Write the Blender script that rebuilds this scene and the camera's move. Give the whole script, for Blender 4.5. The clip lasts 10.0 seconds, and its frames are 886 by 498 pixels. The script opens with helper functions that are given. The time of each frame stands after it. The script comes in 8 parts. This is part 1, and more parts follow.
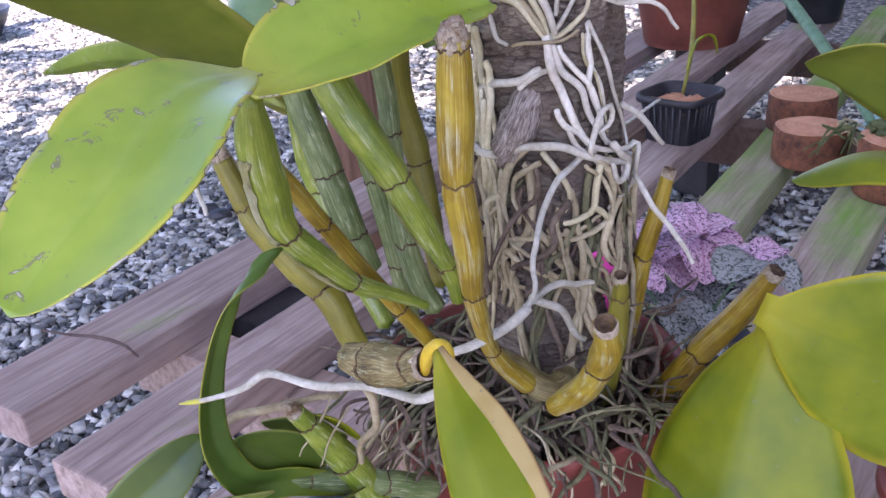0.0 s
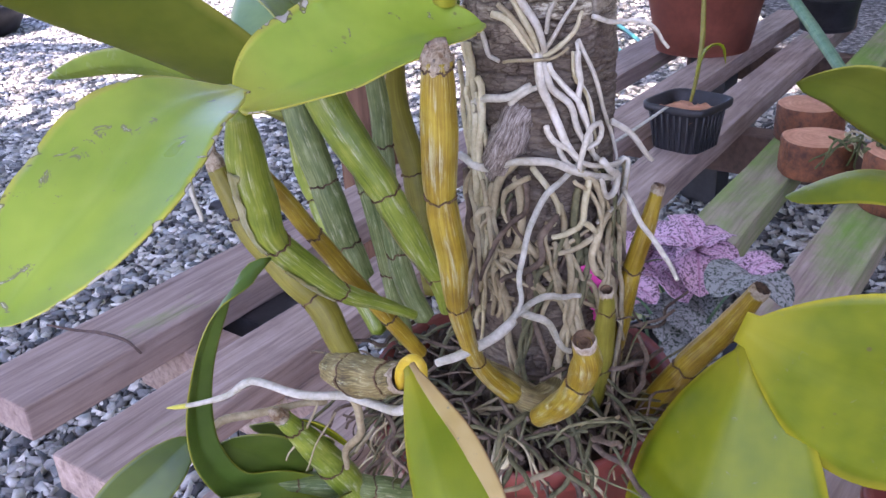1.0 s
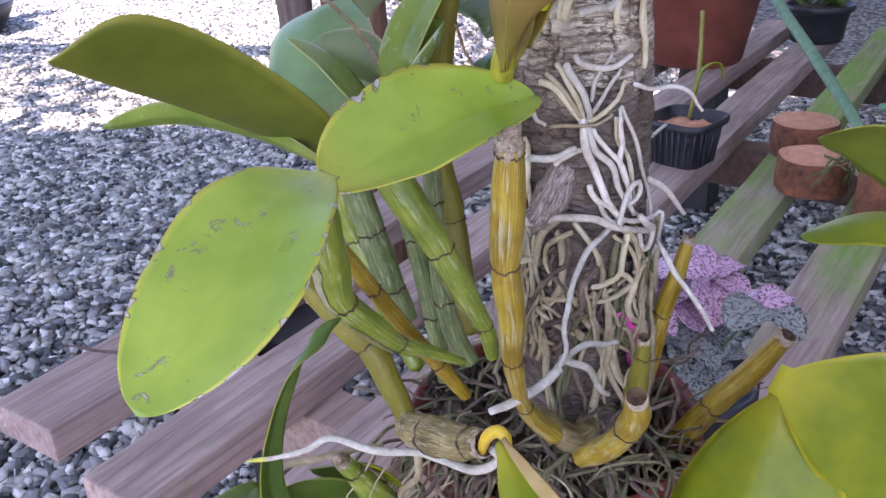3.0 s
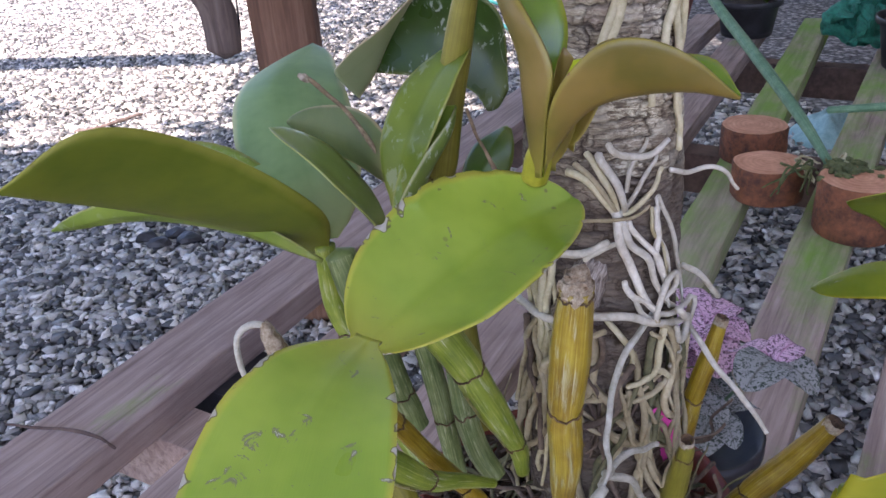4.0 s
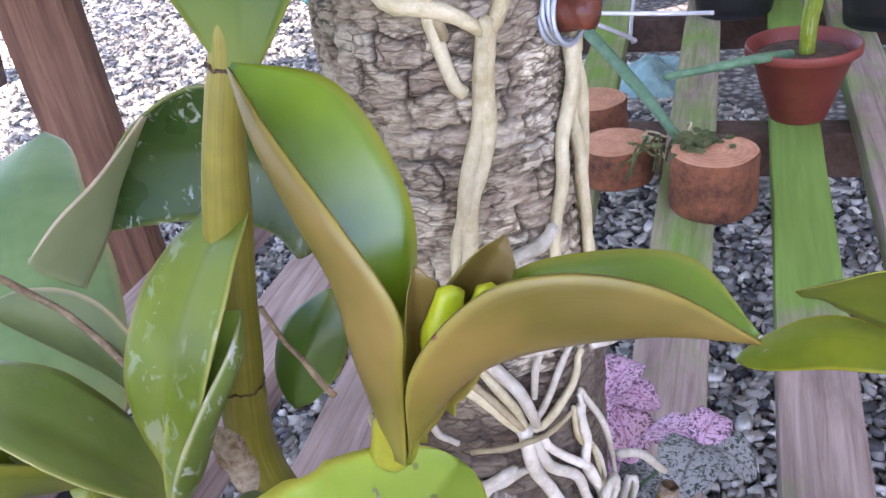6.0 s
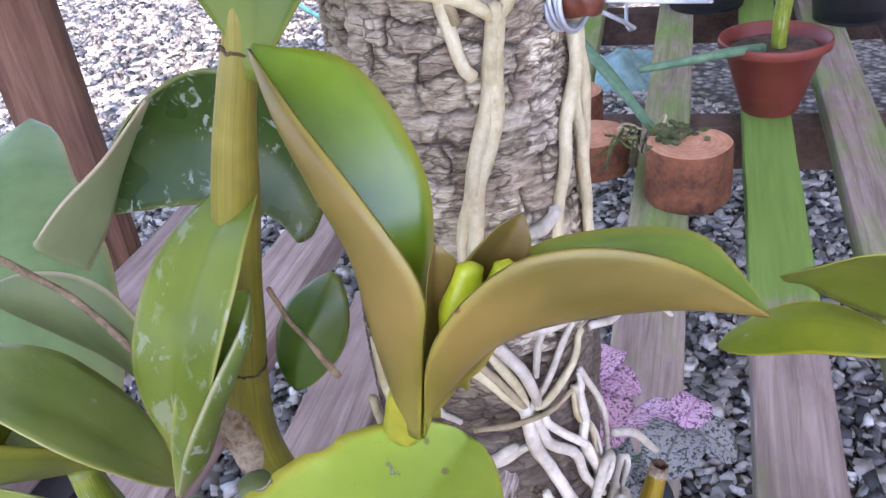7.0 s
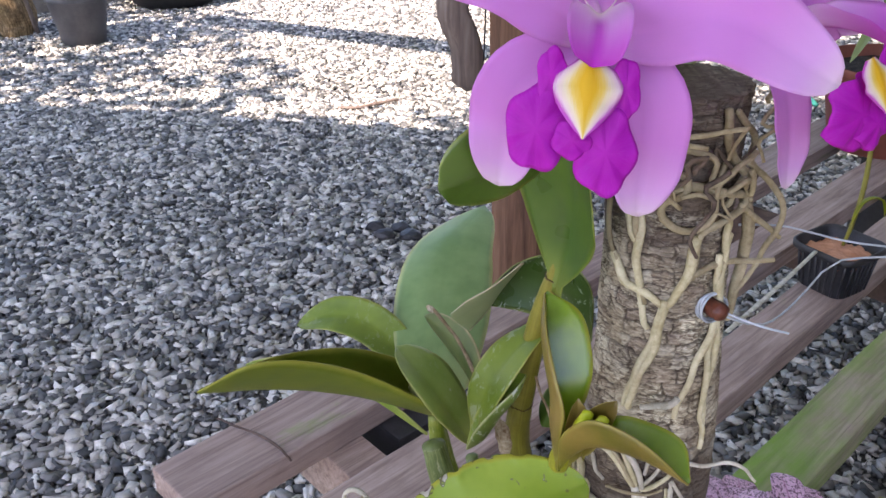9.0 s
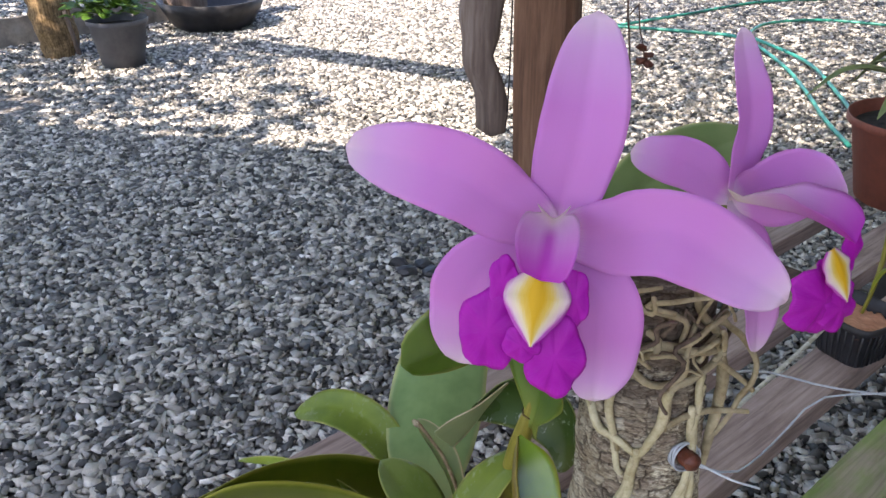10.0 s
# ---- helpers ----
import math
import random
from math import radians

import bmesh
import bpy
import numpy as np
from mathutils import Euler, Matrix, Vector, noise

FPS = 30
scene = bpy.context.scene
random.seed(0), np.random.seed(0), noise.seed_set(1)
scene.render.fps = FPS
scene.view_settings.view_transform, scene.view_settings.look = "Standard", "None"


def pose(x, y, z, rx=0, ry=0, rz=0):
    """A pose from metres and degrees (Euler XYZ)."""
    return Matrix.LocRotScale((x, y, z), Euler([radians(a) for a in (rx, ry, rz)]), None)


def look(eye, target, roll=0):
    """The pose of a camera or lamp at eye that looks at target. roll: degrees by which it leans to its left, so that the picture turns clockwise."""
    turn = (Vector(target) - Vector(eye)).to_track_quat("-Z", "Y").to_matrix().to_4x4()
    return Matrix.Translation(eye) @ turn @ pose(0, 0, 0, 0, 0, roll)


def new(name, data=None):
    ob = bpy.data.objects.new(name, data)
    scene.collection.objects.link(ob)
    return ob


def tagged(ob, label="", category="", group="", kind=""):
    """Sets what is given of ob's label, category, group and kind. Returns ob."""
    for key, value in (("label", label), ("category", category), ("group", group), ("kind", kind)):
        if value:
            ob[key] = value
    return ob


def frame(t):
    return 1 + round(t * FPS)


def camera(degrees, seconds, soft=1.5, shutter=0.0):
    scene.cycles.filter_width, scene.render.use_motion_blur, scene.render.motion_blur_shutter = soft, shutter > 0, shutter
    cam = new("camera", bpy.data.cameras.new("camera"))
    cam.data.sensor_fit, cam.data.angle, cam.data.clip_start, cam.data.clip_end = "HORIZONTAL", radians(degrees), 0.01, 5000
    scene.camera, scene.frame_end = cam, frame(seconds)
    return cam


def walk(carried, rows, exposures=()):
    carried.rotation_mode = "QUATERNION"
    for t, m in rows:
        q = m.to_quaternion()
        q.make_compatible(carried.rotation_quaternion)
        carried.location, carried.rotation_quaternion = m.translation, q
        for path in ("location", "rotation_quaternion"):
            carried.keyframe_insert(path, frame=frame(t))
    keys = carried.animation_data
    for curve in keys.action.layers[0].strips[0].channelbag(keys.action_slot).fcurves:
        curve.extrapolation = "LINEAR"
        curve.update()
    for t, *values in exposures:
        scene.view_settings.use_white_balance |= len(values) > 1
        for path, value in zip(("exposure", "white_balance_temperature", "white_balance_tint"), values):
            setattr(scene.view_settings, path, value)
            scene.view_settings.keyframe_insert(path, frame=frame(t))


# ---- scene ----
cam = camera(55.3, 10.0)
PATH = [
    (0, (0.0, 0.0, 0.96), (-0.059, 1.812, 0.116), -4.4),
    (0.5, (0.009, 0.007, 0.96), (-0.058, 1.819, 0.116), -4.2),
    (1, (0.012, -0.004, 0.968), (-0.074, 1.807, 0.124), -3.5),
    (1.5, (0.018, -0.027, 0.978), (-0.08, 1.783, 0.134), -2.7),
    (2, (0.017, -0.044, 0.996), (-0.101, 1.761, 0.141), -2.8),
    (2.2, (0.015, -0.048, 1.003), (-0.104, 1.759, 0.156), -2.8),
    (3.3, (-0.044, 0.006, 1.011), (-0.017, 1.81, 0.149), -2.8),
    (3.5, (-0.057, 0.02, 1.02), (0.02, 1.819, 0.149), -2.8),
    (4, (-0.06, 0.059, 1.04), (0.055, 1.851, 0.16), -4.2),
    (4.5, (-0.048, 0.106, 1.061), (0.191, 1.875, 0.161), -6.5),
    (5, (-0.035, 0.162, 1.058), (0.348, 1.889, 0.123), -7.4),
    (5.5, (-0.02, 0.202, 1.058), (0.405, 1.905, 0.099), -7.4),
    (5.7, (-0.02, 0.215, 1.055), (0.416, 1.911, 0.089), -7.7),
    (6.8, (-0.03, 0.242, 1.042), (0.472, 1.892, 0.03), -7.7),
    (7, (-0.032, 0.227, 1.05), (0.479, 1.88, 0.047), -7.1),
    (7.5, (-0.011, 0.187, 1.074), (0.483, 1.848, 0.075), -6.4),
    (8, (0.006, 0.125, 1.11), (0.128, 1.866, 0.134), -3.5),
    (8.2, (0.023, 0.088, 1.13), (-0.048, 1.858, 0.203), -2.2),
    (8.5, (0.021, 0.032, 1.167), (-0.251, 1.787, 0.247), -1.3),
    (8.6, (0.019, 0.027, 1.179), (-0.306, 1.775, 0.264), -1.4),
    (9, (0.027, 0.022, 1.226), (-0.397, 1.75, 0.312), -1.1),
    (9.5, (0.044, 0.041, 1.271), (-0.44, 1.763, 0.376), -1.3),
    (10, (0.05, 0.051, 1.289), (-0.45, 1.778, 0.412), -0.6),
]
walk(cam, [(t, look(eye, target, roll)) for t, eye, target, roll in PATH], [(0, 2.34, 5850, 38), (1.5, 2.38, 5850, 38), (3.5, 2.23, 5850, 38), (4.0, 1.95, 6000, 33), (4.5, 1.97, 6200, 31), (5.0, 2.38, 6100, 32), (5.5, 2.60, 6050, 33), (7.0, 2.69, 5950, 37), (7.5, 2.56, 6100, 33), (8.0, 2.16, 6100, 33), (8.5, 2.16, 6350, 30), (9.5, 1.93, 6480, 25), (10, 1.79, 6550, 22)])

# ---- light: open shade under an unseen added roof, full sun on the gravel beyond it ----
SUN_EL, SUN_AZ = 52.0, 205.0
world = bpy.data.worlds.new("world")
scene.world = world
world.use_nodes = True
wn = world.node_tree.nodes
sky = wn.new("ShaderNodeTexSky")
sky.sky_type = "NISHITA"
sky.sun_disc = False
sky.sun_elevation, sky.sun_rotation = radians(SUN_EL), radians(SUN_AZ)
world.node_tree.links.new(sky.outputs[0], wn["Background"].inputs[0])
wn["Background"].inputs[1].default_value = 0.13
sun = new("sun", bpy.data.lights.new("sun", "SUN"))
sun.data.energy, sun.data.angle, sun.data.color = 3.6, radians(0.55), (1.0, 0.90, 0.73)
sun_from = Vector((math.sin(radians(SUN_AZ)) * math.cos(radians(SUN_EL)), math.cos(radians(SUN_AZ)) * math.cos(radians(SUN_EL)), math.sin(radians(SUN_EL))))
sun.matrix_world = look(sun_from * 20, (0, 0, 0))


# ---- materials ----
class Graph:
    """A short way to lay shader nodes."""

    def __init__(self, name):
        self.mat = bpy.data.materials.new(name)
        self.mat.use_nodes = True
        self.tree = self.mat.node_tree
        self.bsdf = self.tree.nodes["Principled BSDF"]
        self.out = self.tree.nodes["Material Output"]

    def node(self, kind, **inputs):
        n = self.tree.nodes.new("ShaderNode" + kind)
        for key, value in inputs.items():
            self.put(n, key.replace("_", " "), value)
        return n

    def put(self, n, key, value):
        socket = n.inputs[int(key)] if key.isdigit() else n.inputs[key]
        if hasattr(value, "is_output"):
            self.tree.links.new(value, socket)
        else:
            socket.default_value = value

    def coords(self, kind="Object", scale=(1, 1, 1)):
        m = self.node("Mapping", Vector=self.node("TexCoord").outputs[kind], Scale=scale)
        return m.outputs[0]

    def noise(self, vec, scale, detail=4.0, rough=0.6, distort=0.0):
        return self.node("TexNoise", Vector=vec, Scale=scale, Detail=detail, Roughness=rough, Distortion=distort).outputs["Fac"]

    def ramp(self, fac, stops):
        r = self.node("ValToRGB", Fac=fac)
        e = r.color_ramp.elements
        while len(e) < len(stops):
            e.new(0.5)
        for k, (at, col) in zip(e, stops):
            k.position = at
            k.color = (*col, 1.0) if len(col) == 3 else col
        return r.outputs[0]

    def mix(self, fac, a, b, blend="MIX"):
        m = self.tree.nodes.new("ShaderNodeMix")
        m.data_type, m.blend_type = "RGBA", blend
        for socket, value in ((m.inputs[0], fac), (m.inputs[6], a), (m.inputs[7], b)):
            if hasattr(value, "is_output"):
                self.tree.links.new(value, socket)
            else:
                socket.default_value = (*value, 1.0) if isinstance(value, tuple) and len(value) == 3 else value
        return m.outputs[2]

    def math(self, op, a, b=0.0, c=0.0):
        m = self.tree.nodes.new("ShaderNodeMath")
        m.operation = op
        for k, value in enumerate((a, b, c)):
            if hasattr(value, "is_output"):
                self.tree.links.new(value, m.inputs[k])
            else:
                m.inputs[k].default_value = value
        return m.outputs[0]

    def bump(self, height, strength=0.3, distance=0.002):
        b = self.node("Bump", Height=height, Strength=strength, Distance=distance)
        self.put(self.bsdf, "Normal", b.outputs[0])

    def finish(self, color, rough=0.6, translucent=0.0, tint=None, spec=0.5):
        self.put(self.bsdf, "Base Color", color if hasattr(color, "is_output") else (*color, 1.0))
        self.put(self.bsdf, "Roughness", rough)
        self.put(self.bsdf, "Specular IOR Level", spec)
        if translucent:
            t = self.node("BsdfTranslucent")
            self.put(t, "Color", tint if tint is not None else color)
            m = self.node("MixShader", Fac=translucent)
            self.tree.links.new(self.bsdf.outputs[0], m.inputs[1])
            self.tree.links.new(t.outputs[0], m.inputs[2])
            self.tree.links.new(m.outputs[0], self.out.inputs[0])
        return self.mat


def rand(g):
    return g.node("ObjectInfo").outputs["Random"]


def leaf_material(name, deep, pale, edge, rough=0.38, spots=0.3, speck=(0.12, 0.08, 0.05), translucent=0.22, scars=0.0, flecks=0.0, spec=0.5, coat=0.0, film=0.16, scabs=0.0):
    """A thick waxy leaf: paler along the midrib, yellow at the rim, with small dark specks and corky scars."""
    g = Graph(name)
    uv = g.node("SeparateXYZ", Vector=g.node("TexCoord").outputs["UV"])
    across = g.math("ABSOLUTE", g.math("SUBTRACT", uv.outputs[1], 0.5))
    ob = g.coords("Object")
    broad = g.noise(ob, 28.0, 3.0)
    fine = g.noise(g.coords("UV", (4, 90, 1)), 2.0, 4.0)
    col = g.mix(g.ramp(broad, [(0.35, (0, 0, 0)), (0.68, (1, 1, 1))]), deep, pale)
    col = g.mix(g.math("MULTIPLY", g.ramp(fine, [(0.4, (0, 0, 0)), (0.75, (1, 1, 1))]), 0.22), col, pale)
    rib = g.ramp(across, [(0.0, (1, 1, 1)), (0.035, (0, 0, 0))])
    col = g.mix(g.math("MULTIPLY", rib, 0.25), col, deep)
    rim = g.ramp(g.math("ADD", across, g.math("MULTIPLY", g.math("SUBTRACT", broad, 0.5), 0.06)), [(0.452, (0, 0, 0)), (0.492, (1, 1, 1))])
    col = g.mix(g.math("MULTIPLY", rim, 0.8), col, edge)
    base = g.ramp(uv.outputs[0], [(0.0, (1, 1, 1)), (0.22, (0, 0, 0))])
    col = g.mix(g.math("MULTIPLY", base, 0.6), col, edge)
    cells = g.node("TexVoronoi", Vector=ob, Scale=120.0, Randomness=1.0)
    dot = g.ramp(cells.outputs["Distance"], [(0.10, (1, 1, 1)), (0.16, (0, 0, 0))])
    some = g.ramp(g.noise(ob, 45.0, 2.0), [(0.60, (0, 0, 0)), (0.66, (1, 1, 1))])
    col = g.mix(g.math("MULTIPLY", g.math("MULTIPLY", dot, some), spots), col, speck)
    if flecks:
        fl = g.math("MULTIPLY", g.ramp(g.noise(g.coords("Object", (1, 1, 0.6)), 170.0, 4.0, 0.6, 1.0), [(0.57, (0, 0, 0)), (0.62, (1, 1, 1))]), g.ramp(g.noise(ob, 45.0, 2.0), [(0.42, (0, 0, 0)), (0.52, (1, 1, 1))]))
        col = g.mix(g.math("MULTIPLY", fl, flecks), col, (0.46, 0.52, 0.40))
    if scars:
        blot = g.ramp(g.noise(ob, 95.0, 5.0, 0.7, 1.2), [(0.64, (0, 0, 0)), (0.665, (1, 1, 1))])
        core = g.ramp(g.noise(ob, 95.0, 5.0, 0.7, 1.2), [(0.69, (0, 0, 0)), (0.71, (1, 1, 1))])
        col = g.mix(g.math("MULTIPLY", blot, scars), col, (0.17, 0.17, 0.10))
        col = g.mix(g.math("MULTIPLY", core, scars), col, (0.52, 0.50, 0.44))
    if scabs:
        lump = g.math("ADD", g.noise(ob, 120.0, 2.0), g.math("MULTIPLY", g.math("SUBTRACT", across, 0.485), 2.2))
        col = g.mix(g.math("MULTIPLY", g.ramp(lump, [(0.575, (0, 0, 0)), (0.59, (1, 1, 1))]), scabs), col, (0.10, 0.085, 0.04))
        col = g.mix(g.math("MULTIPLY", g.ramp(lump, [(0.605, (0, 0, 0)), (0.62, (1, 1, 1))]), scabs), col, (0.62, 0.60, 0.50))
    g.put(g.bsdf, "Coat Weight", coat)
    g.put(g.bsdf, "Coat Roughness", film)
    g.bump(g.math("ADD", g.math("MULTIPLY", fine, 0.5), g.noise(ob, 220.0, 3.0)), 0.16, 0.0006)
    return g.finish(col, g.math("ADD", rough, g.math("MULTIPLY", g.math("SUBTRACT", broad, 0.5), 0.25)), translucent, g.mix(0.5, col, edge), spec)


def streak_material(name, stops, rough=0.5, spots=0.3, spec=0.45, strong=1.35, peel=0.0):
    """A fibrous stem: streaks along its length, blotches, tiny dark flecks. peel: how much silvery dead skin clings to it."""
    g = Graph(name)
    ob = g.coords("Object")
    s = g.noise(g.coords("UV", (2.5, 26, 1)), 2.2, 5.0, 0.65, 0.3)
    b = g.noise(ob, 60.0, 3.0)
    fac = g.math("ADD", g.math("MULTIPLY", s, 0.6), g.math("MULTIPLY", b, 0.4))
    col = g.ramp(g.math("MULTIPLY_ADD", fac, strong, 0.5 - 0.5 * strong), stops)
    height = g.math("ADD", s, g.math("MULTIPLY", b, 0.3))
    gloss = g.math("ADD", rough, g.math("MULTIPLY", s, 0.15))
    if peel:
        fray = g.math("ADD", g.noise(g.coords("UV", (4.5, 7, 1)), 1.7, 7.0, 0.68, 0.5), g.math("MULTIPLY", g.math("SUBTRACT", s, 0.5), 0.5))
        skin = g.ramp(fray, [(0.60 - 0.1 * peel, (0, 0, 0)), (0.70 - 0.1 * peel, (1, 1, 1))])
        thread = g.noise(g.coords("UV", (5, 70, 1)), 2.0, 4.0, 0.7)
        paper = g.ramp(thread, [(0.36, (0.28, 0.29, 0.10)), (0.5, (0.44, 0.46, 0.27)), (0.64, (0.70, 0.71, 0.58))])
        col = g.mix(g.math("MULTIPLY", skin, 0.55), col, paper)
        height = g.math("ADD", height, g.math("MULTIPLY", skin, 0.8))
        gloss = g.math("ADD", gloss, g.math("MULTIPLY", skin, 0.22))
    fleck = g.ramp(g.noise(g.coords("UV", (14, 40, 1)), 3.0, 3.0, 0.7), [(0.67, (0, 0, 0)), (0.72, (1, 1, 1))])
    col = g.mix(g.math("MULTIPLY", fleck, spots), col, (0.09, 0.05, 0.02))
    g.bump(height, 0.25, 0.0007)
    return g.finish(col, gloss, 0.0, None, spec)


def plain_material(name, a, b, scale=60.0, rough=0.6, bump=0.3, dist=0.001, metal=0.0, vary=0.0, spec=0.5, c=None):
    """Two shades over a broad and a fine noise, with fine relief."""
    g = Graph(name)
    ob = g.coords("Object")
    n1, n2 = g.noise(ob, scale * 0.35, 3.0), g.noise(ob, scale * 2.2, 5.0, 0.7)
    fac = g.math("ADD", g.math("MULTIPLY", n1, 0.6), g.math("MULTIPLY", n2, 0.4))
    col = g.ramp(fac, [(0.39, a), (0.60, b)] + ([(0.74, c)] if c else []))
    if vary:
        col = g.mix(g.math("MULTIPLY", rand(g), vary), col, tuple(0.45 * v for v in a))
    g.put(g.bsdf, "Metallic", metal)
    g.bump(n2, bump, dist)
    return g.finish(col, g.math("ADD", rough - 0.08, g.math("MULTIPLY", n2, 0.16)), 0.0, None, spec)


def plank_material(name, algae, start=None):
    """Weathered pinkish-grey boards: grain along local x, dirt, and a film of green algae."""
    g = Graph(name)
    r = rand(g)
    shift = g.node("CombineXYZ", X=g.math("MULTIPLY", r, 37.0), Y=g.math("MULTIPLY", r, 11.0), Z=0.0).outputs[0]
    add = g.tree.nodes.new("ShaderNodeVectorMath")
    g.tree.links.new(g.node("TexCoord").outputs["Object"], add.inputs[0])
    g.tree.links.new(shift, add.inputs[1])
    vec = g.node("Mapping", Vector=add.outputs[0], Scale=(3.0, 60.0, 60.0)).outputs[0]
    soft = g.node("Mapping", Vector=add.outputs[0], Scale=(4.0, 9.0, 9.0)).outputs[0]
    grain = g.noise(vec, 1.6, 8.0, 0.65, 0.6)
    dirt = g.noise(soft, 1.7, 6.0, 0.62, 0.4)
    col = g.ramp(grain, [(0.28, (0.165, 0.12, 0.10)), (0.5, (0.37, 0.285, 0.24)), (0.72, (0.54, 0.43, 0.37))])
    col = g.mix(g.math("MULTIPLY", g.ramp(dirt, [(0.42, (0, 0, 0)), (0.66, (1, 1, 1))]), 0.45), col, (0.15, 0.105, 0.09))
    col = g.mix(g.math("MULTIPLY", r, 0.25), col, (0.2, 0.15, 0.14))
    moss = g.noise(soft, 0.9, 6.0, 0.68)
    if start is not None:
        x = g.node("SeparateXYZ", Vector=g.node("TexCoord").outputs["Object"]).outputs[0]
        moss = g.math("ADD", moss, g.ramp(g.math("ADD", g.math("SUBTRACT", x, start), 0.5), [(0.42, (0, 0, 0)), (0.58, (0.42, 0.42, 0.42))]))
    col = g.mix(g.ramp(moss, [(0.62 - 0.34 * algae, (0, 0, 0)), (0.80 - 0.22 * algae, (1, 1, 1))]), col, g.mix(grain, (0.10, 0.19, 0.03), (0.24, 0.38, 0.08)))
    g.bump(g.math("ADD", grain, g.math("MULTIPLY", dirt, 0.4)), 0.5, 0.0015)
    return g.finish(col, 0.86, 0.0, None, 0.25)


def upright_wood(name, dark, mid, light):
    """Old timber with its grain and checks running up."""
    g = Graph(name)
    n = g.noise(g.coords("Object", (45, 45, 3.0)), 1.2, 8.0, 0.65, 0.5)
    b = g.noise(g.coords("Object", (6, 6, 2.0)), 1.4, 4.0)
    col = g.ramp(g.math("ADD", g.math("MULTIPLY", n, 0.65), g.math("MULTIPLY", b, 0.35)), [(0.32, dark), (0.5, mid), (0.68, light)])
    g.bump(n, 0.6, 0.003)
    return g.finish(col, 0.82, 0.0, None, 0.3)


def stone_material():
    g = Graph("gravel")
    r = g.node("NewGeometry").outputs["Random Per Island"]
    n = g.noise(g.coords("Object"), 130.0, 4.0, 0.7)
    col = g.ramp(r, [(0.0, (0.045, 0.047, 0.047)), (0.24, (0.165, 0.165, 0.155)), (0.52, (0.37, 0.36, 0.325)), (0.78, (0.62, 0.59, 0.51)), (0.95, (0.84, 0.81, 0.73))])
    col = g.mix(g.math("MULTIPLY", g.ramp(n, [(0.35, (0, 0, 0)), (0.7, (1, 1, 1))]), 0.35), col, (0.12, 0.12, 0.12))
    g.bump(n, 0.4, 0.002)
    return g.finish(col, 0.8, 0.0, None, 0.35)


def ground_material():
    g = Graph("gravel_bed")
    ob = g.coords("Object")
    v = g.node("TexVoronoi", Vector=ob, Scale=42.0)
    n = g.noise(ob, 1.3, 4.0)
    col = g.ramp(g.node("SeparateColor", Color=v.outputs["Color"]).outputs[0], [(0.0, (0.10, 0.10, 0.096)), (0.5, (0.26, 0.255, 0.24)), (1.0, (0.46, 0.435, 0.39))])
    gap = g.ramp(v.outputs["Distance"], [(0.35, (0, 0, 0)), (0.7, (1, 1, 1))])
    col = g.mix(g.math("MULTIPLY", gap, 0.8), col, (0.035, 0.033, 0.03))
    col = g.mix(g.math("MULTIPLY", n, 0.2), col, (0.16, 0.13, 0.10))
    g.bump(g.math("MULTIPLY", v.outputs["Distance"], -1.0), 0.8, 0.015)
    return g.finish(col, 0.85, 0.0, None, 0.3)


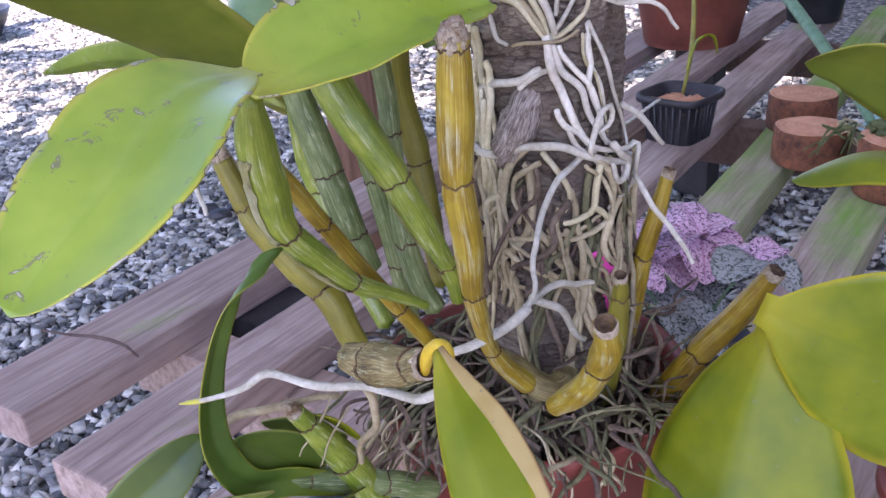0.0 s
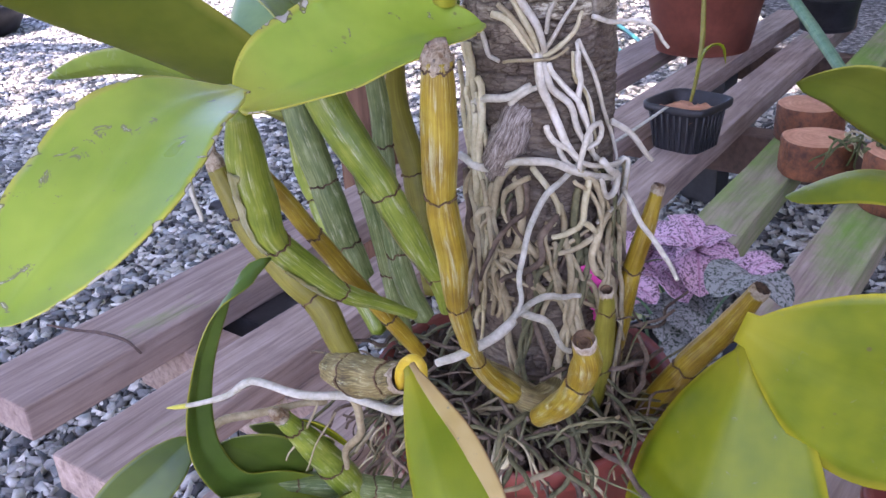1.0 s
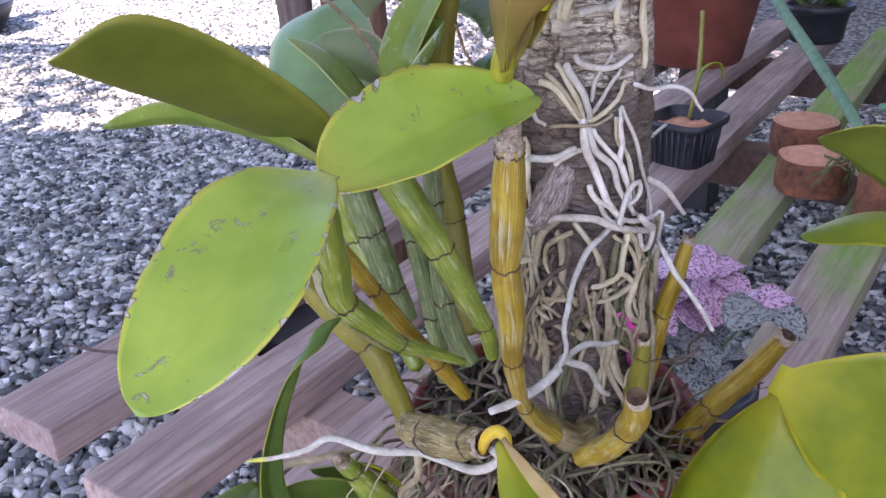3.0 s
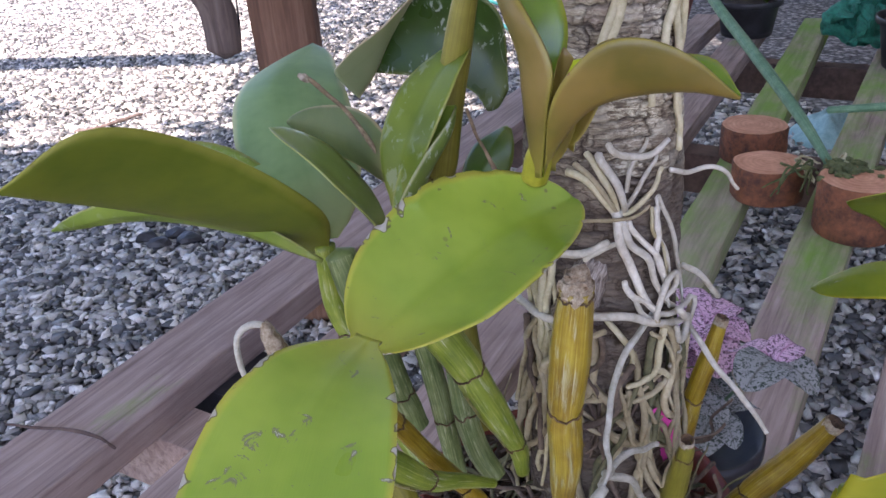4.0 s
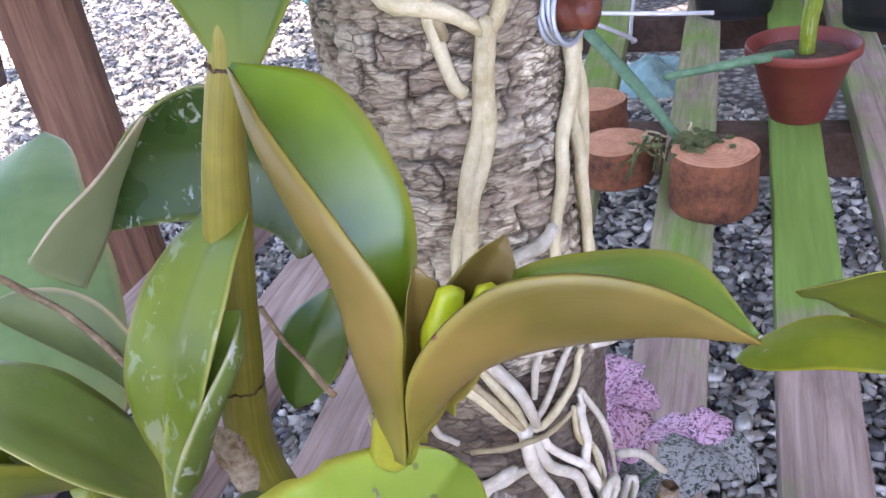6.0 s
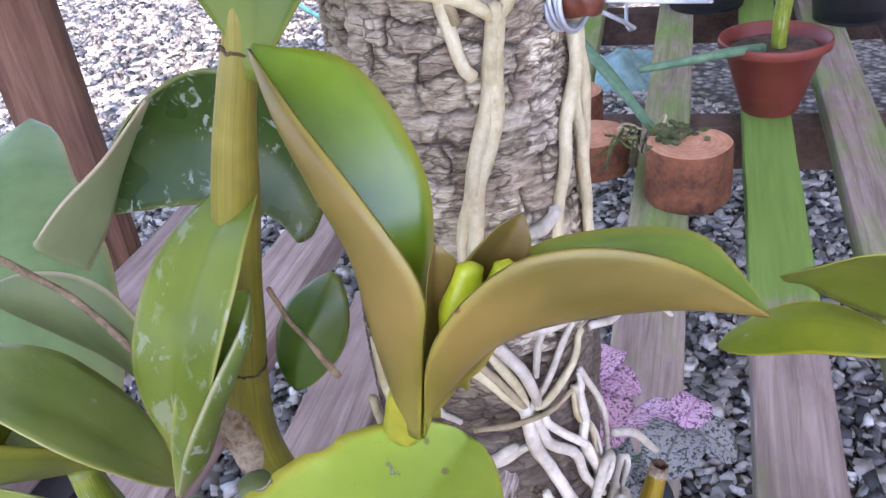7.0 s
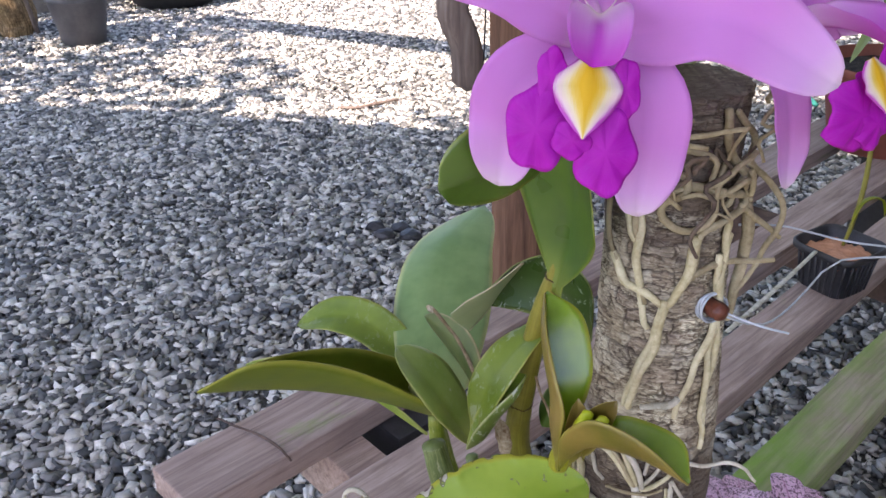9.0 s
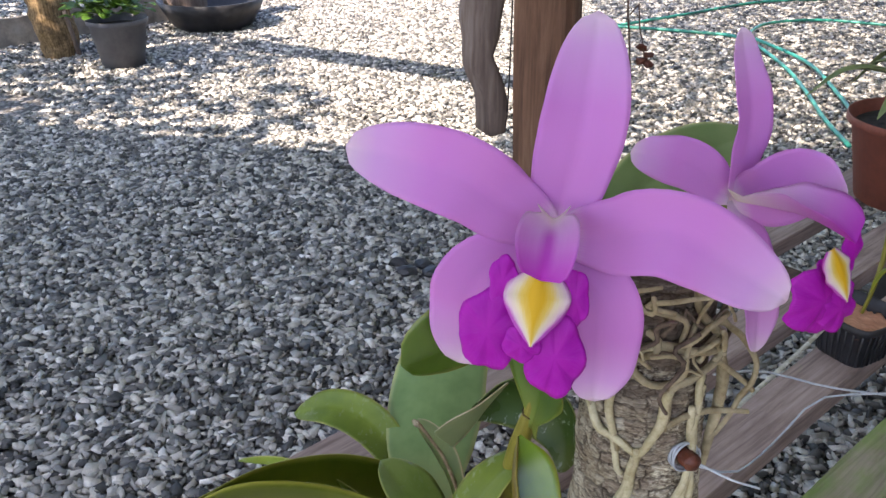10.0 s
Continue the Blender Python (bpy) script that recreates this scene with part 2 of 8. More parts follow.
def bark_material():
    g = Graph("bark")
    ob = g.coords("Object")
    cav = g.node("Attribute")
    cav.attribute_name = "crack"
    n1, n2 = g.noise(ob, 35.0, 5.0, 0.6), g.noise(g.coords("Object", (1, 1, 3.2)), 170.0, 6.0, 0.72, 0.8)
    col = g.ramp(g.math("ADD", g.math("MULTIPLY", n1, 0.35), g.math("MULTIPLY", n2, 0.65)), [(0.37, (0.06, 0.046, 0.033)), (0.46, (0.225, 0.185, 0.122)), (0.54, (0.40, 0.35, 0.24)), (0.66, (0.66, 0.61, 0.45))])
    lichen = g.math("MULTIPLY", g.ramp(g.noise(ob, 24.0, 3.0), [(0.5, (0, 0, 0)), (0.62, (1, 1, 1))]), g.ramp(n2, [(0.47, (0, 0, 0)), (0.57, (1, 1, 1))]))
    col = g.mix(g.math("MULTIPLY", lichen, 0.9), col, (0.80, 0.76, 0.56))
    tone = g.node("Attribute")
    tone.attribute_name = "plate"
    col = g.mix(g.ramp(tone.outputs["Fac"], [(0.0, (0.55, 0.55, 0.55)), (0.45, (0, 0, 0))]), col, g.mix(n2, (0.10, 0.07, 0.05), (0.36, 0.28, 0.21)))
    col = g.mix(g.ramp(tone.outputs["Fac"], [(0.7, (0, 0, 0)), (1.0, (0.6, 0.6, 0.6))]), col, g.mix(n2, (0.43, 0.38, 0.26), (0.78, 0.74, 0.58)))
    col = g.mix(g.math("MULTIPLY", cav.outputs["Fac"], 0.95), col, (0.03, 0.02, 0.014))
    # darker brown bark low down; the dark top stands in for shade by the blooms
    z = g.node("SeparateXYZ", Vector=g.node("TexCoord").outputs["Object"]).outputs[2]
    dark_ends = g.ramp(g.math("ADD", z, g.math("MULTIPLY", g.math("SUBTRACT", n1, 0.5), 0.12)), [(0.875, (1, 1, 1)), (0.93, (0, 0, 0))])
    dark_top = g.ramp(g.math("ADD", g.math("SUBTRACT", z, 0.4), g.math("MULTIPLY", g.math("SUBTRACT", n1, 0.5), 0.16)), [(0.605, (0, 0, 0)), (0.64, (1, 1, 1))])
    dark_ends = g.math("MAXIMUM", dark_ends, dark_top)
    col = g.mix(g.math("MULTIPLY", dark_ends, 0.85), col, g.mix(n2, (0.028, 0.020, 0.015), (0.155, 0.12, 0.092)))
    flake = g.node("TexVoronoi", Vector=g.node("VectorMath").outputs[0], Scale=1.0)
    flake.feature = "DISTANCE_TO_EDGE"
    warp = g.node("TexNoise", Vector=ob, Scale=90.0, Detail=3.0).outputs["Color"]
    push = [n for n in g.tree.nodes if n.bl_idname == "ShaderNodeVectorMath"][0]
    push.operation = "MULTIPLY_ADD"
    g.tree.links.new(warp, push.inputs[0])
    push.inputs[1].default_value = (1.6, 1.6, 1.6)
    g.tree.links.new(g.coords("Object", (105, 105, 380)), push.inputs[2])
    line = g.ramp(flake.outputs["Distance"], [(0.02, (1, 1, 1)), (0.08, (0, 0, 0))])
    some = g.ramp(g.noise(ob, 60.0, 2.0), [(0.46, (0, 0, 0)), (0.54, (1, 1, 1))])
    line = g.math("MULTIPLY", line, some)
    col = g.mix(g.math("MULTIPLY", line, 0.62), col, (0.045, 0.03, 0.02))
    g.bump(g.math("SUBTRACT", n2, g.math("MULTIPLY", line, 0.8)), 0.6, 0.0012)
    return g.finish(col, 0.88, 0.0, None, 0.25)


def knot_material():
    g = Graph("bare_wood")
    v = g.coords("UV", (2.2, 13, 1))
    n = g.noise(v, 2.0, 8.0, 0.7, 2.2)
    col = g.ramp(n, [(0.36, (0.05, 0.038, 0.03)), (0.5, (0.21, 0.175, 0.14)), (0.66, (0.50, 0.46, 0.40))])
    g.bump(n, 0.35, 0.0012)
    return g.finish(col, 0.85, 0.0, None, 0.2)


def spotted_material(name, ground, spot, vein):
    """The speckled leaf of a polka-dot plant."""
    g = Graph(name)
    ob = g.coords("Object")
    w = g.noise(ob, 420.0, 3.0, 0.6, 0.8)
    uv = g.node("SeparateXYZ", Vector=g.node("TexCoord").outputs["UV"])
    across = g.math("ABSOLUTE", g.math("SUBTRACT", uv.outputs[1], 0.5))
    fac = g.math("SUBTRACT", w, g.math("MULTIPLY", g.math("SUBTRACT", 0.25, across), 0.08))
    col = g.mix(g.ramp(fac, [(0.50, (0, 0, 0)), (0.58, (1, 1, 1))]), spot, ground)
    col = g.mix(g.ramp(across, [(0.0, (0.8, 0.8, 0.8)), (0.04, (0, 0, 0))]), col, vein)
    g.bump(w, 0.3, 0.001)
    return g.finish(col, 0.6, 0.2)


def petal_material(name, stops, rough=0.6, flame=0.0):
    """Petal colour from claw to tip, with faint veins along it. flame: a magenta streak down its middle."""
    g = Graph(name)
    uv = g.node("SeparateXYZ", Vector=g.node("TexCoord").outputs["UV"])
    vein = g.noise(g.coords("UV", (2, 60, 1)), 2.0, 4.0)
    col = g.ramp(g.math("ADD", uv.outputs[0], g.math("MULTIPLY", g.math("SUBTRACT", vein, 0.5), 0.12)), stops)
    col = g.mix(g.math("MULTIPLY", g.ramp(vein, [(0.5, (0, 0, 0)), (0.8, (1, 1, 1))]), 0.2), col, (0.55, 0.16, 0.58))
    if flame:
        across = g.math("ABSOLUTE", g.math("SUBTRACT", uv.outputs[1], 0.5))
        streak = g.math("MULTIPLY", g.ramp(g.math("ADD", across, g.math("MULTIPLY", g.math("SUBTRACT", vein, 0.5), 0.1)), [(0.03, (1, 1, 1)), (0.17, (0, 0, 0))]), g.ramp(uv.outputs[0], [(0.2, (0, 0, 0)), (0.5, (1, 1, 1))]))
        col = g.mix(g.math("MULTIPLY", streak, flame), col, (0.52, 0.03, 0.50))
    g.bump(vein, 0.15, 0.0006)
    return g.finish(col, rough, 0.38, None, 0.3)


def throat_material():
    """White with a yellow streak down the middle and a magenta rim."""
    g = Graph("lip_throat")
    uv = g.node("SeparateXYZ", Vector=g.node("TexCoord").outputs["UV"])
    across = g.math("ABSOLUTE", g.math("SUBTRACT", uv.outputs[1], 0.5))
    n = g.noise(g.coords("UV", (3, 20, 1)), 2.0, 4.0)
    away = g.math("ADD", g.math("MULTIPLY", across, 1.0), g.math("MULTIPLY", g.math("ABSOLUTE", g.math("SUBTRACT", uv.outputs[0], 0.36)), 0.33))
    col = g.ramp(g.math("ADD", away, g.math("MULTIPLY", g.math("SUBTRACT", n, 0.5), 0.12)), [(0.12, (0.74, 0.47, 0.012)), (0.24, (0.79, 0.61, 0.13)), (0.34, (0.80, 0.73, 0.50)), (0.46, (0.78, 0.62, 0.66)), (0.54, (0.55, 0.10, 0.52))])
    g.bump(n, 0.2, 0.0006)
    return g.finish(col, 0.55, 0.3, None, 0.3)


def cut_wood_material():
    """Sawn faces of small logs: orange-brown with faint rings."""
    g = Graph("sawn_wood")
    ob = g.coords("Object")
    w = g.node("TexWave", Vector=ob, Scale=38.0, Distortion=4.0, Detail=3.0)
    w.wave_type, w.rings_direction = "RINGS", "Z"
    n = g.noise(ob, 40.0, 5.0)
    col = g.ramp(g.math("ADD", g.math("MULTIPLY", w.outputs["Fac"], 0.12), g.math("MULTIPLY", n, 0.85)), [(0.3, (0.40, 0.18, 0.09)), (0.6, (0.58, 0.30, 0.175)), (0.8, (0.70, 0.42, 0.27))])
    g.bump(n, 0.3, 0.001)
    return g.finish(col, 0.8)


LEAF_PALE = leaf_material("leaf_pale", (0.205, 0.345, 0.018), (0.365, 0.505, 0.045), (0.58, 0.56, 0.06), 0.33, spots=0.7, scars=0.95, coat=0.6, film=0.42, scabs=0.9)
LEAF_YELLOW = leaf_material("leaf_yellow_green", (0.105, 0.155, 0.003), (0.205, 0.245, 0.005), (0.44, 0.40, 0.02), 0.40, spots=0.7, scars=0.3, spec=0.3)
LEAF_OLIVE = leaf_material("leaf_olive", (0.10, 0.145, 0.012), (0.17, 0.21, 0.02), (0.34, 0.34, 0.05), 0.42, spots=0.3, spec=0.32)
LEAF_DARK = leaf_material("leaf_dark", (0.035, 0.08, 0.014), (0.07, 0.13, 0.024), (0.20, 0.24, 0.06), 0.30, spots=0.9, speck=(0.5, 0.55, 0.42), flecks=0.9)
LEAF_MID = leaf_material("leaf_mid", (0.115, 0.19, 0.02), (0.22, 0.32, 0.04), (0.36, 0.38, 0.11), 0.34, spots=0.9, speck=(0.55, 0.58, 0.48), scars=0.3, flecks=0.18, spec=0.32)
LEAF_SPOT = leaf_material("leaf_spotted", (0.095, 0.15, 0.012), (0.175, 0.245, 0.026), (0.34, 0.36, 0.08), 0.34, spots=0.9, speck=(0.55, 0.58, 0.48), flecks=0.3, spec=0.35)
LEAF_BENT = leaf_material("leaf_bent", (0.20, 0.28, 0.12), (0.32, 0.38, 0.19), (0.68, 0.57, 0.38), 0.45, spots=0.3, translucent=0.4)
# greens lightened to stand in for sky light falling on one leaf
LEAF_SKYLIT = leaf_material("leaf_skylit", (0.20, 0.31, 0.05), (0.35, 0.47, 0.12), (0.46, 0.48, 0.15), 0.36, spots=0.6, speck=(0.55, 0.58, 0.48), flecks=0.12, coat=0.3, film=0.42, translucent=0.35)
LEAF_HANG = leaf_material("leaf_hanging", (0.165, 0.235, 0.004), (0.30, 0.36, 0.010), (0.48, 0.42, 0.03), 0.42, spots=0.8, translucent=0.4, spec=0.3)
LEAF_BLUE = leaf_material("leaf_blue_green", (0.15, 0.275, 0.085), (0.25, 0.395, 0.145), (0.46, 0.49, 0.20), 0.45, spots=0.15)
LEAF_DEEP = leaf_material("leaf_deep", (0.045, 0.105, 0.010), (0.10, 0.185, 0.022), (0.24, 0.29, 0.05), 0.32, spots=0.2, coat=0.15)
LEAF_RED = leaf_material("leaf_red_back", (0.135, 0.115, 0.016), (0.27, 0.185, 0.042), (0.32, 0.27, 0.04), 0.36, spots=1.0, speck=(0.16, 0.02, 0.025), coat=0.1)
LEAF_NEW = leaf_material("leaf_new", (0.085, 0.175, 0.005), (0.19, 0.32, 0.011), (0.30, 0.32, 0.03), 0.20, spots=0.1, coat=0.45, film=0.22)
SHOOTBASE = plain_material("shoot_base", (0.24, 0.23, 0.012), (0.40, 0.37, 0.03), 110, 0.36, 0.2, c=(0.45, 0.30, 0.06))
BUD = plain_material("bud", (0.36, 0.46, 0.01), (0.55, 0.60, 0.02), 90, 0.35, 0.1)
LEAF_STRAP = leaf_material("leaf_strap", (0.055, 0.12, 0.014), (0.115, 0.20, 0.03), (0.30, 0.30, 0.02), 0.34, spots=0.4)
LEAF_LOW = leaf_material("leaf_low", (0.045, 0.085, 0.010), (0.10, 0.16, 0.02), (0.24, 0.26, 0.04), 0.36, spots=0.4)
LEAF_FLECK = leaf_material("leaf_fleck", (0.10, 0.17, 0.025), (0.19, 0.27, 0.05), (0.42, 0.44, 0.20), 0.4, spots=0.9, speck=(0.6, 0.62, 0.52), flecks=0.95)
LEAF_DYING = leaf_material("leaf_dying", (0.33, 0.235, 0.05), (0.54, 0.43, 0.18), (0.24, 0.13, 0.045), 0.6, spots=1.0, scars=0.8, speck=(0.10, 0.05, 0.02))
CANE_YELLOW = streak_material("cane_yellow", [(0.28, (0.095, 0.048, 0.003)), (0.5, (0.255, 0.170, 0.007)), (0.70, (0.42, 0.33, 0.03))], 0.24, 0.45, 0.5, 1.15, peel=0.1)
CANE_SKIN = streak_material("cane_skin", [(0.28, (0.11, 0.06, 0.004)), (0.5, (0.27, 0.19, 0.010)), (0.70, (0.42, 0.35, 0.04))], 0.24, 0.5, 0.5, 1.2, peel=0.75)
CANE_GREEN = streak_material("cane_green", [(0.28, (0.055, 0.10, 0.006)), (0.5, (0.17, 0.235, 0.018)), (0.70, (0.34, 0.37, 0.06))], 0.27, 0.3, 0.5, 1.1, peel=0.6)
CANE_GREY = streak_material("cane_grey", [(0.28, (0.045, 0.08, 0.015)), (0.5, (0.125, 0.17, 0.05)), (0.70, (0.27, 0.31, 0.14))], 0.4, 0.3, 0.45, 1.4, peel=0.45)
CANE_OLIVE = streak_material("cane_olive", [(0.30, (0.115, 0.10, 0.010)), (0.5, (0.18, 0.165, 0.016)), (0.68, (0.26, 0.24, 0.034))], 0.38, 0.25, 0.5, 1.0)
CANE_DEAD = streak_material("cane_dead", [(0.28, (0.05, 0.035, 0.012)), (0.5, (0.19, 0.155, 0.055)), (0.70, (0.33, 0.29, 0.14))], 0.6, 0.6, 0.35, 1.6, peel=0.4)
BRACT = plain_material("yellow_bract", (0.42, 0.27, 0.008), (0.56, 0.42, 0.02), 150, 0.4, 0.3)
SHEATH = streak_material("dry_sheath", [(0.32, (0.29, 0.27, 0.06)), (0.5, (0.46, 0.45, 0.20)), (0.66, (0.72, 0.72, 0.58))], 0.36, 0.2, 0.5, 1.2)
HUSK = plain_material("dry_husk", (0.22, 0.135, 0.06), (0.64, 0.56, 0.40), 260, 0.85, 1.0, 0.003, c=(0.85, 0.82, 0.74))
NODE = plain_material("node_scar", (0.035, 0.02, 0.01), (0.15, 0.09, 0.04), 300, 0.8, 0.5)
ROOT_WHITE = plain_material("root_velamen", (0.38, 0.35, 0.255), (0.67, 0.645, 0.53), 150, 0.55, 0.6, 0.0012, vary=0.3, c=(0.80, 0.79, 0.71))
ROOT_CREAM = plain_material("root_cream", (0.38, 0.33, 0.17), (0.66, 0.61, 0.39), 130, 0.6, 0.7, 0.0014, vary=0.28, c=(0.79, 0.76, 0.58))
LEAF_DULL = leaf_material("leaf_dull", (0.105, 0.165, 0.045), (0.19, 0.245, 0.08), (0.56, 0.44, 0.24), 0.45, spots=0.4, translucent=0.35)
# tan roots, darkened to stand in for shade on the log
ROOT_TAN_SHADE = plain_material("root_tan_shade", (0.225, 0.18, 0.09), (0.46, 0.40, 0.24), 110, 0.7, 0.7, 0.0014, vary=0.35, c=(0.62, 0.57, 0.40))
ROOT_FRESH = plain_material("root_fresh", (0.34, 0.33, 0.24), (0.58, 0.57, 0.48), 190, 0.6, 0.8, 0.0015, c=(0.74, 0.73, 0.66))
STALK = plain_material("dry_stalk", (0.13, 0.085, 0.04), (0.36, 0.27, 0.15), 240, 0.8, 0.8, 0.002, c=(0.60, 0.52, 0.38))
ROOT_TIP = plain_material("root_tip", (0.36, 0.36, 0.03), (0.50, 0.46, 0.06), 200, 0.4, 0.2)
ROOT_BROWN = plain_material("root_brown", (0.05, 0.034, 0.022), (0.17, 0.125, 0.085), 140, 0.85, 0.7, 0.0015, c=(0.30, 0.24, 0.18))
ROOT_OLIVE = plain_material("root_olive", (0.045, 0.05, 0.018), (0.16, 0.15, 0.07), 140, 0.8, 0.6, 0.0015, c=(0.30, 0.27, 0.17))
PLANK = plank_material("plank_bare", 0.0)
PLANK_GREEN = plank_material("plank_algae", 0.95)
PLANK_MIXED = plank_material("plank_mixed", 0.55)
PLANK_TURNED = plank_material("plank_half_algae", 0.05, -0.44)
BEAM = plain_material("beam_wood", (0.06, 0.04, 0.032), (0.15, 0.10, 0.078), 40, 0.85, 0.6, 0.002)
BARK = bark_material()
KNOT = knot_material()
STONE = stone_material()
GROUND = ground_material()
POSTWOOD = upright_wood("post_wood", (0.05, 0.024, 0.014), (0.15, 0.08, 0.048), (0.25, 0.145, 0.09))
DRIFT = upright_wood("driftwood", (0.06, 0.042, 0.034), (0.16, 0.12, 0.10), (0.27, 0.22, 0.19))
TERRACOTTA = plain_material("plastic_terracotta", (0.15, 0.032, 0.022), (0.22, 0.05, 0.034), 30, 0.45, 0.15, 0.001, spec=0.4)
CLAY = plain_material("clay_pot", (0.17, 0.048, 0.03), (0.25, 0.075, 0.048), 30, 0.6, 0.2, 0.001)
BLACKPLASTIC = plain_material("black_plastic", (0.012, 0.012, 0.014), (0.03, 0.03, 0.034), 60, 0.5, 0.3)
GREYPLASTIC = plain_material("grey_plastic", (0.085, 0.085, 0.095), (0.13, 0.13, 0.14), 20, 0.5, 0.2)
SOIL = plain_material("soil", (0.012, 0.01, 0.009), (0.05, 0.038, 0.03), 160, 0.95, 1.0, 0.004, c=(0.12, 0.09, 0.06))
CHIP = plain_material("bark_chip", (0.03, 0.02, 0.013), (0.12, 0.08, 0.05), 120, 0.9, 0.8, 0.002, vary=0.5)
SAWN = cut_wood_material()
SAWNBARK = plain_material("log_rind", (0.05, 0.017, 0.008), (0.23, 0.082, 0.032), 55, 0.8, 0.8, 0.003)
NAIL = plain_material("rusty_peg", (0.05, 0.012, 0.006), (0.16, 0.045, 0.02), 160, 0.45, 0.5, 0.001)
WIRE = plain_material("galvanised_wire", (0.32, 0.37, 0.40), (0.52, 0.57, 0.60), 200, 0.45, 0.3, 0.0005, metal=0.4)
HOSE = plain_material("hose", (0.015, 0.20, 0.15), (0.03, 0.29, 0.22), 40, 0.4, 0.1)
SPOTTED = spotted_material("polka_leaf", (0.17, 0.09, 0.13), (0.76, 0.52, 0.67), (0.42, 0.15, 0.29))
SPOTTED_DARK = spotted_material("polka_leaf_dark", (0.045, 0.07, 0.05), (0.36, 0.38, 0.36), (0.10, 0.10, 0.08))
PETAL = petal_material("petal", [(0.0, (0.80, 0.70, 0.74)), (0.15, (0.66, 0.275, 0.65)), (0.6, (0.69, 0.285, 0.69)), (0.86, (0.72, 0.42, 0.74)), (1.0, (0.78, 0.64, 0.74))])
LIP_PINK = petal_material("lip_tube", [(0.0, (0.86, 0.84, 0.72)), (0.22, (0.82, 0.66, 0.78)), (0.5, (0.70, 0.38, 0.70)), (0.82, (0.60, 0.14, 0.59)), (1.0, (0.52, 0.03, 0.50))], flame=0.75)
LIP_DARK = petal_material("lip_lobe", [(0.0, (0.52, 0.012, 0.48)), (0.6, (0.46, 0.006, 0.44)), (1.0, (0.54, 0.02, 0.52))], 0.5)
LIP_THROAT = throat_material()
MAGENTA = plain_material("fallen_petal", (0.62, 0.04, 0.27), (0.74, 0.10, 0.38), 60, 0.55, 0.2)
GRASS = leaf_material("foliage", (0.05, 0.13, 0.015), (0.12, 0.25, 0.03), (0.2, 0.3, 0.05), 0.45, spots=0.1, translucent=0.3)
AGAVE = leaf_material("grey_green_blade", (0.13, 0.18, 0.06), (0.23, 0.29, 0.11), (0.38, 0.40, 0.17), 0.5, spots=0.1)
PALMBARK = streak_material("palm_bark", [(0.28, (0.06, 0.04, 0.02)), (0.5, (0.19, 0.125, 0.06)), (0.70, (0.36, 0.25, 0.13))], 0.8, 0.5, 0.3, 1.7)
STEMGREEN = streak_material("green_stem", [(0.30, (0.045, 0.11, 0.055)), (0.5, (0.09, 0.19, 0.10)), (0.68, (0.17, 0.28, 0.16))], 0.5, 0.1)
MOSS = plain_material("moss", (0.05, 0.07, 0.02), (0.15, 0.17, 0.06), 160, 0.95, 1.0, 0.004)
GREENNET = plain_material("green_netting", (0.005, 0.10, 0.065), (0.02, 0.24, 0.16), 200, 0.6, 0.8, 0.003)
MESH = plain_material("shade_net", (0.16, 0.30, 0.30), (0.26, 0.42, 0.42), 120, 0.7, 0.6, 0.003)
LIGHT_BLOCK = plain_material("light_block", (0.055, 0.048, 0.04), (0.11, 0.095, 0.08), 6, 0.85, 0.4, 0.003)
WALLBLOCK = plain_material("old_boards", (0.17, 0.15, 0.13), (0.33, 0.30, 0.26), 12, 0.85, 0.5, 0.004)


def unseen_roof_material():
    g = Graph("unseen_roof_sheet")
    n = g.noise(g.coords("Object"), 3.0, 3.0)
    return g.finish(g.ramp(n, [(0.3, (0.40, 0.41, 0.41)), (0.7, (0.48, 0.49, 0.49))]), 0.6, 0.7)


UNSEEN_ROOF = unseen_roof_material()


# ---- shape helpers ----
def spline(points, n):
    """n + 1 places along a smooth curve through the points, evenly by length."""
    p = [Vector(q) for q in points]
    if len(p) == 2:
        return [p[0].lerp(p[1], k / n) for k in range(n + 1)]
    p = [2 * p[0] - p[1], *p, 2 * p[-1] - p[-2]]
    fine = []
    for a, b, c, d in zip(p, p[1:], p[2:], p[3:]):
        for k in range(12):
            t = k / 12
            fine.append(0.5 * (2 * b + (c - a) * t + (2 * a - 5 * b + 4 * c - d) * t * t + (3 * b - a - 3 * c + d) * t**3))
    fine.append(p[-2].copy())
    run = [0.0]
    for a, b in zip(fine, fine[1:]):
        run.append(run[-1] + (b - a).length)
    out, k = [], 0
    for i in range(n + 1):
        s = run[-1] * i / n
        while k < len(run) - 2 and run[k + 1] < s:
            k += 1
        out.append(fine[k].lerp(fine[k + 1], (s - run[k]) / max(run[k + 1] - run[k], 1e-9)))
    return out


def smooth_step(x):
    x = min(max(x, 0.0), 1.0)
    return x * x * (3 - 2 * x)


def along(values, t):
    """A value at t (0 to 1) along evenly spaced values."""
    x = t * (len(values) - 1)
    k = min(int(x), len(values) - 2)
    return values[k] + (values[k + 1] - values[k]) * smooth_step(x - k)


def frames_along(pts, ref=(0.13, 0.21, 1.0)):
    """Tangent and two cross directions at each place, without twist."""
    t0 = (pts[1] - pts[0]).normalized()
    n = t0.cross(Vector(ref)).normalized()
    out = []
    for i, p in enumerate(pts):
        t = (pts[min(i + 1, len(pts) - 1)] - pts[max(i - 1, 0)]).normalized()
        n = (n - n.dot(t) * t).normalized()
        out.append((t, n, t.cross(n)))
    return out


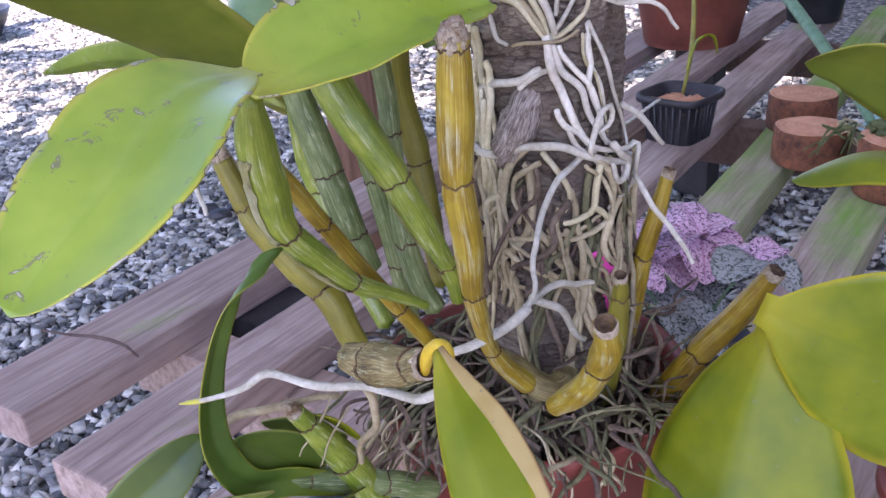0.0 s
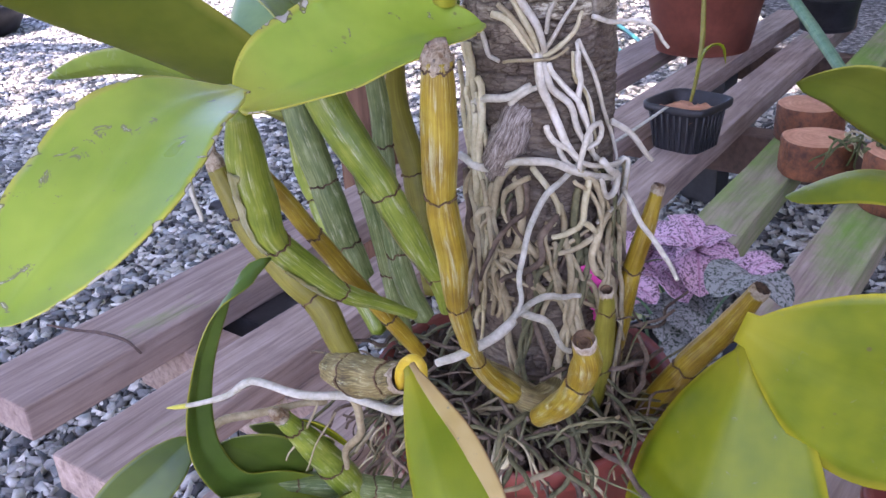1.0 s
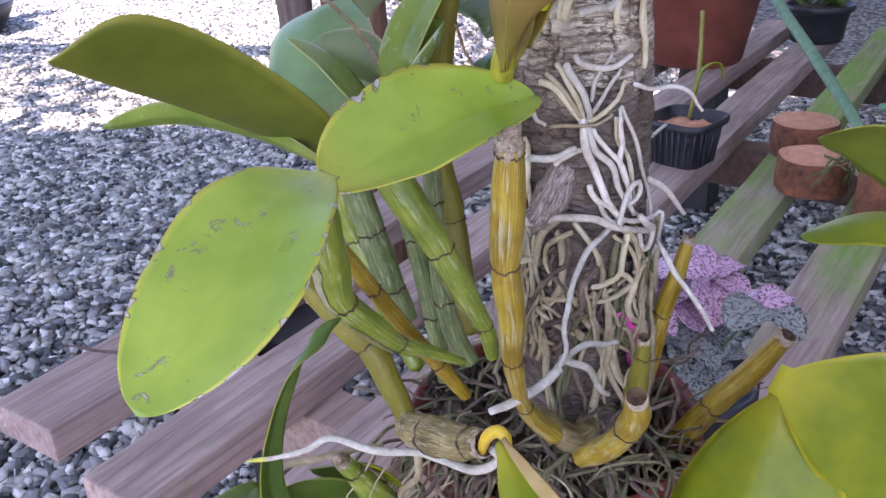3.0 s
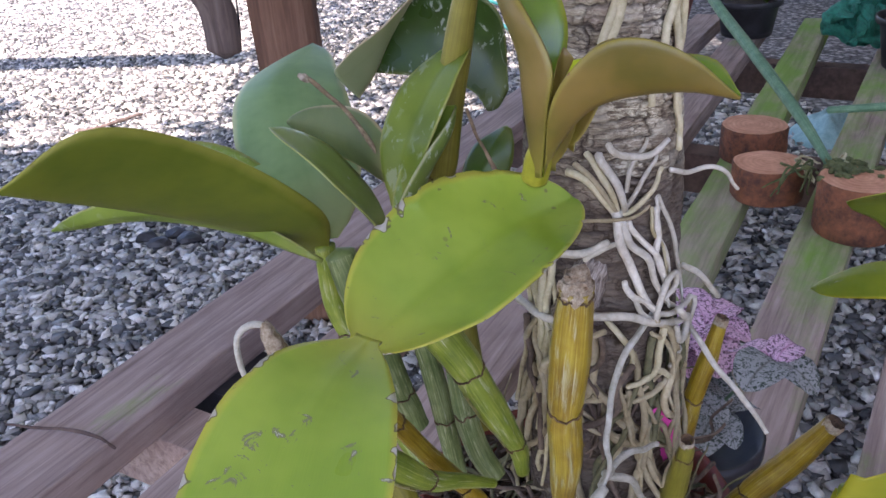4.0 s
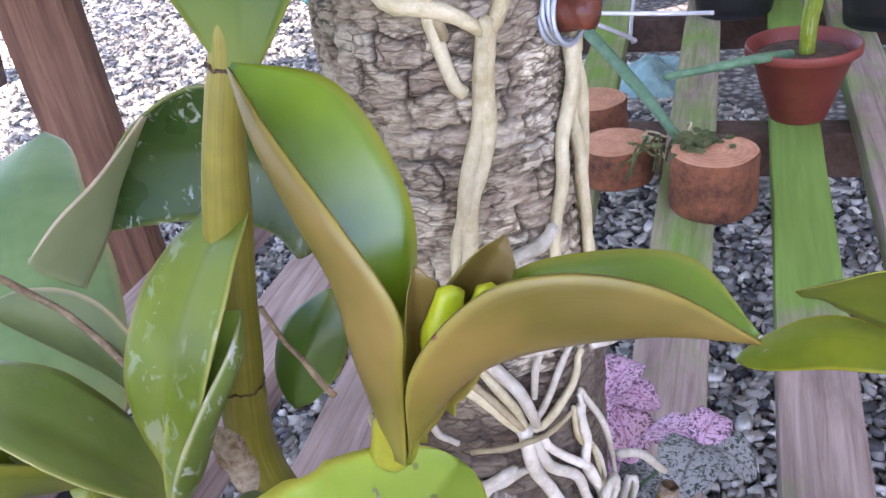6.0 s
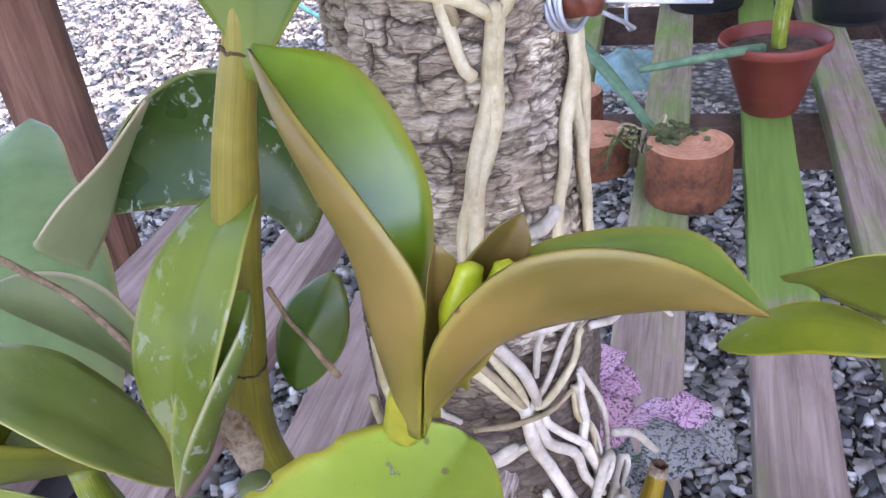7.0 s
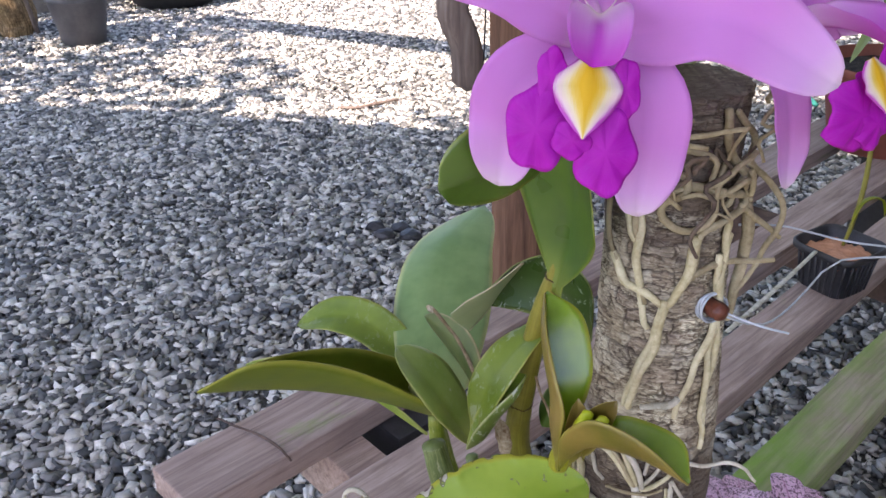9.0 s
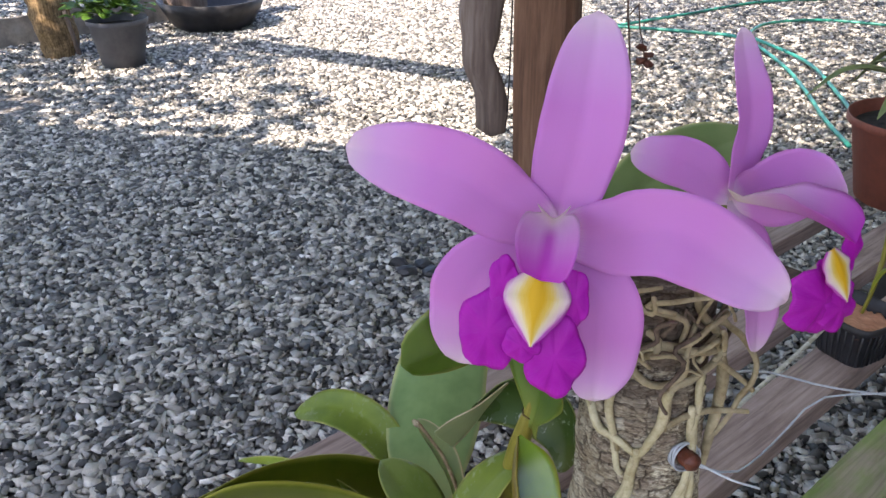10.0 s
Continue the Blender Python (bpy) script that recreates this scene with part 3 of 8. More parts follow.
def tube(bm, points, radii, n=16, seg=10, ridge=0.0, ridges=7, wobble=0.0, seed=0.0, cap=True, flat=1.0, dome=0.5):
    """A round-ended sweep with a UV of length and turn."""
    uvl = bm.loops.layers.uv.verify()
    pts = spline(points, n)
    if wobble:
        for i, p in enumerate(pts[1:-1], 1):
            pts[i] = p + wobble * Vector(noise.noise_vector(Vector((i * 0.2, seed, 3.1))))
    fr = frames_along(pts)
    rings = []
    for i, (p, (t, a, b)) in enumerate(zip(pts, fr)):
        r = along(radii, i / n)
        ring = []
        for k in range(seg):
            th = 2 * math.pi * k / seg
            rr = r * (1 + ridge * math.cos(ridges * th + seed) * (0.7 + 0.3 * math.cos(3 * th + seed)))
            if wobble:
                rr *= 1 + 0.16 * noise.noise(Vector((i * 0.35, seed + k * 0.2, 1.7)))
            ring.append(bm.verts.new(p + a * (rr * math.cos(th)) + b * (rr * flat * math.sin(th))))
        rings.append(ring)
    for i, (u, v) in enumerate(zip(rings, rings[1:])):
        for k in range(seg):
            f = bm.faces.new((u[k], u[(k + 1) % seg], v[(k + 1) % seg], v[k]))
            f.smooth = True
            for lp, (x, y) in zip(f.loops, ((i, k), (i, k + 1), (i + 1, k + 1), (i + 1, k))):
                lp[uvl].uv = (x / n, y / seg)
    if cap:
        for ring, p, s in ((rings[0], pts[0] - fr[0][0] * radii[0] * dome, -1), (rings[-1], pts[-1] + fr[-1][0] * radii[-1] * 0.5, 1)):
            c = bm.verts.new(p)
            for k in range(seg):
                tri = (ring[k], ring[(k + 1) % seg], c) if s > 0 else (ring[(k + 1) % seg], ring[k], c)
                bm.faces.new(tri).smooth = True
    return bm


def blade(bm, points, width, side, fold=0.15, peak=0.45, base=0.16, thick=0.0016, wave=0.0, n=22, m=6, blunt=0.62, seed=0.0, side_tip=None, roll=0.0, bites=(), crease=1.35):
    """A solid leaf or petal along a midrib. fold: how far its halves rise; side: the way across it."""
    uvl = bm.loops.layers.uv.verify()
    pts = spline(points, n)
    s0, s1 = Vector(side).normalized(), Vector(side_tip or side).normalized()
    top, low = [], []
    for i, p in enumerate(pts):
        u = i / n
        t = (pts[min(i + 1, n)] - pts[max(i - 1, 0)]).normalized()
        s = s0.lerp(s1, u)
        s = (s - s.dot(t) * t).normalized()
        nn = s.cross(t)
        x = u**(math.log(0.5) / math.log(peak))
        w = 0.5 * width * max((4 * x * (1 - x)) ** blunt, base * max(0.0, 1 - u * 3.0))
        w = max(w, 0.0007)
        row_t, row_l = [], []
        for j in range(-m, m + 1):
            v = j / m
            f = fold + roll * u
            jag = 1 + 0.018 * noise.noise(Vector((u * 9, seed * 3.1, 5.0 * (v > 0)))) * abs(v)
            for at, way, depth, span in bites:
                if v * way > 0:
                    jag -= depth * abs(v) ** 6 * max(0.0, 1 - ((u - at) / span) ** 2) ** 0.5 if abs(u - at) < span else 0.0
            q = p + s * (w * v * jag * math.cos(f * 0.8)) + nn * (w * f * abs(v) ** crease - 0.035 * w * math.exp(-((v * 7) ** 2)))
            q = q + nn * (wave * w * (math.sin(u * 11 + seed) + 0.6 * math.sin(u * 23 + 2 * seed + v)) * v * v)
            q = q + nn * (0.05 * w * noise.noise(Vector((u * 3.0, v * 1.2, seed + 7.7))))
            h = thick * (1 - 0.55 * abs(v) ** 3) * (1 - 0.6 * u**4)
            row_t.append(bm.verts.new(q + nn * h * 0.5))
            row_l.append(bm.verts.new(q - nn * h * 0.5))
        top.append(row_t)
        low.append(row_l)
    c = 2 * m

    def face(vs, uvs, slot=0):
        f = bm.faces.new(vs)
        f.smooth = True
        f.material_index = slot
        for lp, q in zip(f.loops, uvs):
            lp[uvl].uv = q

    for i in range(n):
        u0, u1 = i / n, (i + 1) / n
        for j in range(c):
            v0, v1 = j / c, (j + 1) / c
            face((top[i][j], top[i][j + 1], top[i + 1][j + 1], top[i + 1][j]), ((u0, v0), (u0, v1), (u1, v1), (u1, v0)))
            face((low[i][j + 1], low[i][j], low[i + 1][j], low[i + 1][j + 1]), ((u0, v1), (u0, v0), (u1, v0), (u1, v1)), 1)
        face((low[i][0], top[i][0], top[i + 1][0], low[i + 1][0]), ((u0, 0), (u0, 0), (u1, 0), (u1, 0)))
        face((top[i][c], low[i][c], low[i + 1][c], top[i + 1][c]), ((u0, 1), (u0, 1), (u1, 1), (u1, 1)))
    for row, u in ((0, 0.0), (n, 1.0)):
        for j in range(c):
            q = (top[row][j + 1], top[row][j], low[row][j], low[row][j + 1]) if row == 0 else (top[row][j], top[row][j + 1], low[row][j + 1], low[row][j])
            face(q, ((u, 0.5),) * 4)
    return bm


def shell(bm, keel, near, far, thick=0.0009, n=30, m=7, bulge=0.12):
    """A folded leaf between three runs from base to tip: its keel and its two margins."""
    uvl = bm.loops.layers.uv.verify()
    kk, aa, bb = spline(keel, n), spline(near, n), spline(far, n)
    mid, nor = [], []
    for i in range(n + 1):
        row = []
        for j in range(-m, m + 1):
            v = abs(j) / m
            e = aa[i] if j < 0 else bb[i]
            other = bb[i] if j < 0 else aa[i]
            out = kk[i] - (e + other) * 0.5
            row.append(kk[i].lerp(e, v) + out * (bulge * 4 * v * (1 - v)) + (other - e) * (-bulge * 1.2 * v * (1 - v)))
        mid.append(row)
    c = 2 * m
    for i in range(n + 1):
        row = []
        for j in range(c + 1):
            du = mid[min(i + 1, n)][j] - mid[max(i - 1, 0)][j]
            dv = mid[i][min(j + 1, c)] - mid[i][max(j - 1, 0)]
            q = du.cross(dv)
            row.append(q.normalized() if q.length > 1e-12 else Vector())
        nor.append(row)
    top = [[bm.verts.new(mid[i][j] + nor[i][j] * thick * 0.5) for j in range(c + 1)] for i in range(n + 1)]
    low = [[bm.verts.new(mid[i][j] - nor[i][j] * thick * 0.5) for j in range(c + 1)] for i in range(n + 1)]
    ins = (aa[n // 2] + bb[n // 2]) * 0.5 - kk[n // 2]
    slot = 0 if nor[n // 2][m].dot(ins) > 0 else 1

    def face(vs, uvs, s):
        f = bm.faces.new(vs)
        f.smooth, f.material_index = True, s
        for lp, q in zip(f.loops, uvs):
            lp[uvl].uv = q

    for i in range(n):
        u0, u1 = i / n, (i + 1) / n
        for j in range(c):
            v0, v1 = j / c, (j + 1) / c
            face((top[i][j], top[i][j + 1], top[i + 1][j + 1], top[i + 1][j]), ((u0, v0), (u0, v1), (u1, v1), (u1, v0)), slot)
            face((low[i][j + 1], low[i][j], low[i + 1][j], low[i + 1][j + 1]), ((u0, v1), (u0, v0), (u1, v0), (u1, v1)), 1 - slot)
        face((low[i][0], top[i][0], top[i + 1][0], low[i + 1][0]), ((u0, 0), (u0, 0), (u1, 0), (u1, 0)), 1)
        face((top[i][c], low[i][c], low[i + 1][c], top[i + 1][c]), ((u0, 1), (u0, 1), (u1, 1), (u1, 1)), 1)
    for j in range(c):
        face((top[0][j + 1], top[0][j], low[0][j], low[0][j + 1]), ((0, 0.5),) * 4, 1)
        face((top[n][j], top[n][j + 1], low[n][j + 1], low[n][j]), ((1, 0.5),) * 4, 1)
    return bm


def lathe(bm, profile, seg=40, at=(0, 0, 0)):
    """A turned form from (radius, height) pairs; ends at radius 0 close."""
    o = Vector(at)
    rings = []
    for r, z in profile:
        rings.append([bm.verts.new(o + Vector((0, 0, z)))] if r < 1e-6 else [bm.verts.new(o + Vector((r * math.cos(2 * math.pi * k / seg), r * math.sin(2 * math.pi * k / seg), z))) for k in range(seg)])
    for a, b in zip(rings, rings[1:]):
        for k in range(seg):
            q = [a[k % len(a)], a[(k + 1) % len(a)], b[(k + 1) % len(b)], b[k % len(b)]]
            q = list(dict.fromkeys(q))
            if len(q) > 2:
                bm.faces.new(q).smooth = True
    return bm


def box(bm, x0, x1, y0, y1, z0, z1, bevel=0.0, cuts=0, rough=0.0, seed=0.0):
    """A board with softened, slightly uneven edges."""
    made = bmesh.ops.create_cube(bm, size=1.0, matrix=Matrix.Translation(((x0 + x1) / 2, (y0 + y1) / 2, (z0 + z1) / 2)) @ Matrix.Diagonal((x1 - x0, y1 - y0, z1 - z0, 1)))
    if bevel:
        bmesh.ops.bevel(bm, geom=list({e for v in made["verts"] for e in v.link_edges}), offset=bevel, segments=2, affect="EDGES", profile=0.6)
    if cuts:
        for k in range(1, cuts):
            x = x0 + (x1 - x0) * k / cuts
            bmesh.ops.bisect_plane(bm, geom=bm.verts[:] + bm.edges[:] + bm.faces[:], plane_co=(x, 0, 0), plane_no=(1, 0, 0))
    if rough:
        for v in bm.verts:
            v.co += rough * Vector(noise.noise_vector(v.co * 6 + Vector((seed, seed, 0))))
    return bm


def mesh_of(name, bm, material):
    bmesh.ops.recalc_face_normals(bm, faces=bm.faces)
    me = bpy.data.meshes.new(name)
    bm.to_mesh(me)
    bm.free()
    for m in material if isinstance(material, tuple) else (material,):
        me.materials.append(m)
    return me


def part(name, bm, material, parent=None, label=""):
    ob = new(name, mesh_of(name, bm, material))
    if parent is not None:
        ob.parent = parent
        ob.matrix_parent_inverse = parent.matrix_world.inverted()
    return tagged(ob, label)


def thing(name, at, label, category, group="", kind=""):
    """An empty at a thing's base, that carries its parts."""
    ob = new(name)
    ob.empty_display_size = 0.02
    ob.matrix_world = Matrix.Translation(at)
    return tagged(ob, label, category, group, kind)


def rng(seed):
    return random.Random(seed)


# ---- the setting ----
gx = np.random.RandomState(4)
GROUND_BM = bmesh.new()
bmesh.ops.create_grid(GROUND_BM, x_segments=2, y_segments=2, size=400)
ground = tagged(part("ground", GROUND_BM, GROUND), "grey gravel yard, sunlit beyond the shade", "ground", kind="structure")


def pebbles(name, spots, size, z, material, label, kind="stuff", parent=None, seed=5):
    """Many broken stones as one mesh: small blunt lumps, each turned and squeezed its own way."""
    r = np.random.RandomState(seed)
    tmpl = bmesh.new()
    bmesh.ops.create_cube(tmpl, size=1.35)
    bmesh.ops.triangulate(tmpl, faces=tmpl.faces[:])
    v0 = np.array([v.co[:] for v in tmpl.verts])
    f0 = np.array([[v.index for v in f.verts] for f in tmpl.faces])
    tmpl.free()
    k = len(spots)
    v = v0[None] + (r.rand(k, len(v0), 3) - 0.5) * 0.85
    v = v * (np.array([1.25, 0.85, 0.55])[None, None] * (0.8 + 0.45 * r.rand(k, 1, 3)))
    a, b = r.rand(k) * 6.283, (r.rand(k) - 0.5) * 2.2
    ca, sa, cb, sb = np.cos(a), np.sin(a), np.cos(b), np.sin(b)
    y, zz = v[..., 1] * cb[:, None] - v[..., 2] * sb[:, None], v[..., 1] * sb[:, None] + v[..., 2] * cb[:, None]
    x, y = v[..., 0] * ca[:, None] - y * sa[:, None], v[..., 0] * sa[:, None] + y * ca[:, None]
    sz = size * (0.5 + 0.95 * r.rand(k) ** 1.4)[:, None]
    co = np.stack([x * sz + spots[:, :1], y * sz + spots[:, 1:2], zz * sz + z + sz * 0.3 * r.rand(k)[:, None]], -1).reshape(-1, 3)
    faces = (f0[None] + (np.arange(k) * len(v0))[:, None, None]).reshape(-1)
    me = bpy.data.meshes.new(name)
    me.vertices.add(len(co))
    me.vertices.foreach_set("co", co.ravel())
    me.loops.add(len(faces))
    me.loops.foreach_set("vertex_index", faces.astype(np.int32))
    me.polygons.add(len(faces) // 3)
    me.polygons.foreach_set("loop_start", np.arange(0, len(faces), 3, dtype=np.int32))
    me.update(calc_edges=True)
    me.materials.append(material)
    ob = new(name, me)
    if parent is not None:
        ob.parent = parent
        ob.matrix_parent_inverse = parent.matrix_world.inverted()
    return tagged(ob, label, "gravel", kind=kind)


def scatter(x0, x1, y0, y1, step):
    nx, ny = int((x1 - x0) / step), int((y1 - y0) / step)
    g = np.stack(np.meshgrid(np.arange(nx), np.arange(ny)), -1).reshape(-1, 2) * step + (x0, y0)
    return g + (gx.rand(*g.shape) - 0.5) * step * 1.3


near = scatter(-3.2, 1.6, 0.3, 3.9, 0.0158)
near = near[(near[:, 0] > -0.85 * near[:, 1] - 0.35) & (near[:, 0] < 0.62 * near[:, 1] + 0.6)]
pebbles("gravel", near, 0.0122, 0.006, STONE, "loose blue-grey crushed gravel with paler chips")
far = scatter(-6.4, 2.6, 3.9, 9.5, 0.0205)
far = far[(far[:, 0] > -0.95 * far[:, 1]) & (far[:, 0] < 0.3 * far[:, 1] + 0.2)]
pebbles("gravel", far, 0.0130, 0.007, STONE, "loose crushed gravel, partly in full sun", seed=6)

# unseen pale sheets added to shade the bench; past them, added foliage dapples gravel
UNSEEN_ROOF_Z = 2.7
cast = Vector((sun_from.x / sun_from.z * UNSEEN_ROOF_Z, sun_from.y / sun_from.z * UNSEEN_ROOF_Z, 0))  # from a shadow to what casts it
bm = bmesh.new()
box(bm, -9 + cast.x, 9 + cast.x, 0.25 + cast.y, 3.42 + cast.y, UNSEEN_ROOF_Z, UNSEEN_ROOF_Z + 0.004)
box(bm, 1.7 + cast.x, 9 + cast.x, 3.551 + cast.y, 11 + cast.y, UNSEEN_ROOF_Z, UNSEEN_ROOF_Z + 0.004)
# added strip overhead that only casts the dark streak on the sunlit gravel
strip = bmesh.ops.create_cube(bm, size=1.0, matrix=Matrix.Translation(Vector((-1.85, 5.05, UNSEEN_ROOF_Z)) + cast) @ Matrix.Rotation(radians(-15), 4, "Z") @ Matrix.Diagonal((2.3, 0.26, 0.02, 1)))
# added short beam, unseen, for the hanging wires to reach
box(bm, -0.70, 0.05, 1.82, 2.10, UNSEEN_ROOF_Z - 0.09, UNSEEN_ROOF_Z + 0.01)
roof = tagged(part("unseen_roof", bm, UNSEEN_ROOF), "unseen pale translucent sheets added overhead to shade the bench", "roof", kind="structure")


# unseen wall, added only to block low light from the right
bm = bmesh.new()
box(bm, 3.3, 3.42, -6.0, 12.0, 0.0, 2.68, 0.01)
tagged(part("light_block_wall", bm, LIGHT_BLOCK), "plain dark unseen wall added to block light from the right", "wall", kind="structure")


def added_canopy():
    """Twigs and leaves added above the yard, unseen, to break the sun into spots."""
    q = rng(77)
    bm = bmesh.new()
    for k in range(7500):
        x, y = q.uniform(-7.5, -0.7), q.uniform(3.1, 8.5)
        left, near = smooth_step((-1.55 - 0.68 * (y - 3.7) - x) / 0.5 + 0.4), 0.8 * smooth_step((4.1 - y) / 0.6)
        lump = 0.5 + 1.1 * noise.noise(Vector((x * 1.5, y * 1.5, 4.0)))
        if q.random() > max(left, near) * (0.25 + 0.85 * lump + 0.5 * smooth_step((-2.8 - x) / 0.7)):
            continue
        z = UNSEEN_ROOF_Z + q.uniform(0.0, 0.5)
        o = Vector((x, y, 0)) + cast * (z / UNSEEN_ROOF_Z) + Vector((0, 0, z))
        r = q.uniform(0.04, 0.11)
        a, b = q.uniform(0, 6.28), q.uniform(-0.5, 0.5)
        d, e = Vector((math.cos(a), math.sin(a), b)) * r, Vector((-math.sin(a), math.cos(a), -b)) * r * 0.5
        bm.faces.new([bm.verts.new(o + v) for v in (-d, -d * 0.3 + e, d * 0.4 + e * 0.8, d, d * 0.4 - e * 0.8, -d * 0.3 - e)])
    # finer added leaves that thin the sun to half-light on the right
    for k in range(9500):
        x, y = q.uniform(-0.75, 1.75), q.uniform(3.42, 9.0)
        z = UNSEEN_ROOF_Z + q.uniform(0.0, 0.5)
        o = Vector((x, y, 0)) + cast * (z / UNSEEN_ROOF_Z) + Vector((0, 0, z))
        r = q.uniform(0.025, 0.045)
        a, b = q.uniform(0, 6.28), q.uniform(-0.5, 0.5)
        d, e = Vector((math.cos(a), math.sin(a), b)) * r, Vector((-math.sin(a), math.cos(a), -b)) * r * 0.5
        bm.faces.new([bm.verts.new(o + v) for v in (-d, -d * 0.3 + e, d * 0.4 + e * 0.8, d, d * 0.4 - e * 0.8, -d * 0.3 - e)])
    return bm


tagged(part("foliage", added_canopy(), GRASS), "unseen green leaves added overhead to dapple the sun on the gravel", "foliage", kind="stuff")

# ---- the slatted bench ----
HEAD = radians(35.4)
BENCH_Z = 0.48
AC, AL = Vector((math.cos(HEAD), -math.sin(HEAD), 0)), Vector((math.sin(HEAD), math.cos(HEAD), 0))
BENCH = Matrix(((AL.x, AC.x, 0, 0), (AL.y, AC.y, 0, 0), (0, 0, 1, 0), (0, 0, 0, 1)))  # local x along the boards, y across


def on_bench(s, u, z=0.0):
    return AL * s + AC * u + Vector((0, 0, BENCH_Z + z))


bench = thing("slatted_bench", on_bench(1.0, -0.3, -BENCH_Z), "weathered slatted wooden bench, green with algae in parts", "bench")


def bench_part(name, s0, s1, u0, u1, z0, z1, material, label="", seed=0.0, skew=0.0):
    bm = bmesh.new()
    c = ((s0 + s1) / 2, (u0 + u1) / 2, (z0 + z1) / 2)
    box(bm, s0 - c[0], s1 - c[0], u0 - c[1], u1 - c[1], z0 - c[2], z1 - c[2], 0.003, 24 if s1 - s0 > 0.6 else 3, 0.0022, seed)
    me = mesh_of(name, bm, material)
    ob = new(name, me)
    run, across = (AL + AC * skew).normalized(), (AC - AL * skew).normalized()
    m = Matrix(((run.x, across.x, 0, 0), (run.y, across.y, 0, 0), (0, 0, 1, 0), (0, 0, 0, 1)))
    m.translation = on_bench(c[0], c[1] + skew * (c[0] - s0), c[2])
    ob.matrix_world = m
    ob.parent = bench
    ob.matrix_parent_inverse = bench.matrix_world.inverted()
    return tagged(ob, label)


# across from, across to, near end, how far it splays a metre, material
SLATS = (
    (-0.885, -0.780, 0.30, -0.045, PLANK), (-0.687, -0.603, 0.28, -0.035, PLANK), (-0.512, -0.430, 0.20, -0.045, PLANK), (-0.345, -0.270, 0.15, -0.042, PLANK_GREEN),
    (-0.228, -0.150, 0.10, 0.0, PLANK_MIXED), (-0.103, -0.028, 0.08, 0.025, PLANK_TURNED), (0.034, 0.112, 0.06, 0.02, PLANK_MIXED), (0.19, 0.27, 0.06, 0.02, PLANK), (0.35, 0.43, 0.06, 0.02, PLANK),
)
for k, (u0, u1, s0, skew, m) in enumerate(SLATS):
    bench_part("slat", s0, 2.75, u0, u1, -0.042, 0.0, m, seed=k * 3.7, skew=skew)
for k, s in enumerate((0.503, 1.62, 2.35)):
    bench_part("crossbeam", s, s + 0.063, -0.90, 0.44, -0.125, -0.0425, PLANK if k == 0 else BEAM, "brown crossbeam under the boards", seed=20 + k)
# added legs; the near left one stands in for a dark plastic pot underneath
for s in (0.65, 2.30):
    for u in (-0.80, 0.38):
        bench_part("leg", s - 0.05, s + 0.05, u - 0.05, u + 0.05, -BENCH_Z, -0.0425, BLACKPLASTIC, "black block under the boards serving as a leg", seed=s + u)

# ---- the post and the hanging driftwood ----
bm = bmesh.new()
post_pts = spline([(-0.232, 1.9, -0.02), (-0.236, 1.9, 0.5), (-0.245, 1.9, 1.0), (-0.262, 1.9, UNSEEN_ROOF_Z)], 40)
for i, p in enumerate(post_pts):
    ring = []
    for k in range(20):
        th = 2 * math.pi * k / 20
        c, s = math.cos(th), math.sin(th)
        r = 0.070 / max(abs(c), abs(s)) ** 0.62 * (1 + 0.03 * noise.noise(Vector((c * 2, s * 2, p.z * 3))))
        if 13 <= k <= 13:
            r *= 0.90
        ring.append(bm.verts.new(p + Vector((r * c, r * s, 0))))
    if i:
        for k in range(20):
            bm.faces.new((last[k], last[(k + 1) % 20], ring[(k + 1) % 20], ring[k]))
    last = ring
post_me = mesh_of("post", bm, POSTWOOD)
post = thing("wooden_post", (-0.232, 1.9, 0.0), "old brown wooden post with a long drying crack", "post")
ob = new("shaft", post_me)
ob.parent = post
ob.matrix_parent_inverse = post.matrix_world.inverted()

drift = thing("hanging_driftwood", (-0.40, 2.05, 0.62), "grey weathered driftwood slab hanging from a wire beside the post", "driftwood")
bm = bmesh.new()
tube(bm, [(-0.40, 2.05, 0.625), (-0.402, 2.05, 0.72), (-0.435, 2.05, 0.80), (-0.425, 2.05, 0.90), (-0.412, 2.05, 1.1), (-0.40, 2.05, 1.5)], [0.040, 0.042, 0.058, 0.046, 0.052, 0.045], 40, 18, 0.10, 5, 0.008, 4.2, True, 0.7)
part("slab", bm, DRIFT, drift)
bm = bmesh.new()
tube(bm, [(-0.355, 2.03, 0.68), (-0.35, 2.03, 1.0), (-0.36, 2.03, 1.6), (-0.36, 2.03, 2.7)], [0.0022, 0.0022], 20, 6, wobble=0.01, seed=2)
part("wire", bm, BLACKPLASTIC, drift, "thin dark hanging wire")

# ---- the log that carries the orchids ----
LC = Vector((0.05, 0.455, 0.0))
LOG_LOW, LOG_TOP = 0.655, 1.105


def log_radius(z):
    return 0.0355 + 0.004 * smooth_step((0.80 - z) / 0.12) + 0.0015 * math.sin(z * 23)


def log_centre(z):
    return LC + Vector((0.004 * math.sin(z * 9 + 1), 0.003 * math.sin(z * 7), z))


def log_swell(deg, z):
    """How far the old wood swells out below the young shoot."""
    return 0.008 * max(0.0, math.cos(radians(deg + 135))) ** 0.6 * smooth_step((0.965 - z) / 0.09)


def on_log(deg, z, lift=0.0):
    """A place on the log's bark, lifted off it by some metres."""
    r, c = log_radius(z) + log_swell(deg, z) + lift, log_centre(z)
    return c + Vector((r * math.cos(radians(deg)), r * math.sin(radians(deg)), 0))


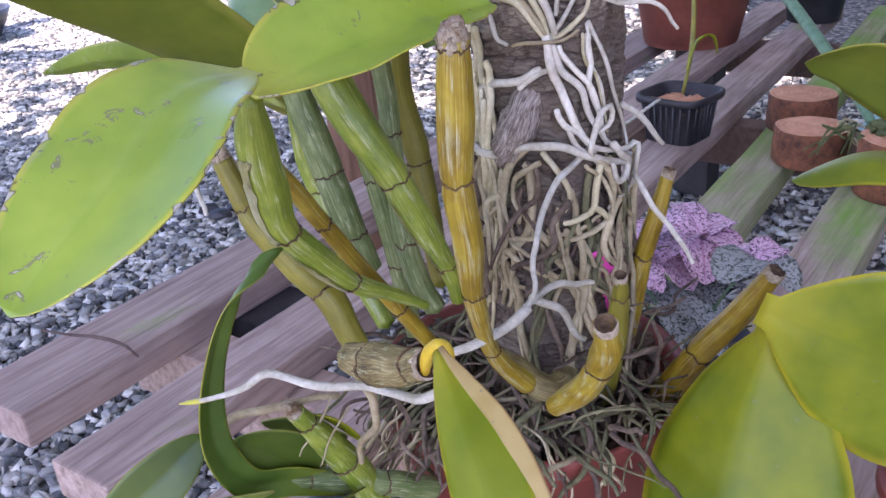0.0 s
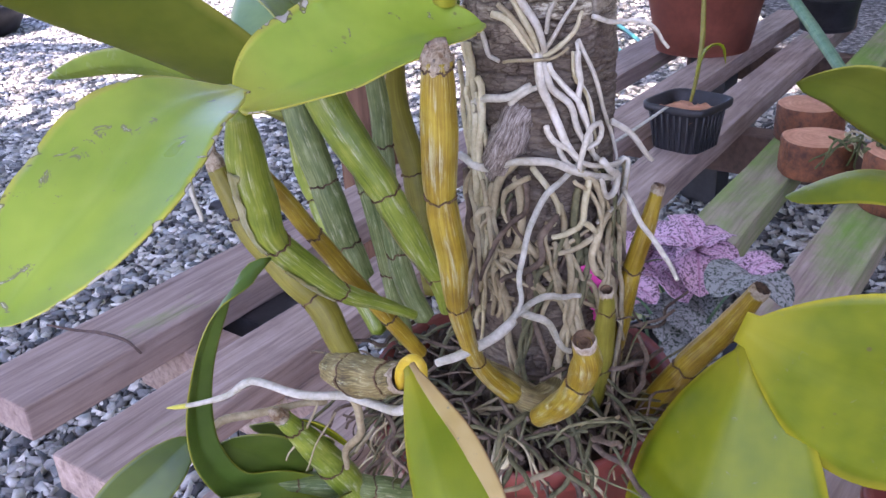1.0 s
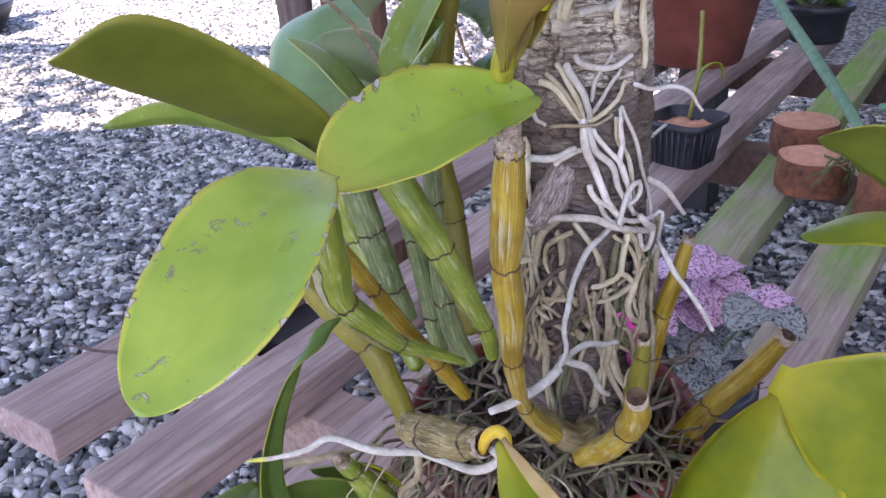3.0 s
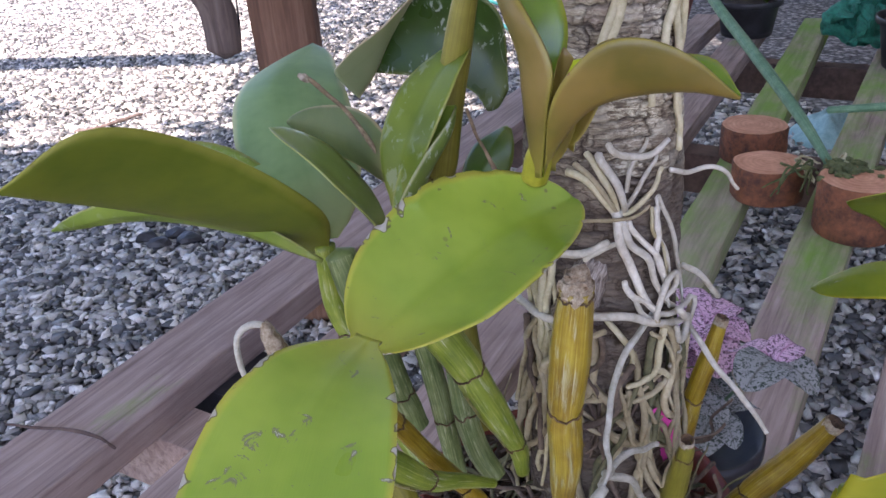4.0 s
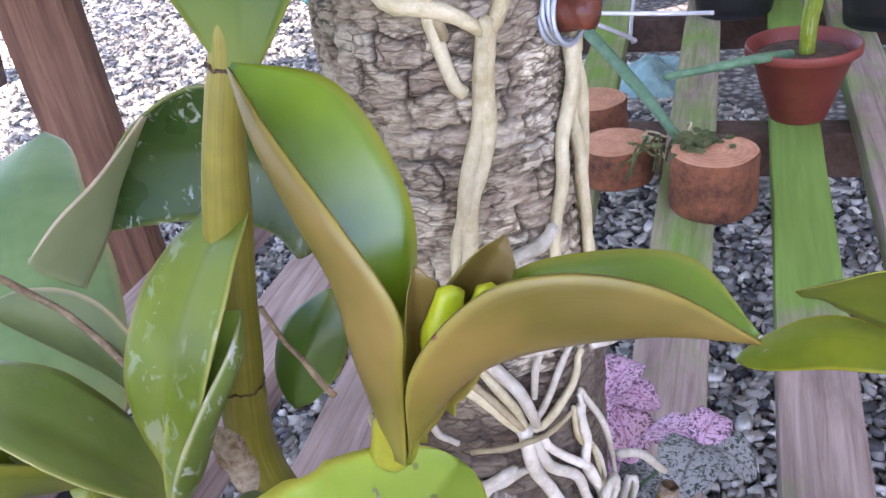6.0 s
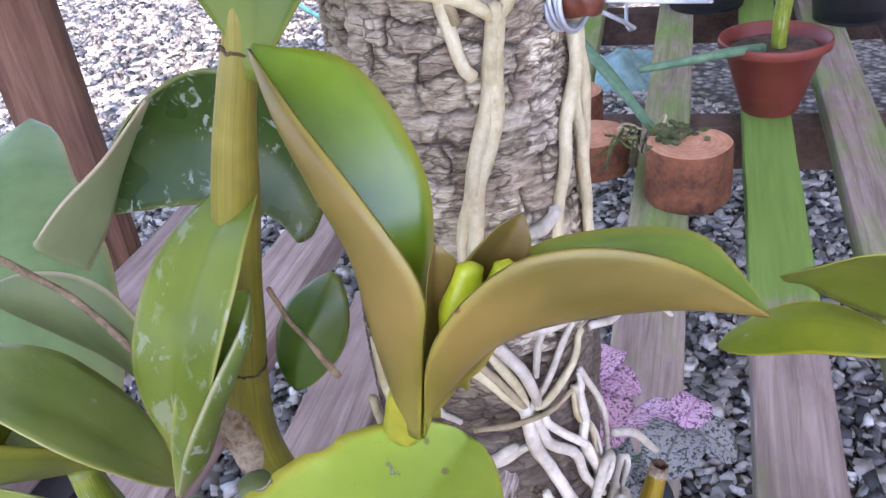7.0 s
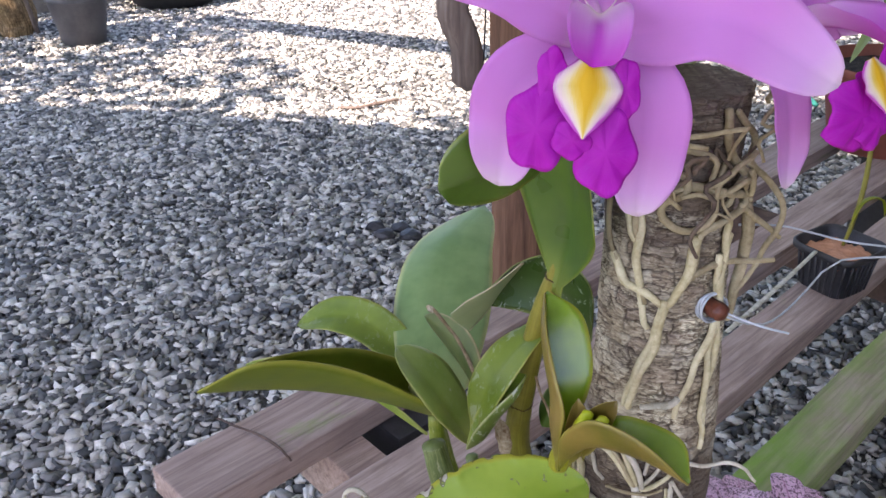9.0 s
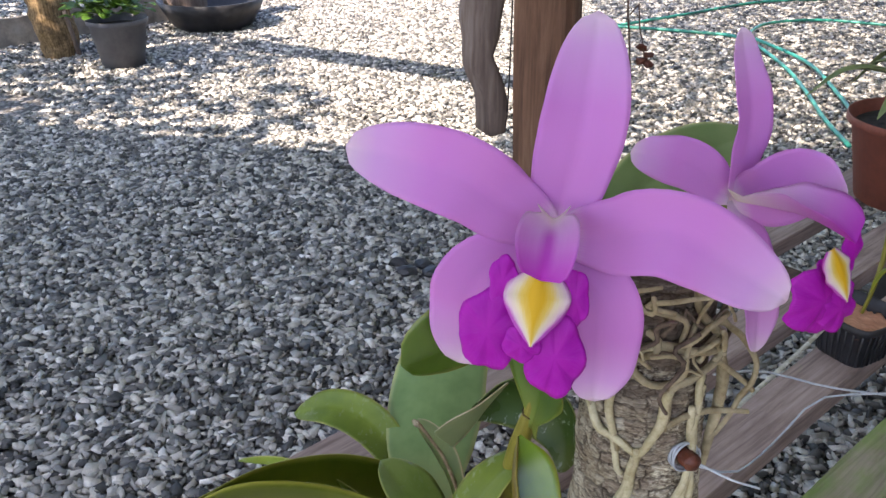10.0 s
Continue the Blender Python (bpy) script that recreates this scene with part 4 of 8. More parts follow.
def bark_crack(th, z):
    """0 on a plate of bark, 1 in a crack: short uneven plates, wider than high, broken by upright checks."""
    x = th * 0.037
    zz = z + 0.0045 * noise.noise(Vector((x * 55, z * 30, 2.0))) + 0.0016 * noise.noise(Vector((x * 190, z * 120, 7.0)))
    xx = x + 0.0035 * noise.noise(Vector((z * 70, x * 40, 5.0))) + 0.0012 * noise.noise(Vector((z * 260, x * 120, 9.0)))
    out, tone = 0.0, 0.5
    for h, w, seed, depth in ((0.0085, 0.0135, 0.0, 1.0), (0.0036, 0.011, 40.0, 0.55)):
        row = math.floor(zz / h)
        dz = min(zz / h - row, row + 1 - zz / h) * h
        off = noise.cell(Vector((row * 1.0 + seed, 0.5, 0.5)))
        col = math.floor(xx / w + off * 3)
        fx = xx / w + off * 3 - col
        dx = min(fx, 1 - fx) * w
        if not seed:
            tone = 0.5 + 0.5 * noise.cell(Vector((row + 0.5, col + 0.5, 0.5)))
        keep_h = smooth_step(0.70 + 1.3 * noise.noise(Vector((x * 60, z * 45 + seed, 3.0))))
        keep_v = smooth_step(0.55 + 1.5 * noise.noise(Vector((x * 45 + seed, z * 60, 8.0))))
        out = max(out, depth * keep_h * max(0.0, 1 - dz / 0.0011), depth * keep_v * max(0.0, 1 - dx / 0.0011))
    return out, tone


def make_log():
    log = thing("mounting_log", log_centre(LOG_LOW), "grey-brown cracked bark log standing upright in the pot", "log")
    bm = bmesh.new()
    nz, nt = 620, 330
    cr, tones = [], []
    rows = []
    for i in range(nz + 1):
        z = LOG_LOW + (LOG_TOP - LOG_LOW) * i / nz
        row = []
        for k in range(nt):
            th = 2 * math.pi * k / nt
            c, s = math.cos(th), math.sin(th)
            crack, tone = bark_crack(th, z)
            tones.append(tone)
            bumps = 0.0006 * noise.fractal(Vector((c * 5, s * 5, z * 110)), 1.0, 2.0, 4)
            r = log_radius(z) + bumps + 0.0007 * (tone - 0.5) - 0.0024 * smooth_step(crack) + 0.002 * noise.noise(Vector((c, s, z * 20)))
            r += log_swell(math.degrees(th), z)
            if i in (0, nz):
                r *= 0.96
            row.append(bm.verts.new(log_centre(z) + Vector((r * c, r * s, 0))))
            cr.append(smooth_step(crack))
        rows.append(row)
    for a, b in zip(rows, rows[1:]):
        for k in range(nt):
            bm.faces.new((a[k], a[(k + 1) % nt], b[(k + 1) % nt], b[k])).smooth = True
    bm.faces.new(rows[-1])
    bm.faces.new(rows[0][::-1])
    bm.verts.index_update()
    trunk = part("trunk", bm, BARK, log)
    layer = trunk.data.attributes.new("crack", "FLOAT", "POINT")
    layer.data.foreach_set("value", np.array(cr, dtype=np.float32))
    layer = trunk.data.attributes.new("plate", "FLOAT", "POINT")
    layer.data.foreach_set("value", np.array(tones, dtype=np.float32))
    # the bare, barkless swelling where a branch was
    bm = bmesh.new()
    tube(bm, [(0.022, 0.425, 0.812), (0.026, 0.419, 0.824), (0.030, 0.416, 0.836), (0.035, 0.418, 0.845), (0.040, 0.424, 0.850)], [0.006, 0.0098, 0.0105, 0.0090, 0.006], 26, 26, 0.06, 9, 0.0012, 3, True)
    part("branch_scar", bm, KNOT, log, "smooth grey barkless wood of an old branch scar")
    return log


log = make_log()

# ---- orchid parts ----
def cane(parent, pts, radii, breaks, material, sheath=(), ridge=0.05, seed=0.0, cut=False, label="", seg=42, husk=0.0):
    """A jointed pseudobulb. breaks: where its joints lie (0 to 1). sheath: (from, to) stretches in dry papery skin."""
    bm = bmesh.new()
    uvl = bm.loops.layers.uv.verify()
    n = 72
    pp = spline(pts, n)
    fr0 = frames_along(pp)

    def groove(th, u):
        joint = sum(u > b for b in breaks)
        return 1 + ridge * 2 * (abs(math.sin(3.5 * th + seed + 0.8 * joint)) ** 0.55 - 0.75) * (0.75 + 0.5 * noise.noise(Vector((math.cos(th) * 1.5, math.sin(th) * 1.5, seed + u * 3))))

    rows = []
    for i, (p, (t, e, f)) in enumerate(zip(pp, fr0)):
        u = i / n
        marks = [0.0, *breaks, 1.0]
        lo = max(m for m in marks if m <= u + 1e-9)
        hi = min([m for m in marks if m > u + 1e-9] or [1.0])
        inside = (u - lo) / max(hi - lo, 1e-6)
        near_joint = min([abs(u - b) for b in breaks] or [1.0])
        r = along(radii, u) * (1 + 0.035 * math.sin(math.pi * inside) - 0.10 * math.exp(-((near_joint / 0.014) ** 2)))
        p = p + 0.0006 * Vector(noise.noise_vector(Vector((u * 7, seed, 2.2))))
        rows.append([bm.verts.new(p + (e * math.cos(2 * math.pi * k / seg) + f * math.sin(2 * math.pi * k / seg)) * r * groove(2 * math.pi * k / seg, u)) for k in range(seg)])
    for i, (u, v) in enumerate(zip(rows, rows[1:])):
        for k in range(seg):
            fc = bm.faces.new((u[k], u[(k + 1) % seg], v[(k + 1) % seg], v[k]))
            fc.smooth = True
            for lp, (x, y) in zip(fc.loops, ((i, k), (i, k + 1), (i + 1, k + 1), (i + 1, k))):
                lp[uvl].uv = (x / n, y / seg)
    for ring, tip, flip in ((rows[0], pp[0] + fr0[0][0] * radii[0] * (0.8 if cut else -0.5), True), (rows[-1], pp[-1] + fr0[-1][0] * radii[-1] * 0.5, False)):
        c = bm.verts.new(tip)
        for k in range(seg):
            bm.faces.new((ring[(k + 1) % seg], ring[k], c) if flip else (ring[k], ring[(k + 1) % seg], c)).smooth = True
    ob = part("pseudobulb", bm, material, parent, label)
    for b in breaks:
        i = min(int(b * n), n - 1)
        c, t = pp[i].lerp(pp[i + 1], b * n - i), (pp[i + 1] - pp[i]).normalized()
        r = along(radii, b)
        fr = fr0[i]
        ring = bmesh.new()
        loop = []
        for k in range(48):
            th = 2 * math.pi * k / 48
            jag = 0.0022 * noise.noise(Vector((math.cos(th) * 2.2, math.sin(th) * 2.2, seed + b * 9))) + 0.0011 * noise.noise(Vector((math.cos(th) * 9, math.sin(th) * 9, seed + b * 5)))
            loop.append(c + (fr[1] * math.cos(th) + fr[2] * math.sin(th)) * (r * 0.97 * groove(th, b)) + t * jag)
        loop.append(loop[0])
        for k, (e, d) in enumerate(zip(loop, loop[1:])):
            w = 0.0004 + 0.0004 * abs(noise.noise(Vector((k * 0.5, seed, b))))
            tube(ring, [e, d], [w, w], 1, 5, cap=False)
        part("joint_ring", ring, NODE, ob, "dark ragged joint ring")
    for a, b, arc in sheath:
        # torn papery skin: part of the way round, a little proud
        sh = bmesh.new()
        uvl = sh.loops.layers.uv.verify()
        rows = []
        steps = 16
        for i in range(steps + 1):
            u = a + (b - a) * i / steps
            x = u * n
            k0 = min(int(x), n - 1)
            c, t = pp[k0].lerp(pp[k0 + 1], x - k0), (pp[k0 + 1] - pp[k0]).normalized()
            fr = fr0[k0]
            r = along(radii, u) * 1.03 + 0.0005
            row = []
            for j in range(15):
                edge = 0.5 * noise.noise(Vector((u * 34, seed + (j > 7) * 5, 0.3)))
                th = arc[0] + (arc[1] - arc[0]) * j / 14 + (edge if j in (0, 14) else 0)
                end = t * (0.0040 * noise.noise(Vector((j * 0.8, seed, 8.0)))) if i in (0, steps) else Vector()
                row.append(sh.verts.new(c + (fr[1] * math.cos(th) + fr[2] * math.sin(th)) * r * groove(th, u) + end))
            rows.append(row)
        for i in range(steps):
            for j in range(14):
                f = sh.faces.new((rows[i][j], rows[i][j + 1], rows[i + 1][j + 1], rows[i + 1][j]))
                f.smooth = True
                for lp, q in zip(f.loops, ((i, j), (i, j + 1), (i + 1, j + 1), (i + 1, j))):
                    lp[uvl].uv = (q[0] / steps, q[1] / 14)
        low = bmesh.ops.solidify(sh, geom=sh.faces[:], thickness=0.0004)
        part("sheath", sh, SHEATH, ob, "dry silvery papery sheath")
    if cut:
        top, t = pp[0], (pp[0] - pp[1]).normalized()
        r = radii[0]
        cu = bmesh.new()
        if husk > 0.005:
            tube(cu, [top - t * husk * 0.35, top, top + t * husk * 0.6, top + t * husk * 1.2], [r * 1.0, r * 0.90, r * 0.74, r * 0.58], 18, 24, 0.12, 7, 0.0012, seed + 2)
            part("cut_end", cu, HUSK, ob, "dry pale frayed cut end")
        else:
            fr = frames_along([top - t * 0.01, top, top + t * 0.01])[1]
            rings = []
            for q, h in ((1.03, -0.003), (1.05, 0.0004), (0.92, 0.0022), (0.72, 0.0008), (0.60, -0.0016), (0.40, 0.0002), (0.22, -0.0022), (0.02, -0.0026)):
                rings.append([cu.verts.new(top + (fr[1] * math.cos(0.2618 * k) + fr[2] * math.sin(0.2618 * k)) * r * q * (1 + 0.08 * noise.noise(Vector((k * 0.7, q * 5, seed)))) + t * (h + 0.0012 * noise.noise(Vector((k * 0.9, q * 9, seed + 3))))) for k in range(24)])
            for e, d in zip(rings, rings[1:]):
                for k in range(24):
                    f = cu.faces.new((e[k], e[(k + 1) % 24], d[(k + 1) % 24], d[k]))
                    f.smooth, f.material_index = True, 1 if e in rings[2:] else 0
            part("cut_end", cu, (HUSK, NODE), ob, "dry brown hollow cut end")
    return ob


def leaf(parent, pts, width, side, material, label="", **kw):
    bm = bmesh.new()
    blade(bm, pts, width, side, **kw)
    return part("leaf", bm, material, parent, label)


def root(parent, pts, radius, material=None, seed=0.0, n=0, wobble=0.0028, label="", tip=None, taper=0.75, flat=1.0):
    bm = bmesh.new()
    n = n or max(10, int(sum((Vector(b) - Vector(a)).length for a, b in zip(pts, pts[1:])) / 0.0035))
    tube(bm, pts, [radius, radius * 1.05, radius * 0.95, radius * taper], n, 9, 0.0, 5, wobble, seed, True, flat)
    ob = part("root", bm, material or ROOT_WHITE, parent, label)
    if tip:
        bm = bmesh.new()
        a, b = Vector(pts[-1]), (Vector(pts[-1]) - Vector(pts[-2])).normalized()
        tube(bm, [a - b * 0.002, a + b * 0.004, a + b * 0.010], [radius * taper * 1.02, radius * taper, radius * 0.2], 8, 9)
        part("root_tip", bm, tip, ob, "yellow-green growing root tip")
    return ob


# ---- the large orchid in the pot: canes and broad leaves ----
orchid = thing("potted_orchid", (0.02, 0.40, 0.66), "large potted orchid with yellowing jointed canes and broad leaves", "orchid")
# tall cut cane in front of the log
cane(orchid, [(-0.0005, 0.3035, 0.901), (-0.0014, 0.307, 0.877), (-0.0026, 0.312, 0.845), (-0.0002, 0.321, 0.815), (0.0010, 0.331, 0.785), (0.0054, 0.345, 0.754), (0.0125, 0.360, 0.728), (0.027, 0.372, 0.706)], [0.0062, 0.0071, 0.0066, 0.0063, 0.0051, 0.0041, 0.0046, 0.0056], (0.015, 0.27, 0.57, 0.80), CANE_SKIN, seed=1.0, cut=True, husk=0.0052, label="tall yellow cut cane")
# the cane under the twin leaves, and its neighbours
cane(orchid, [(-0.0775, 0.306, 0.884), (-0.0800, 0.316, 0.865), (-0.0805, 0.323, 0.845), (-0.0787, 0.332, 0.820), (-0.0673, 0.344, 0.798), (-0.0551, 0.355, 0.780), (-0.0397, 0.367, 0.767), (-0.0231, 0.380, 0.752)], [0.0050, 0.0078, 0.0084, 0.0068, 0.0064, 0.0049, 0.0035, 0.0024], (0.43, 0.71), CANE_GREEN, ((0.16, 0.42, (1.9, 2.5)), (0.50, 0.70, (1.7, 2.3))), seed=2.0, label="green jointed cane under the twin leaves")
cane(orchid, [(-0.084, 0.352, 0.842), (-0.0665, 0.365, 0.806), (-0.0506, 0.375, 0.774), (-0.0362, 0.385, 0.746), (-0.0227, 0.395, 0.719)], [0.0040, 0.0044, 0.0043, 0.0044, 0.0040], (0.29, 0.76), CANE_YELLOW, seed=3.0, label="slender yellow cane")
cane(orchid, [(-0.1188, 0.398, 0.831), (-0.114, 0.396, 0.817), (-0.1067, 0.393, 0.799), (-0.0884, 0.389, 0.775), (-0.0732, 0.386, 0.757), (-0.0651, 0.383, 0.738), (-0.0564, 0.381, 0.715)], [0.0050, 0.0056, 0.0070, 0.0078, 0.0076, 0.0068, 0.0060], (0.20, 0.62), CANE_OLIVE, seed=4.0, cut=True, husk=0.010, label="olive cane with a broken dry top")
cane(orchid, [(-0.0625, 0.387, 0.880), (-0.0526, 0.381, 0.857), (-0.0344, 0.376, 0.8265), (-0.022, 0.378, 0.7986), (-0.0109, 0.383, 0.7717), (-0.0065, 0.39, 0.7488)], [0.0100, 0.0092, 0.0080, 0.0072, 0.0052, 0.0036], (0.46, 0.83), CANE_GREEN, ((0.20, 0.45, (1.9, 2.4)), (0.52, 0.80, (1.0, 1.6))), seed=5.0, label="thick ribbed green cane")
cane(orchid, [(-0.0379, 0.42, 0.875), (-0.0355, 0.415, 0.838), (-0.0348, 0.41, 0.797), (-0.0289, 0.405, 0.759), (-0.0196, 0.40, 0.738)], [0.0050, 0.0052, 0.0053, 0.0060, 0.0058], (0.3, 0.72), CANE_GREY, seed=6.0, label="thin grey-green cane")
cane(orchid, [(-0.088, 0.452, 0.850), (-0.0765, 0.447, 0.809), (-0.0674, 0.443, 0.7755), (-0.0572, 0.44, 0.745)], [0.0080, 0.0086, 0.0083, 0.0072], (0.45, 0.8), CANE_GREY, seed=7.0, label="shaded grey-green cane")
# short stump and the right-hand canes
cane(orchid, [(0.0535, 0.296, 0.7835), (0.0559, 0.305, 0.768), (0.0548, 0.316, 0.7506), (0.0497, 0.335, 0.726), (0.0398, 0.355, 0.7033)], [0.0050, 0.0066, 0.0062, 0.0066, 0.0056], (0.38,), CANE_SKIN, seed=9.0, cut=True, husk=0.004, label="short cut cane stump")
cane(orchid, [(0.1131, 0.440, 0.793), (0.1075, 0.440, 0.769), (0.1006, 0.440, 0.743), (0.0934, 0.440, 0.704), (0.0873, 0.440, 0.665)], [0.0038, 0.0052, 0.0058, 0.0063, 0.0060], (0.40, 0.8), CANE_YELLOW, seed=10.0, cut=True, husk=0.003)
cane(orchid, [(0.0773, 0.388, 0.7566), (0.0783, 0.392, 0.7452), (0.078, 0.398, 0.7247), (0.0769, 0.41, 0.6918), (0.074, 0.42, 0.66)], [0.0036, 0.0054, 0.0068, 0.0068, 0.006], (0.14, 0.6), CANE_OLIVE, seed=11.0, cut=True, husk=0.004)
cane(orchid, [(0.1600, 0.397, 0.7490), (0.147, 0.406, 0.7206), (0.1292, 0.414, 0.6924), (0.110, 0.422, 0.6558), (0.0985, 0.428, 0.629), (0.0852, 0.43, 0.606)], [0.0052, 0.0070, 0.0077, 0.0077, 0.0072, 0.0064], (0.42, 0.72), CANE_YELLOW, seed=12.0, cut=True, husk=0.003, label="thick yellow cane leaning out of the pot")
# creeping rhizome
bm = bmesh.new()
tube(bm, [(0.012, 0.365, 0.727), (0.028, 0.376, 0.706), (0.040, 0.372, 0.700), (0.05, 0.40, 0.69), (0.06, 0.43, 0.68)], [0.0056, 0.0072, 0.0076, 0.007, 0.006], 26, 14, 0.05, 6, 0.0016, 2.2)
part("rhizome", bm, CANE_DEAD, orchid, "knobbly brown rhizome")
# the broken cane end that points at the viewer, with the half dead leaf hanging from it
cane(orchid, [(-0.0165, 0.238, 0.8075), (-0.0258, 0.250, 0.7997), (-0.0352, 0.262, 0.7933), (-0.0475, 0.276, 0.788)], [0.0052, 0.0068, 0.0080, 0.0060], (0.16, 0.70), CANE_DEAD, ((0.1, 0.45, (0.5, 1.9)),), ridge=0.09, seed=13.0, cut=True, husk=0.003, label="short dead brown cane with an open papery end")
bm = bmesh.new()
tube(bm, [(-0.0168, 0.236, 0.8055), (-0.0149, 0.232, 0.8149), (-0.0114, 0.229, 0.8199), (-0.0084, 0.226, 0.8194), (-0.0078, 0.224, 0.8150)], [0.0016, 0.0021, 0.0024, 0.0022, 0.0016], 22, 12, 0.06, 4)
part("bract", bm, BRACT, orchid, "curled yellow bract")
leaf(orchid, [(-0.011, 0.213, 0.828), (-0.006, 0.198, 0.822), (-0.001, 0.182, 0.811), (0.004, 0.166, 0.793), (0.006, 0.155, 0.770)], 0.024, (0.9, -0.2, 0.2), LEAF_HANG, "hanging yellow-green leaf", fold=0.35, peak=0.55, seed=3, thick=0.0012)
leaf(orchid, [(-0.010, 0.213, 0.829), (-0.003, 0.200, 0.824), (0.006, 0.187, 0.815), (0.014, 0.172, 0.797), (0.018, 0.16, 0.775)], 0.0125, (0.8, -0.5, 0.2), LEAF_DYING, "withered tan half of the hanging leaf", fold=0.2, peak=0.6, seed=8, thick=0.0010)
# twin leaves
leaf(orchid, [(-0.071, 0.292, 0.896), (-0.086, 0.256, 0.897), (-0.098, 0.222, 0.882), (-0.119, 0.190, 0.86)], 0.0565, (0.79, -0.566, -0.237), LEAF_PALE, "broad pale green leaf with corky scars", crease=1.8, fold=-0.19, peak=0.57, seed=1, wave=0.02, n=60, m=9, bites=((0.3, -1, 0.03, 0.02), (0.55, 1, 0.03, 0.015)))
leaf(orchid, [(-0.075, 0.303, 0.885), (-0.049, 0.328, 0.892), (-0.017, 0.356, 0.898), (0.017, 0.383, 0.899)], 0.0631, (0.653, -0.668, -0.357), LEAF_PALE, "broad pale green leaf with a nibbled rim", crease=1.9, fold=0.40, peak=0.46, seed=2, wave=0.02, n=90, m=9, bites=((0.33, -1, 0.05, 0.018), (0.47, -1, 0.06, 0.02), (0.62, -1, 0.05, 0.016), (0.74, -1, 0.07, 0.03), (0.9, -1, 0.10, 0.02), (0.55, 1, 0.03, 0.012), (0.86, 1, 0.06, 0.012)))
# right-hand pair low in front
leaf(orchid, [(0.142, 0.346, 0.75), (0.128, 0.328, 0.714), (0.113, 0.305, 0.668), (0.101, 0.284, 0.617)], 0.106, (0.803, -0.595, 0.037), LEAF_YELLOW, "large yellow-green leaf", fold=0.41, peak=0.59, seed=4)
leaf(orchid, [(0.131, 0.338, 0.763), (0.161, 0.321, 0.753), (0.2, 0.308, 0.74), (0.244, 0.296, 0.726)], 0.103, (-0.276, 0.061, -0.959), LEAF_YELLOW, "large yellow-green leaf", fold=0.03, peak=0.60, seed=5)
cane(orchid, [(0.142, 0.347, 0.750), (0.15, 0.362, 0.72), (0.15, 0.40, 0.67), (0.12, 0.43, 0.63)], [0.006, 0.007, 0.007, 0.006], (0.5,), CANE_GREEN, seed=14.0)
# arching strap leaf at the pot's rim
leaf(orchid, [(-0.072, 0.350, 0.664), (-0.0944, 0.335, 0.6817), (-0.112, 0.320, 0.6939), (-0.1197, 0.310, 0.721), (-0.1175, 0.305, 0.7494), (-0.109, 0.303, 0.7789), (-0.0988, 0.308, 0.7997), (-0.0868, 0.316, 0.8106), (-0.0784, 0.325, 0.8136)], 0.0165, (0.5, 0.6, 0.5), LEAF_STRAP, "arching strap-shaped green leaf", fold=0.3, peak=0.35, seed=6, base=0.7, blunt=0.4, n=44)

# ---- the young shoot on the log ----
shoot = thing("young_orchid", (0.004, 0.378, 0.905), "young orchid shoot with two red-backed leaves and a bud", "orchid")
def folded_leaf(parent, keel, near, far, material, label, **kw):
    bm = bmesh.new()
    shell(bm, keel, near, far, **kw)
    return part("leaf", bm, material, parent, label)


folded_leaf(
    shoot,
    [(0.000, 0.378, 0.912), (-0.004, 0.376, 0.943), (-0.005, 0.380, 0.961), (-0.009, 0.388, 0.976), (-0.012, 0.398, 0.990), (-0.013, 0.410, 1.000)],
    [(0.002, 0.373, 0.913), (0.003, 0.363, 0.945), (0.004, 0.361, 0.961), (-0.002, 0.370, 0.977), (-0.009, 0.388, 0.991), (-0.013, 0.410, 1.0005)],
    [(0.003, 0.379, 0.911), (0.007, 0.380, 0.938), (0.014, 0.382, 0.959), (0.015, 0.388, 0.976), (0.007, 0.402, 0.995), (-0.012, 0.411, 1.001)],
    (LEAF_NEW, LEAF_RED), "glossy folded leaf with a reddish back")
folded_leaf(
    shoot,
    [(0.002, 0.375, 0.913), (0.009, 0.366, 0.931), (0.018, 0.359, 0.944), (0.030, 0.352, 0.950), (0.048, 0.342, 0.953), (0.064, 0.334, 0.951)],
    [(0.003, 0.372, 0.914), (0.003, 0.358, 0.948), (0.014, 0.348, 0.968), (0.027, 0.340, 0.974), (0.045, 0.335, 0.968), (0.064, 0.333, 0.9515)],
    [(0.004, 0.376, 0.914), (0.012, 0.374, 0.940), (0.027, 0.369, 0.957), (0.042, 0.363, 0.962), (0.061, 0.352, 0.961), (0.065, 0.335, 0.952)],
    (LEAF_NEW, LEAF_RED), "curved leaf with a reddish tan back")
bm = bmesh.new()
tube(bm, [(0.0010, 0.3835, 0.909), (0.0018, 0.3815, 0.914), (0.003, 0.379, 0.922), (0.006, 0.376, 0.934)], [0.0056, 0.0058, 0.0050, 0.0030], 20, 18, 0.04, 5)
part("shoot_base", bm, SHOOTBASE, shoot, "yellow-green swollen shoot base")
for pts, w, sd in (([(0.004, 0.378, 0.915), (0.008, 0.372, 0.938), (0.010, 0.368, 0.966)], 0.015, (1, 0.3, 0)), ([(0.012, 0.376, 0.925), (0.020, 0.372, 0.950), (0.029, 0.367, 0.968)], 0.017, (0.9, -0.4, 0.2))):
    bm = bmesh.new()
    blade(bm, pts, w, sd, 0.6, 0.5, 0.6, 0.0009, 0.0, 14, 5, 0.5, 3.0)
    part("sheath", bm, LEAF_RED, shoot, "folded brownish sheath")
